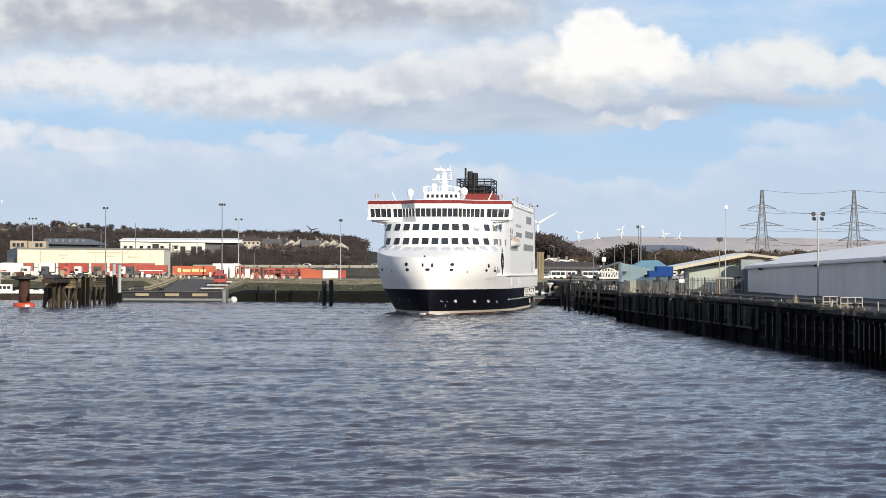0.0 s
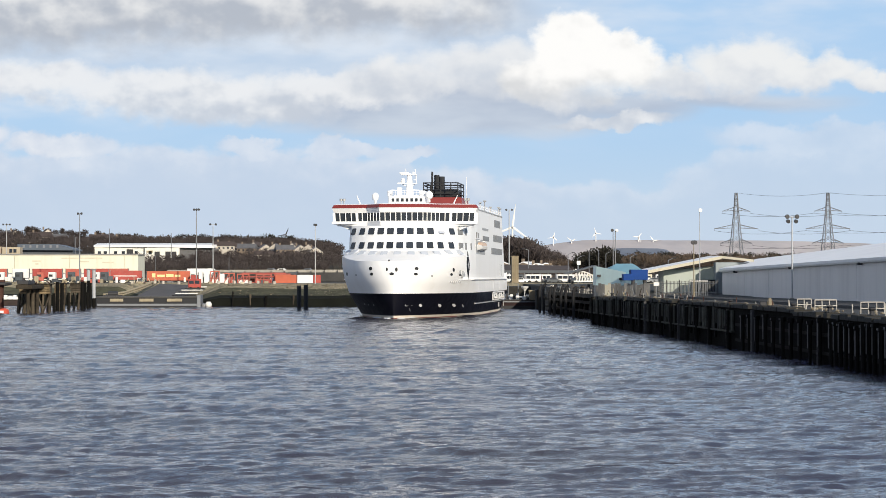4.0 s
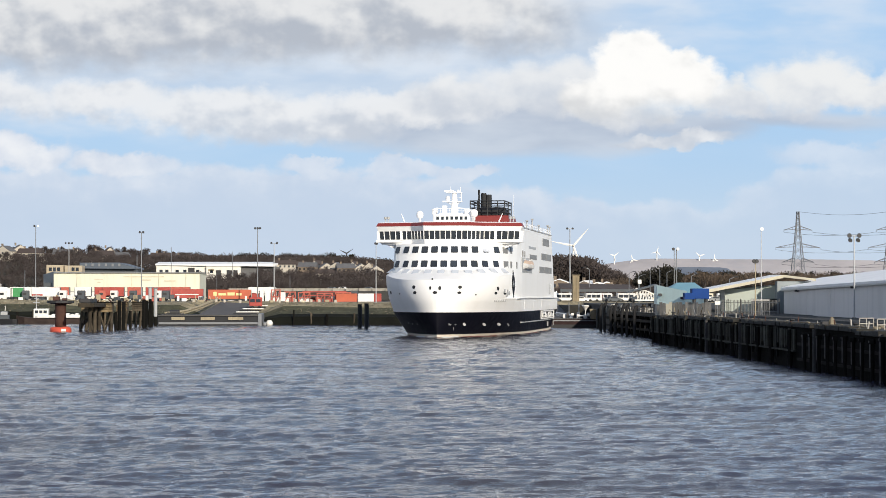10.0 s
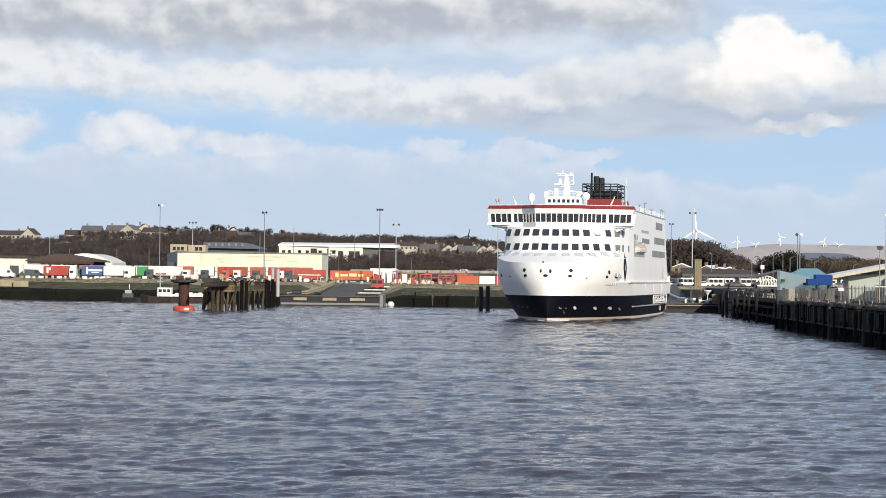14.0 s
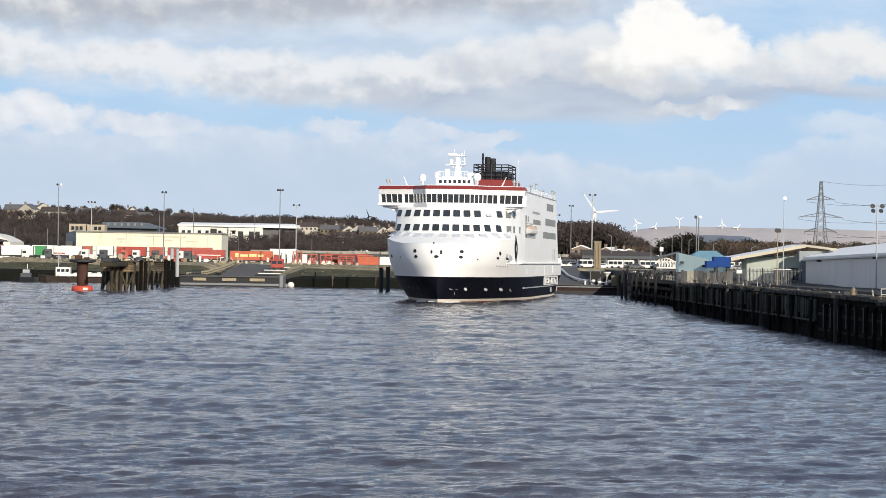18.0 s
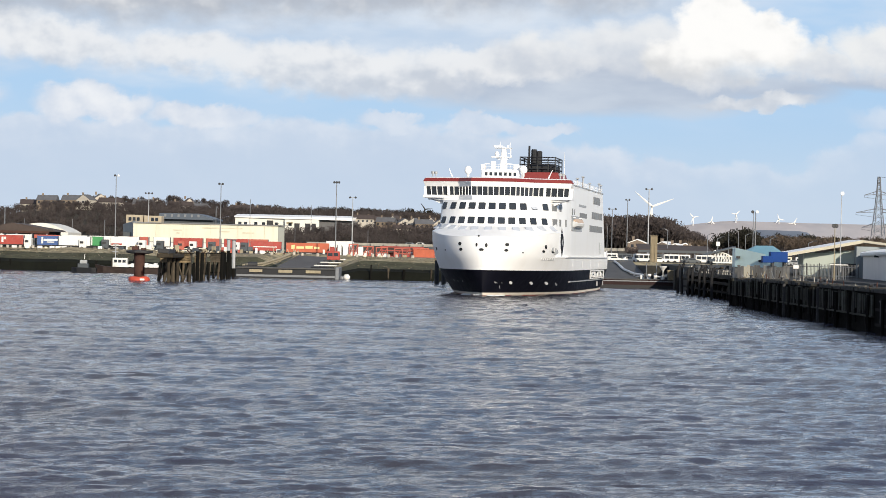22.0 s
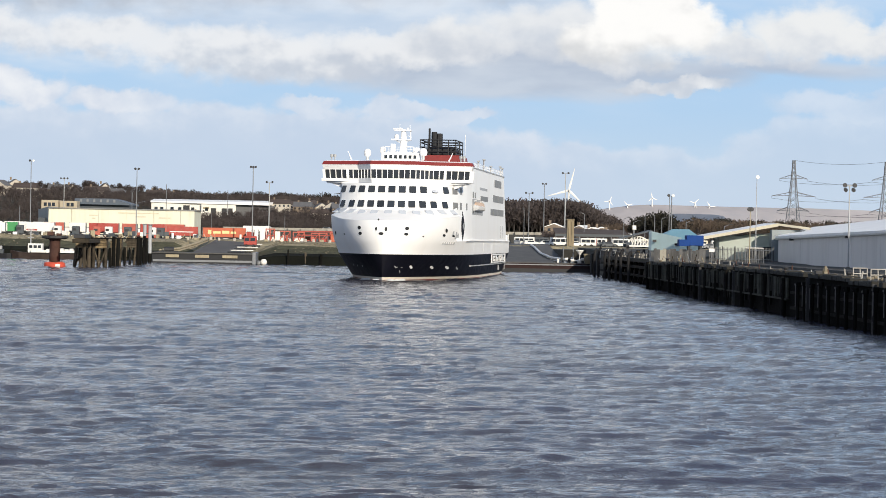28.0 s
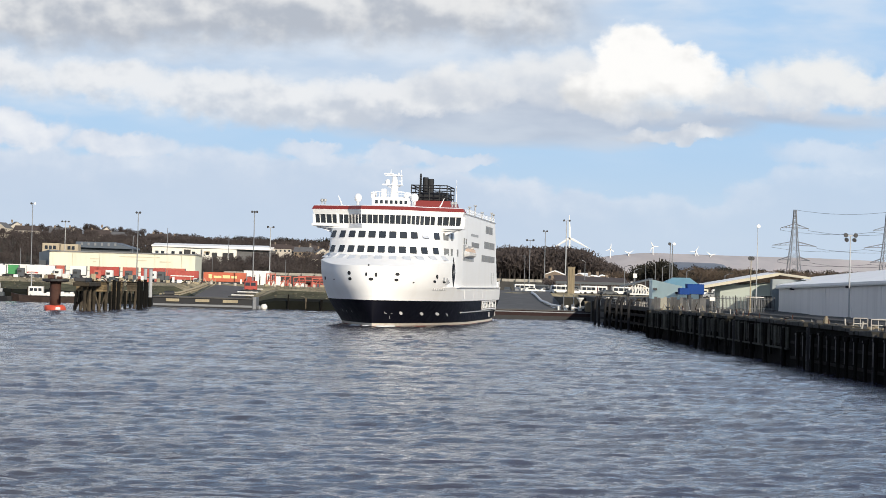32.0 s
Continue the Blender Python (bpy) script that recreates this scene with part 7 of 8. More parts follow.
def left_masts():
    light_mast((-109.55, 760, 29.5), 6.8, (-0.4, 0.7), "tall slim light mast on the far quay", r=0.26, bright=True)
    light_mast((-117.59, 900, 27.19), 9.0, (-1.2, 0.0, 1.2), "light mast with a broad head by the cream shed", PALE_MAST, 0.26)
    light_mast((-73.1, 722, 26.62), 6.2, (-0.5, 0.5), "tall dark light mast beside the link-span", r=0.26)
    light_mast((-39.05, 722, 27.81), 6.2, (-0.7, 0.0, 0.7), "tall dark light mast behind the trailers", r=0.28)
    light_mast((-37.42, 790, 24.92), 6.4, (-0.9, 0.9), "light mast with a twin head behind the trailers", PALE_MAST, 0.28)
    light_mast((-4.05, 690, 22.67), 5.6, (-0.2, 0.2), "pale light mast beside the black piles", PALE_MAST, 0.22)
    for p, z0, r in (((-98.11, 1100, 29.67), 17.0, 0.35), ((-71.93, 1120, 28.02), 17.0, 0.3), ((-170.44, 900, 20.89), 10.0, 0.45), ((-153.62, 950, 17.67), 10.0, 0.3), ((-141.05, 950, 17.69), 10.0, 0.3), ((-92.76, 900, 22.64), 9.0, 0.35), ((-67.13, 950, 16.46), 9.0, 0.15), ((-36.8, 900, 15.23), 8.5, 0.2), ((-172.16, 950, 17.65), 10.0, 0.2)):
        t = thing("flag_pole", "plain pale pole among the sheds", "pole", p[0], p[1], z0, group="poles behind the quay")
        part("pole", Mesh().rod((0, 0, 0), (0, 0, p[2] - z0), r * 0.55, 6, r * 0.4), STEEL, t)


left_masts()
# ---------------------------------------------------------------- sheds and houses behind


def cladding(t, x0, x1, y, z0, z1, step, mat):
    n = int((x1 - x0) / step)
    for k in range(n):
        x = x0 + (x1 - x0) * k / n
        part("cladding_panel", Mesh().box(x + 0.02, y - 0.03, z0, x + (x1 - x0) / n - 0.02, y, z1), mat, t)


def sheds():
    s = thing("cream_shed", "long cream-clad harbour shed with a grey gable", "shed")
    x0, x1, zt = -116.3, -66.0, 15.75
    part("wall", Mesh().box(x0, 850.1, 6.0, x1, 880, zt), YELLOW, s)
    cladding(s, x0, x1, 850.1, 6.0, zt - 0.15, 4.2, YELLOW)
    part("roof", Mesh().rings([[(x0 - 0.3, 849.6, zt), (x1 + 0.3, 849.6, zt), (x1 + 0.3, 881, zt), (x0 - 0.3, 881, zt)], [(x0 - 0.3, 849.6, zt + 0.12), (x1 + 0.3, 849.6, zt + 0.12), (x1 + 0.3, 866, zt + 0.5), (x0 - 0.3, 866, zt + 0.5)]]), CONCRETE, s)
    part("gable", Mesh().prism([(x0 - 5.2, 862), (x0 - 0.05, 851), (x0 - 0.05, 880), (x0 - 5.2, 885)], 6.0, [15.4, 16.4, 16.4, 15.4]), GABLE, s, "blue-grey gable end")
    part("gable_door", Mesh().box(x0 - 4.0, 853.5, 9.5, x0 - 1.0, 854, 12.5), DARK_CLAD, s)
    for k in range(5):
        part("rust_stain_pipe", Mesh().rod((x0 + 8 + k * 9.4, 849.9, 8), (x0 + 8 + k * 9.4, 849.9, zt - 0.2), 0.06, 5), FADED, s)
    for a, b, z in ((14, 17, 13.4), (15, 16.2, 12.4), (30, 33.5, 13.2), (38, 42, 12.9), (24, 38, 14.4)):
        part("faded_sign_bar", Mesh().box(x0 + a, 849.97, z, x0 + b, 850.02, z + 0.4), FADED, s, "faded bar standing for lettering")
    # tan blocks and the dark shed behind
    t = thing("tan_office", "low tan block with square dark windows", "building")
    part("wall", Mesh().box(-125.8, 900, 10, -119.6, 908, 19.2, 0.05).box(-119.2, 900, 10, -112.8, 908, 19.0, 0.05), TAN_WALL, t)
    for x in (-124.9, -123.4, -121.9, -116.6, -115.1):
        part("window", Mesh().box(x, 899.85, 17.0, x + 1.1, 900, 18.3), GLASS, t)
    d = thing("dark_shed", "dark shed with a blue-grey roof", "shed")
    part("wall", Mesh().box(-120.5, 960, 11, -99.8, 990, 18.6), DARK_CLAD, d)
    part("roof", Mesh().slab([(-121, 18.6), (-99.4, 18.4), (-99.4, 19.0), (-106, 20.9), (-121, 20.8)][::-1], 958, 992), BLUE_ROOF, d)
    for k in range(6):
        part("roof_light", Mesh().box(-119 + k * 2.6, 957.8, 19.4, -118.2 + k * 2.6, 958.05, 20.5), STEEL, d)
    # long white warehouse on the rise
    w = thing("white_warehouse", "long white warehouse with small dark windows", "warehouse")
    part("wall", Mesh().box(-109.5, 1150, 14, -86, 1185, 22.2), WHITE_CLAD, w)
    part("wall", Mesh().box(-86, 1148, 14, -70, 1185, 21.6), WHITE_CLAD, w)
    part("roof", Mesh().rings([[(-110, 1149.4, 22.2), (-54, 1147, 21.6), (-50, 1186, 21.6), (-110, 1186, 22.2)], [(-110, 1149.4, 22.7), (-54, 1147, 22.9), (-50, 1168, 24.0), (-110, 1168, 24.0)]]), WHITE_ROOF, w)
    # the warehouse shades off here: the shade is put into a darker grey
    part("end_bay", Mesh().box(-70, 1150, 14, -52, 1185, 21.4), TILE_GREY, w, "end bay with its shade put into a darker grey")
    for x in (-108, -105.3, -100.5, -96.9, -90.9, -84.3):
        part("window", Mesh().box(x, 1147.8 if x > -86 else 1149.8, 18.6, x + 1.5, 1150.2, 20.1), GLASS, w)
    for x, wd in ((-94.6, 3.0), (-81.5, 2.4), (-76.5, 2.4), (-73.4, 2.0)):
        part("loading_door", Mesh().box(x, 1147.8 if x > -86 else 1149.8, 15, x + wd, 1150.2, 19.9 if x > -86 else 21.0), DARK_STEEL, w)
    part("sign_bar", Mesh().box(-85.2, 1147.8, 19.4, -82.4, 1148.1, 20.4), CONC_TAN, w, "faded bar standing for a sign")
    # sheds at the far end of the quay
    a = thing("white_hall", "white flat-roofed hall at the end of the quay", "hall")
    part("wall", Mesh().box(-192, 822, 5, -163, 850, 13.2, 0.05), WHITE_CLAD, a)
    part("roof", Mesh().box(-193, 821, 13.2, -162.5, 851, 13.8), TILE_BROWN, a)
    part("doorway", Mesh().box(-169, 821.8, 6.0, -166, 822.1, 10.5), DARK_CLAD, a)
    b = thing("broad_roofed_shed", "open-sided shed with a broad low brown roof", "shed")
    part("roof", Mesh().slab([(-161, 11.9), (-136, 11.9), (-137, 12.5), (-150, 14.6), (-160, 12.6)][::-1], 806, 830), TILE_BROWN, b)
    part("fascia_board", Mesh().box(-160, 805.8, 11.2, -138, 806.1, 12.0), RUST, b)
    for x in (-159, -154, -149, -144, -139):
        part("column", Mesh().box(x, 806.5, 5.5, x + 0.5, 807, 11.8), WHITE_STEEL, b)
    part("back_wall", Mesh().box(-160, 829, 5.5, -138, 829.4, 12), DARK_CLAD, b)
    c = thing("barrel_roofed_shed", "white shed with a shallow curved roof", "shed")
    prof = [(-157.5 + 18.5 * k / 12, 10.5 + 4.6 * math.sin(math.pi * (0.12 + 0.8 * k / 12)) ** 0.8) for k in range(13)]
    part("body", Mesh().slab([(-157.5, 5)] + prof + [(-139, 5)], 850, 880), WHITE_CLAD, c)


sheds()


def house(w, d, h, r, wall, roof, label, wing=False):
    t = thing("house", label, "house", group="houses on the rise")
    part("wall", Mesh().box(0, 0, -3, w, d, h), wall, t)
    rf = Mesh()
    if wing:
        rf.rings([[(-0.3, -0.3, h), (w / 2, -0.3, h + r), (w + 0.3, -0.3, h)], [(-0.3, d + 0.3, h), (w / 2, d + 0.3, h + r), (w + 0.3, d + 0.3, h)]])
        part("gable", Mesh().add([(0, -0.05, h - 0.1), (w, -0.05, h - 0.1), (w / 2, -0.05, h + r - 0.35), (0, 0.1, h - 0.1), (w, 0.1, h - 0.1), (w / 2, 0.1, h + r - 0.35)], [(0, 1, 2), (5, 4, 3), (0, 2, 5, 3), (1, 4, 5, 2)]), wall, t)
        rf.v = [(x, y + (0.35 if y < 0 else 0), z) for x, y, z in rf.v]
    else:
        rf.rings([[(-0.3, -0.4, h), (-0.3, d / 2, h + r), (-0.3, d + 0.4, h)], [(w + 0.3, -0.4, h), (w + 0.3, d / 2, h + r), (w + 0.3, d + 0.4, h)]])
    part("roof", rf, roof, t)
    part("chimney", Mesh().box(w * 0.2, d / 2 - 0.4, h + r - 0.6, w * 0.2 + 0.9, d / 2 + 0.4, h + r + 1.1), BRICK, t)
    n = max(2, int(w / 2.6))
    for k in range(n):
        x = w * (k + 0.5) / n
        part("window", Mesh().box(x - 0.55, -0.08, h - 1.7, x + 0.55, 0.05, h - 0.5), GLASS, t)
    return t


def houses():
    a = house(9, 7, 4.6, 3.2, RENDER_W, TILE_GREY, "white gabled house on the hillside", True)
    b = house(13, 8, 4.2, 2.8, RENDER_W, TILE_BROWN, "white house with a brown tiled roof")
    c = house(11, 8, 4.4, 3.0, BRICK, TILE_GREY, "brown brick house with a slate roof")
    d = house(8, 8, 4.4, 3.6, RENDER_W, TILE_BROWN, "narrow white gabled house among trees", True)
    kinds = [a, b, c, d]
    first = set()
    spots = []
    # along the skyline to one side: bearing of the near corner, height of the eaves, kind, turn
    for k, (x, y, ty, rz) in enumerate(((-22, 487, 1, 4), (18, 487, 1, -6), (36, 486, 3, -14), (-45, 488, 2, 0), (113, 485, 1, 3), (142, 478, 2, -4), (186, 477, 2, -5), (212, 477, 0, -22), (152, 485, 1, 2), (186, 485, 1, -3),
                                        (242, 475, 0, 20), (250, 479, 1, -8), (238, 483, 1, 4), (312, 482, 2, 0), (343, 483, 3, 12), (375, 483, 1, -5), (400, 480, 3, 15), (382, 486, 1, 6), (408, 487, 2, 0), (482, 487, 1, -12), (500, 489, 2, 8), (522, 490, 1, 0), (602, 497, 3, 10), (322, 489, 2, -6), (280, 487, 1, 5))):
        spots.append((x, y, 1385 - 7 * (k % 4), ty, rz))
    # the white gables in the wood
    for k, (x, y, ty, rz) in enumerate(((761, 506, 3, -24), (781, 510, 0, 14), (796, 509, 0, -12), (812, 510, 2, 10), (828, 508, 3, -16), (842, 511, 0, 10), (856, 510, 3, -10), (868, 515, 0, 8), (818, 520, 1, 0), (722, 505, 1, 12), (742, 508, 2, -10), (774, 519, 1, 6), (796, 520, 2, 0), (846, 521, 1, -5), (838, 526, 1, 8), (700, 503, 1, 0))):
        spots.append((x, y, 1180 - 9 * (k % 4), ty, rz))
    for x, y, dd, ty, rz in spots:
        # the near corner from its bearing, the foot of the wall from the height of the eaves
        X = dd * (-0.18629 + 0.0002313 * (x - 100))
        Z = 8.19 - (y - 557.7) * dd / 4341.0
        src = kinds[ty]
        k = 0.78 if dd < 1250 else 1.0
        m = pose(X, dd, Z - 4.4 * k - (0.0 if dd < 1250 else 1.3), 0, 0, rz) @ Matrix.Scale(k, 4)
        if ty not in first:
            first.add(ty)
            src.matrix_basis = m
        else:
            copy_thing(src, m)
    # low houses with bright roofs behind the berth
    e = house(7.5, 6, 2.2, 1.6, BRICK, WHITE_ROOF, "low brown house with a bright roof behind the berth", True)
    for k, (x, y, dd) in enumerate(((992, 455, 930), (1013, 458, 925), (1031, 457, 935), (1052, 463, 920), (975, 463, 915), (946, 452, 960), (1066, 466, 900), (1085, 468, 910))):
        X = dd * (0.0736 + 0.0002313 * (x - 970))
        Z = 8.19 - (y - 482.0) * dd / 4341.0
        m = pose(X - 3, dd, Z - 3.9, 0, 0, -35 + (17 * k) % 60)
        if k == 0:
            e.matrix_basis = m
        else:
            copy_thing(e, m)


houses()


def road():
    r = thing("embankment_road", "raised road with a grey parapet behind the yard", "road", kind="structure")
    part("deck", Mesh().prism([(-62, 940), (60, 905), (60, 915), (-62, 950)], 6.0, 9.8), ASPHALT, r)
    for k in range(24):
        x = -62 + k * 5.0
        y = 940 - (x + 62) * 35 / 122
        part("parapet_panel", Mesh().box(x + 0.1, y - 0.2, 9.8, x + 4.9, y + 0.1, 10.8), CONCRETE, r)
    for k, x in enumerate((-24, -20, -10, 6, 22, -47)):
        y = 944 - (x + 62) * 35 / 122
        c = thing("road_car", "pale car on the raised road", "car", x, y, 9.85, -16, group="cars on the raised road")
        part("body", Mesh().slab([(0, 0.3), (4.2, 0.3), (4.2, 0.9), (3.3, 1.05), (2.7, 1.5), (1.0, 1.5), (0.3, 0.95), (0, 0.9)][::-1], -0.85, 0.85), WHITE_TRAILER if k % 2 else STEEL, c)
        part("glass", Mesh().box(1.0, -0.88, 1.0, 2.8, 0.88, 1.4), GLASS, c)
        part("wheel", Mesh().rod((0.8, -0.9, 0.32), (0.8, 0.9, 0.32), 0.32, 8), TYRE, c)
        part("wheel", Mesh().rod((3.3, -0.9, 0.32), (3.3, 0.9, 0.32), 0.32, 8), TYRE, c)


road()


def berth_vehicles():
    """Coaches, vans and cars drawn up behind the berth."""
    rng = random.Random(21)
    for k in range(36):
        x = 36 + k * 2.0 + rng.uniform(-0.4, 0.4)
        y = 700 + rng.uniform(-6, 34)
        c = thing("parked_car", rng.choice(("white car parked behind the berth", "silver car parked behind the berth", "dark car parked behind the berth")), "car", x, y, 6.3, rng.choice((0, 90, 80, 10)), group="cars behind the berth")
        m = WHITE_TRAILER if "white" in c["label"] else STEEL if "silver" in c["label"] else DARK_CLAD
        part("body", Mesh().slab([(0, 0.3), (4.2, 0.3), (4.2, 0.95), (3.3, 1.1), (2.7, 1.55), (1.0, 1.55), (0.3, 1.0), (0, 0.95)][::-1], -0.85, 0.85), m, c)
        part("glass", Mesh().box(0.95, -0.88, 1.05, 2.8, 0.88, 1.45), GLASS, c)
        for a in (0.8, 3.3):
            part("wheel", Mesh().rod((a, -0.9, 0.32), (a, 0.9, 0.32), 0.32, 8), TYRE, c)
    for x, y, l, m, lab in ((60.0, 735, 6.5, WHITE_TRAILER, "white minibus behind the berth"), (69.0, 738, 8, WHITE_TRAILER, "white coach behind the berth"), (80, 742, 7, WHITE_TRAILER, "white minibus behind the berth"), (90, 740, 7.5, CREAM, "cream coach behind the berth"), (47.5, 705, 6.0, WHITE_TRAILER, "white lorry behind the berth"), (56.0, 702, 4.5, WHITE_TRAILER, "white lorry behind the berth"), (38.0, 722, 6.0, WHITE_TRAILER, "white lorry behind the berth"), (66.0, 712, 5.0, WHITE_TRAILER, "white minibus behind the berth"), (74.0, 705, 4.5, CREAM, "cream minibus behind the berth"), (84.0, 716, 6.0, WHITE_TRAILER, "white minibus behind the berth"), (51.5, 722, 5.5, DARK_CLAD, "dark minibus behind the berth"), (98.0, 735, 8.0, WHITE_TRAILER, "white coach behind the berth"), (43.0, 748, 7.0, DARK_CLAD, "dark coach behind the berth"), (77.5, 752, 9.0, WHITE_TRAILER, "white coach behind the berth")):
        t = thing("coach", lab, "coach", x, y, 6.2, group="coaches and lorries behind the berth")
        part("body", Mesh().box(0, -1.1, 0.45, l, 1.1, 2.6, 0.15), m, t)
        n = int(l / 1.3)
        for k in range(n):
            part("window", Mesh().box(0.3 + k * (l - 0.6) / n, -1.15, 1.35, 0.2 + (k + 0.95) * (l - 0.6) / n, -1.08, 2.2), GLASS, t)
        part("end_panel", Mesh().box(l, -1.05, 0.6, l + 0.08, 1.05, 2.5), RED if y < 710 else DARK_CLAD, t)
        for a in (1.2, l - 1.4):
            part("wheel", Mesh().rod((a, -1.15, 0.45), (a, 1.15, 0.45), 0.45, 10), TYRE, t)
    h = solid("hedge_bank", Mesh().rings([[(45, 800, 5), (45, 806, 7.6), (45, 815, 8.0), (45, 825, 5)], [(120, 790, 5), (120, 798, 7.8), (120, 806, 8.1), (120, 818, 5)]]), SCRUB, "dark bank with rough scrub behind the coaches", "bank", "structure")
    c = thing("waiting_canopy", "long low canopy with a dark brown roof over parked vehicles", "canopy")
    part("roof", Mesh().rings([[(52.5, 756, 10.0), (75.0, 756, 9.7), (75.0, 768, 11.3), (52.5, 768, 11.7)], [(52.5, 756, 10.3), (75.0, 756, 10.0), (75.0, 768, 11.6), (52.5, 768, 12.0)]]), TILE_BROWN, c)
    part("fascia", Mesh().box(52.4, 755.7, 9.3, 75.1, 756, 10.1), DARK_CLAD, c)
    for k in range(10):
        part("post", Mesh().box(52.6 + k * 2.45, 756.1, 5.5, 52.85 + k * 2.45, 756.4, 9.6), STEEL, c)
    s = thing("white_sign", "white square sign on a post", "sign", (64.61, 640, 11.58)[0], 640, 5.0)
    part("post", Mesh().rod((0.5, 0, 0), (0.5, 0, 7.0), 0.1, 5), STEEL, s)
    part("board", Mesh().box(0.0, -0.1, 6.2, 1.0, 0, 7.3, 0.03), WHITE_TRAILER, s)
    s = thing("fence_sign", "small white sign on a post by the palisade fence", "sign", 55.0, 415, 4.7)
    part("post", Mesh().rod((0.45, 0, 0), (0.45, 0, 2.4), 0.06, 5), STEEL, s)
    part("board", Mesh().box(0.0, -0.08, 1.9, 1.0, 0, 2.5, 0.02), WHITE_TRAILER, s)


berth_vehicles()


def pylon(p, tall):
    t = thing("pylon", "grey lattice electricity pylon with three pairs of arms", "pylon", p[0], p[1], p[2] - tall, 6, group="pylons on the moss")

    def w(z):
        k = z / tall
        return 4.2 * (1 - k) ** 1.25 + 0.75
    leg = Mesh()
    zs = [tall * (1 - (1 - k / 11) ** 1.15) for k in range(12)]
    for a, b in zip(zs, zs[1:]):
        for sx, sy in ((-1, -1), (1, -1), (1, 1), (-1, 1)):
            leg.rod((sx * w(a), sy * w(a), a), (sx * w(b), sy * w(b), b), 0.34, 4)
    part("leg_frame", leg, PYLON_STEEL, t)
    br = Mesh()
    for a, b in zip(zs, zs[1:]):
        for s in (-1, 1):
            br.rod((-w(a), s * w(a), a), (w(b), s * w(b), b), 0.16, 4)
            br.rod((w(a), s * w(a), a), (-w(b), s * w(b), b), 0.16, 4)
            br.rod((s * w(a), -w(a), a), (s * w(b), w(b), b), 0.16, 4)
    part("bracing", br, PYLON_STEEL, t)
    for z, l in ((0.75, 10.5), (0.505, 16.5), (0.30, 12.0)):
        z *= tall
        for s in (-1, 1):
            arm = Mesh()
            for y in (-1, 1):
                arm.rod((s * w(z), y * w(z), z), (s * l, 0, z - 0.6), 0.26, 4)
                arm.rod((s * w(z + 2.4), y * w(z + 2.4), z + 2.4), (s * l, 0, z - 0.6), 0.26, 4)
            for k in (0.3, 0.6):
                arm.rod((s * (w(z) + (l - w(z)) * k), 0, z - 0.3), (s * (w(z) + (l - w(z)) * k * 0.8), 0, z + 2.2 * (1 - k)), 0.12, 4)
            part("cross_arm", arm, PYLON_STEEL, t)
            part("insulator", Mesh().rod((s * l, 0, z - 0.6), (s * l, 0, z - 2.0), 0.11, 5), PYLON_STEEL, t)
    return t


def power_line():
    a, b = Vector((296.64, 1780, 69.33)), Vector((364.28, 1780, 69.47))
    pylon(a, 52)
    pylon(b, 52)
    c = b + Vector((95, 40, 2))
    pylon(c, 54)
    ln = Mesh()
    for z, l in ((52, 0), (52 * 0.75 - 2.0, 10.5), (52 * 0.505 - 2.0, 16.5), (52 * 0.30 - 2.0, 12.0)):
        for s in ((-1, 1) if l else (0,)):
            for p, q in ((a, b), (b, c)):
                prev = None
                for k in range(11):
                    t = k / 10
                    v = p.lerp(q, t) + Vector((s * l, 0, z - 52 - 10 * t * (1 - t)))
                    if prev:
                        ln.rod(prev, v, 0.11, 3, caps=False)
                    prev = v
    solid("power_lines", ln, DARK_STEEL, "sagging wires between the pylons", "power line", "stuff")


power_line()

ROTORS = []


def turbine(hub, ground_z, blade, label, phase, r=1.0, mat=WHITE_STEEL):
    t = thing("wind_turbine", label, "wind turbine", hub[0], hub[1], ground_z, group="wind turbines on the fells")
    h = hub[2] - ground_z
    part("tower", Mesh().rod((0, 0, 0), (0, 0, h), 1.9 * r, 10, 1.1 * r), mat, t)
    part("nacelle", Mesh().box(-1.4 * r, -2.5, h - 1.3 * r, 1.4 * r, 5.0, h + 1.4 * r, 0.3), mat, t)
    rot = part("rotor", Mesh().lathe([(0.9 * r, 0), (1.5 * r, 0.8), (1.1 * r, 2.0), (0.2, 2.8)], 10), mat, t, "white three-bladed rotor")
    for k in range(3):
        b = Mesh()
        secs = [(0.0, 0.9), (0.12, 1.5), (0.3, 1.35), (0.65, 0.85), (1.0, 0.25)]
        b.rings([[(-c * r, 0.35 * r, blade * s), (0, 0.0, blade * s), (c * r, 0.2 * r, blade * s), (0, 0.6 * r, blade * s)] for s, c in secs])
        part("blade", b, mat, rot, at=pose(0, 0, 0, 0, 0, 0) @ Matrix.Rotation(radians(120 * k), 4, "Y"))
    # the hub's nose faces the harbour
    nose = rot.data
    for v in nose.vertices:
        x, y, z = v.co
        v.co = (x, -z, y)
    ROTORS.append((rot, h, phase))
    return t


turbine((261.22, 3500, 79.1), 5.0, 33.0, "large white wind turbine behind the berth", 0.0)
for p, ph in (((428.6, 4690, 84.0), 10), ((463.7, 4690, 76.7), 60), ((510.3, 4690, 91.5), 95), ((592.4, 4690, 83.9), 30), ((621.3, 4690, 77.1), 75)):
    turbine(p, p[2] - 34, 11.0, "distant white wind turbine on the fell", ph, 0.7)
turbine((-42.83, 2400, 49.13), 20.0, 7.5, "small dark wind turbine on the skyline", 15, 0.42, DARK_STEEL)

# ---------------------------------------------------------------- trees


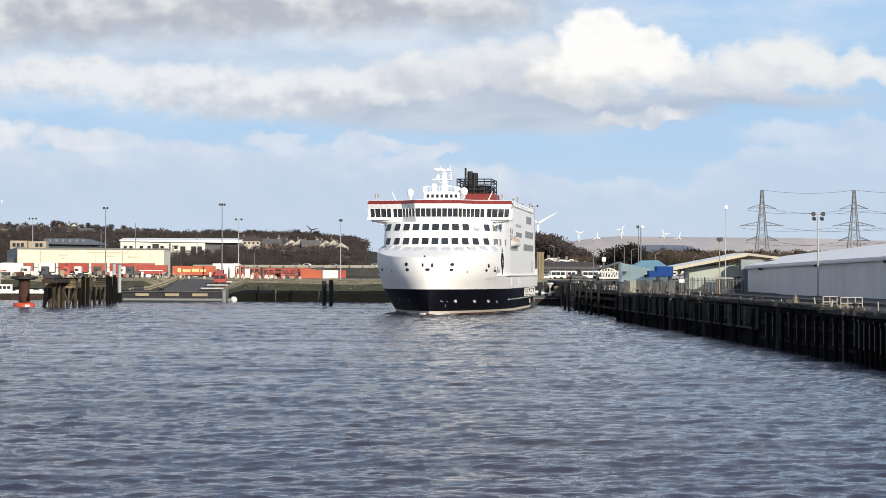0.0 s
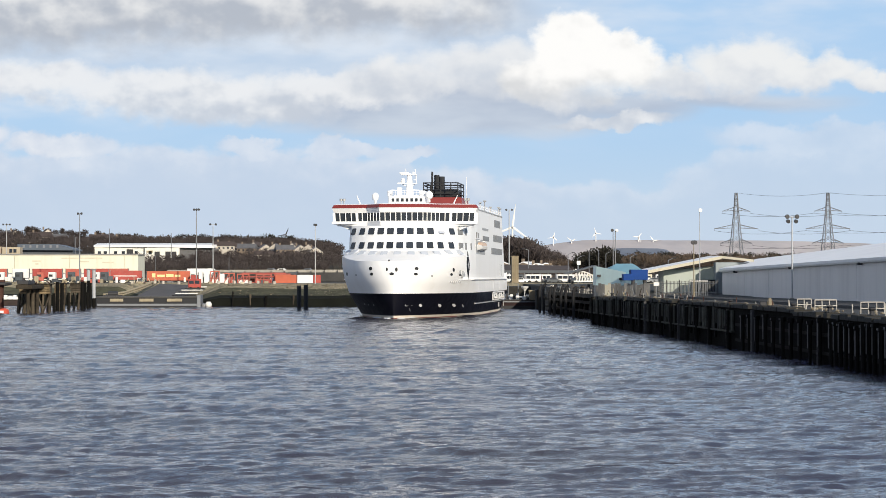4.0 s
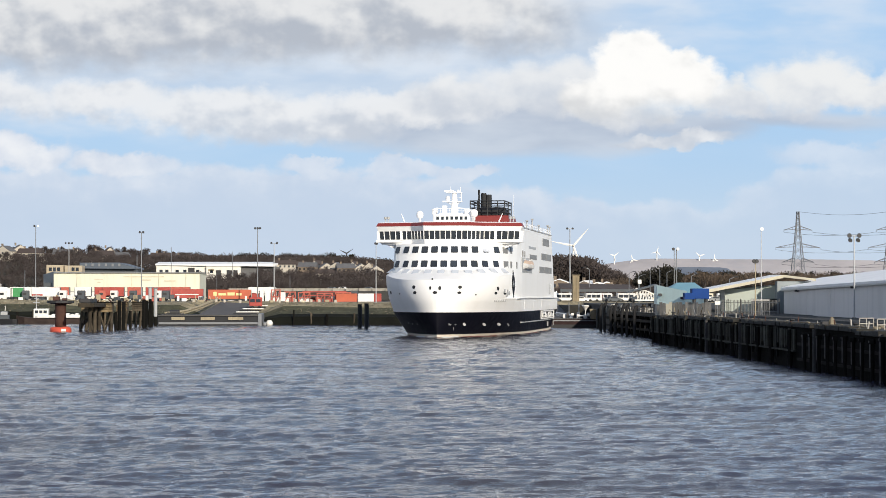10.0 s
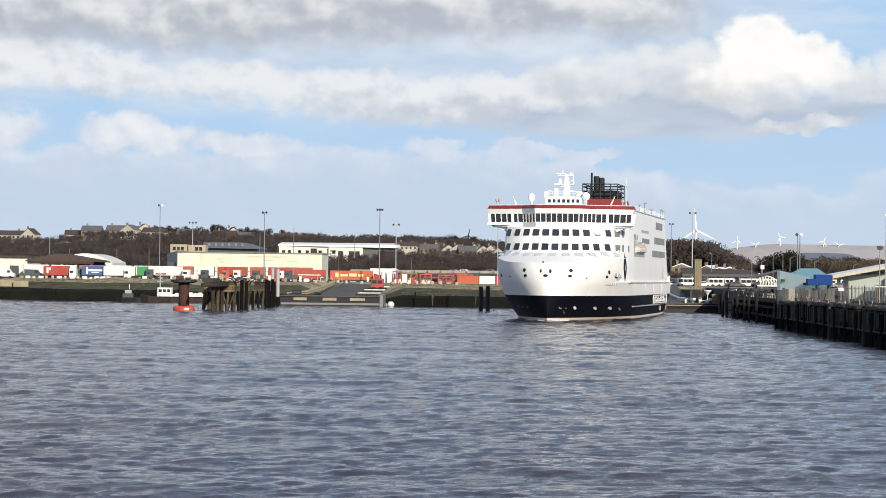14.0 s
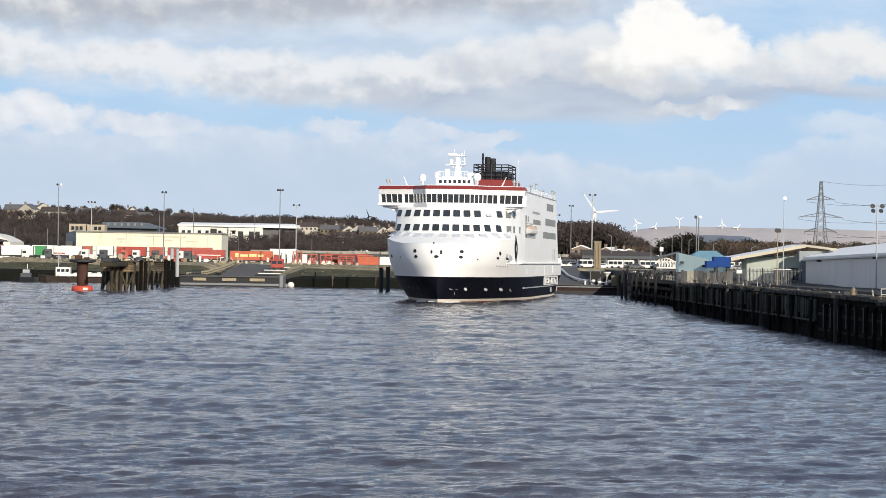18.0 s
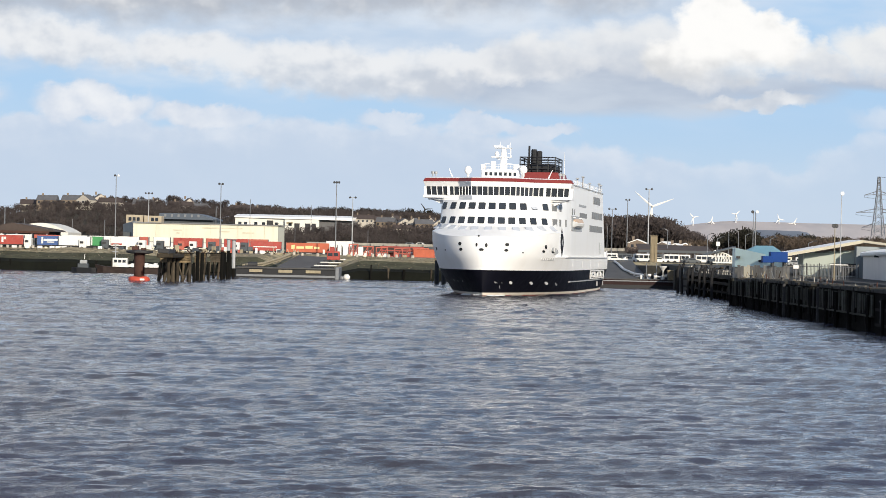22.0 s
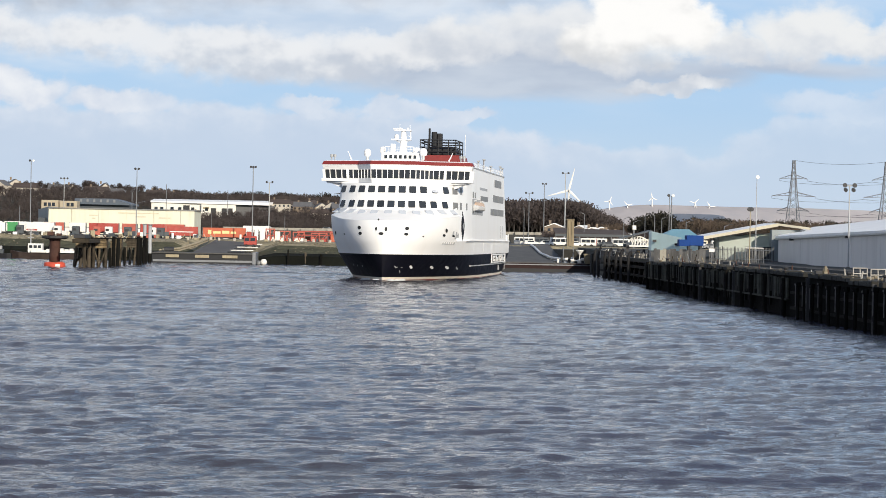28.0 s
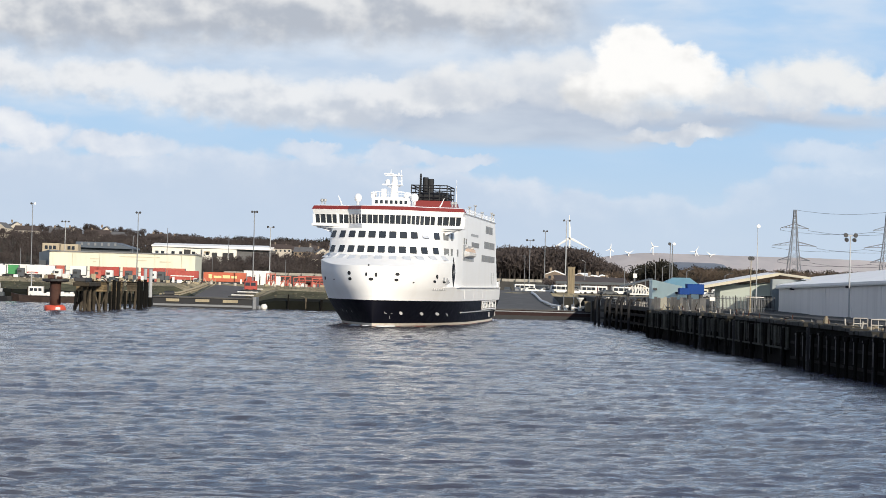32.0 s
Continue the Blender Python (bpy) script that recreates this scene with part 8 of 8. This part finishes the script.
def bare_tree(rng, h, spread, mesh, trunk, at=(0, 0, 0), twigs=70, dense=1.0):
    """A winter tree: tapered trunk, forking limbs, and a rounded crown of fine twig sprays, thicker towards its rim."""
    ox, oy, oz = at
    trunk.rod((ox, oy, oz - 1.5), (ox + rng.uniform(-0.3, 0.3), oy, oz + h * 0.55), 0.022 * h, 5, 0.011 * h)
    for k in range(7):
        a, z0 = rng.uniform(0, 2 * math.pi), rng.uniform(0.22, 0.50) * h
        l = rng.uniform(0.4, 0.9) * spread
        trunk.rod((ox, oy, oz + z0), (ox + l * math.cos(a), oy + l * math.sin(a), oz + z0 + rng.uniform(0.2, 0.42) * h), 0.009 * h, 3, 0.003 * h, caps=False)
    vs, fs = [], []
    lobes = [(rng.uniform(-0.45, 0.45), rng.uniform(-0.45, 0.45), rng.uniform(-0.1, 0.3), rng.uniform(0.5, 0.7)) for _ in range(4)]
    for k in range(twigs):
        lx, ly, lz, lr = lobes[k % 4]
        a, e = rng.uniform(0, 2 * math.pi), rng.uniform(-0.7, 1.0)
        r = lr * rng.uniform(0.08, 1.0) ** 0.42
        q = math.sqrt(max(0.0, 1 - e * e))
        c = Vector((spread * (lx + r * q * math.cos(a)), spread * (ly + r * q * math.sin(a)), h * (0.60 + 0.40 * (lz + r * e))))
        c.z = min(c.z, h * 1.02)
        wild = Vector((rng.uniform(-1, 1), rng.uniform(-1, 1), rng.uniform(-0.6, 1)))
        out = (Vector((c.x, c.y, abs(c.z - h * 0.3) + 0.3)).normalized() * 0.7 + wild).normalized()
        side = out.cross(Vector((rng.uniform(-1, 1), rng.uniform(-1, 1), rng.uniform(-1, 1)))).normalized()
        s = h * rng.uniform(0.028, 0.052) * dense
        p = Vector((ox, oy, oz)) + c
        i = len(vs)
        vs += [p - side * s * 0.22 - out * s, p + side * s * 0.22 - out * s * 0.9, p + side * s * 0.30 + out * s * 0.9, p - side * s * 0.16 + out * s * 1.1]
        fs += [(i, i + 1, i + 2, i + 3)]
    mesh.add(vs, fs)


def wood(name, label, area, count, hs, seed, mat=SCRUB, bush=0.0, twigs=70, shape=None, fall=0.0):
    """A stand of many trees as one object; area gives plan point and foot height for two random numbers."""
    rng = random.Random(seed)
    crown, stems = Mesh(), Mesh()
    for k in range(count):
        p, q = rng.random(), rng.random()
        x, y, z = area(p, q)
        h = rng.uniform(*hs) * (shape(p) if shape else 1.0) * (1 - fall * smoothstep(0.6, 1.0, q))
        bare_tree(rng, h, h * rng.uniform(0.32, 0.5), crown, stems, (x, y, z), round(twigs * 2.6), 1.35 if bush else 1.0)
    w = solid(name, crown, mat, label, "wood", "stuff", smooth=False)
    st = part("stems", stems, BARK, w)
    st["kind"] = "stuff"


def bearing(t, x):
    return (-0.18629 + 0.0002313 * (x - 100)) if t == 12 else (0.0736 + 0.0002313 * (x - 970))


def strip(t, xa, xb, ya, yb, ta, tb):
    """Ground area between two bearings and two distances; ta, tb: foot height near and far."""
    def at(p, q):
        y = ya + (yb - ya) * q
        u = bearing(t, xa + (xb - xa) * p)
        x = u * y
        return x, y, land_z(x, y) - 0.3 if t == 12 else ta + (tb - ta) * q
    return at


wood("hillside_scrub", "brown leafless scrub covering the hillside", strip(12, -90, 330, 1005, 1365, 10.0, 24.0), 760, (5, 8), 1, twigs=70, fall=0.25)
wood("hillside_thicket", "brown thicket below the white warehouse", strip(12, 560, 900, 1000, 1130, 9.0, 14.0), 420, (4, 7.0), 2, twigs=60)
wood("skyline_wood", "dark mixed wood along the skyline", strip(12, 470, 910, 1430, 1560, 23.0, 27.0), 110, (6, 10.5), 3, SCRUB_G, 1.0, 90)
wood("skyline_scrub", "bare brown trees along the skyline", strip(12, 440, 915, 1425, 1540, 23.0, 27.0), 120, (5.5, 10), 13, SCRUB, 0.0, 100)
wood("village_trees", "leafless trees among the white houses", strip(12, 660, 925, 1080, 1400, 12.0, 22.0), 640, (5.0, 8.5), 4, twigs=60)
wood("middle_wood", "leafless trees behind the cream shed", strip(12, 320, 690, 1195, 1370, 17.0, 25.0), 420, (6.0, 9.5), 5, fall=0.1)
wood("berth_wood", "tall dark leafless wood behind the berth", strip(9, 845, 1060, 1220, 1360, 8.0, 11.0), 680, (12, 21.5), 6, twigs=120, shape=lambda p: 1.0 - 0.45 * smoothstep(0.66, 1.0, p))
wood("berth_fringe", "low brown trees at the wood's edge", strip(9, 1040, 1110, 1150, 1250, 7.0, 9.0), 60, (6, 10), 7, SCRUB_W)
wood("round_copse", "dark rounded copse before the fell", strip(9, 1088, 1190, 1080, 1180, 8.0, 9.0), 150, (9, 16), 8, SCRUB_G, 1.0, 90, shape=lambda p: 1.0 - 0.55 * abs(p - 0.38) / 0.62)
wood("berth_hedge", "brown scrub on the bank behind the coaches", strip(9, 930, 1200, 797, 870, 7.0, 7.6), 190, (2.5, 5.0), 17, twigs=40)
wood("moss_thicket", "brown thicket below the pylons", strip(9, 1175, 1600, 880, 1050, 8.0, 10.0), 420, (5, 9.5), 9, SCRUB_W, twigs=70)
wood("moss_evergreens", "dark evergreens among the thicket", strip(9, 1180, 1640, 900, 1060, 8.0, 10.0), 90, (7, 10), 10, SCRUB_G, 1.0, 80)


def skyline_trees():
    rng = random.Random(31)
    kinds = []
    for k in range(5):
        t = thing("tree", "bare winter tree on the skyline", "tree", group="bare trees on the skyline")
        c, s = Mesh(), Mesh()
        bare_tree(rng, rng.uniform(7.5, 10), rng.uniform(2.3, 3.3), c, s, (0, 0, 0), 520, 0.85)
        part("trunk", s, BARK, t)
        part("crown", c, SCRUB, t)
        kinds.append(t)
    used = set()
    for k in range(72):
        x = 215 + k * 4.9 + rng.uniform(-3, 3)
        y = 1440 + rng.uniform(-12, 40)
        i = rng.randrange(5)
        m = pose(bearing(12, x) * y, y, 29.1 - max(0, (x - 400)) * 0.025 + rng.uniform(-2.0, 0.8), 0, 0, rng.uniform(0, 360))
        if i in used:
            copy_thing(kinds[i], m)
        else:
            used.add(i)
            kinds[i].matrix_basis = m


skyline_trees()

# ---------------------------------------------------------------- birds


def bird(name, label, span, body, mat):
    b = thing(name, label, "bird")
    part("body", Mesh().rings([[(x, w * c, w * s) for c, s in ((1, 0), (0.5, 0.9), (-0.5, 0.9), (-1, 0), (-0.5, -0.9), (0.5, -0.9))] for x, w in ((-body * 0.55, 0.02), (-body * 0.35, 0.05), (0, 0.08), (body * 0.3, 0.05), (body * 0.5, 0.03), (body * 0.62, 0.01))]), mat, b, smooth=True)
    part("tail", Mesh().box(body * 0.45, -0.05, -0.01, body * 0.75, 0.05, 0.01), mat, b)
    wings = []
    for s in (-1, 1):
        w = Mesh()
        w.rings([[(x0, s * span * k, 0.0), (x1, s * span * k, 0.0), (x1, s * span * k, 0.02), (x0, s * span * k, 0.02)] for k, x0, x1 in ((0.0, -0.1, 0.10), (0.2, -0.12, 0.10), (0.38, -0.04, 0.12), (0.5, 0.08, 0.13))])
        wings.append(part("wing", w, mat, b))
    return b, wings


gull, gull_wings = bird("gull", "small dark gull in flight", 0.46, 0.30, GULL_GREY)
cormorant, cormorant_wings = bird("cormorant", "black cormorant flying low over the water", 1.0, 0.62, BIRD_DARK)


def spin(t):
    """Turn of the rotors in degrees; the wind rises and falls a little."""
    keys = [(0.0, -2100.0), (1.0, -1990.0), (2.0, -1889.0), (5.0, -1565.0), (6.0, -1467.0), (8.0, -1255.0), (9.0, -1136.0), (12.0, -845.0), (13.0, -727.0), (15.0, -482.0),
            (18.0, -155.0), (20.0, 74.0), (23.0, 427.0), (24.0, 542.0), (26.0, 756.0), (29.5, 1137.0), (32.0, 1437.0)]
    for (a, x), (b, y) in zip(keys, keys[1:]):
        if t <= b:
            return x + (y - x) * (t - a) / (b - a)
    return keys[-1][1]


def motions():
    walk(ferry, [(t, pose(x, y, 0.0, 0, 0, r)) for t, x, y, r in FERRY_ROWS])
    walk(water, [(t, pose(-0.5 * t, -1.1 * t + 20.0, 0.0)) for t in (0.0, 8.0, 16.0, 24.0, 32.0)])
    for rotor, h, phase in ROTORS:
        rows = [(k * 0.5, Matrix.Translation((0, -2.5, h)) @ Matrix.Rotation(radians(phase + spin(k * 0.5)), 4, "Y")) for k in range(65)]
        walk(rotor, rows)
    # the gull crosses upwards to the side; the cormorant skims the water
    walk(gull, [(t, pose(-15.6 + 18.1 * t, 50.0, 9.95 + (4.5 * t if t < 2 else 9.0), 0, 0, 180)) for t in (0.0, 0.5, 1.0, 2.0, 16.0, 32.0)])
    walk(cormorant, [(t, pose(x, y, z, 0, 0, r)) for t, x, y, z, r in ((0.0, 100.0, -200.0, 9.0, -55), (10.0, 72.0, -70.0, 7.0, -52), (20.5, 48.5, 80.0, 7.5, -30), (22.0, 34.0, 103.0, 3.0, -8), (23.4, 16.62, 109.0, 0.50, -35), (24.2, 6.2, 109.0, 0.48, -42), (25.0, -4.0, 109.0, 0.28, -42), (26.0, -16.4, 109.0, 0.45, -38), (32.0, -92.0, 112.0, 1.5, -20))])
    for wings, t0, t1, beat in ((gull_wings, 0.0, 2.0, 0.1), (cormorant_wings, 22.5, 27.0, 0.12)):
        for s, w in zip((-1, 1), wings):
            rows, t, k = [(0.0, pose(0, 0, 0, s * 5))] if t0 > 0 else [], t0, 0
            while t <= t1:
                rows.append((t, pose(0, 0, 0, s * (48 if k % 2 else -10))))
                t, k = round(t + beat, 3), k + 1
            rows.append((32.0, pose(0, 0, 0, s * 5)))
            walk(w, rows)


motions()
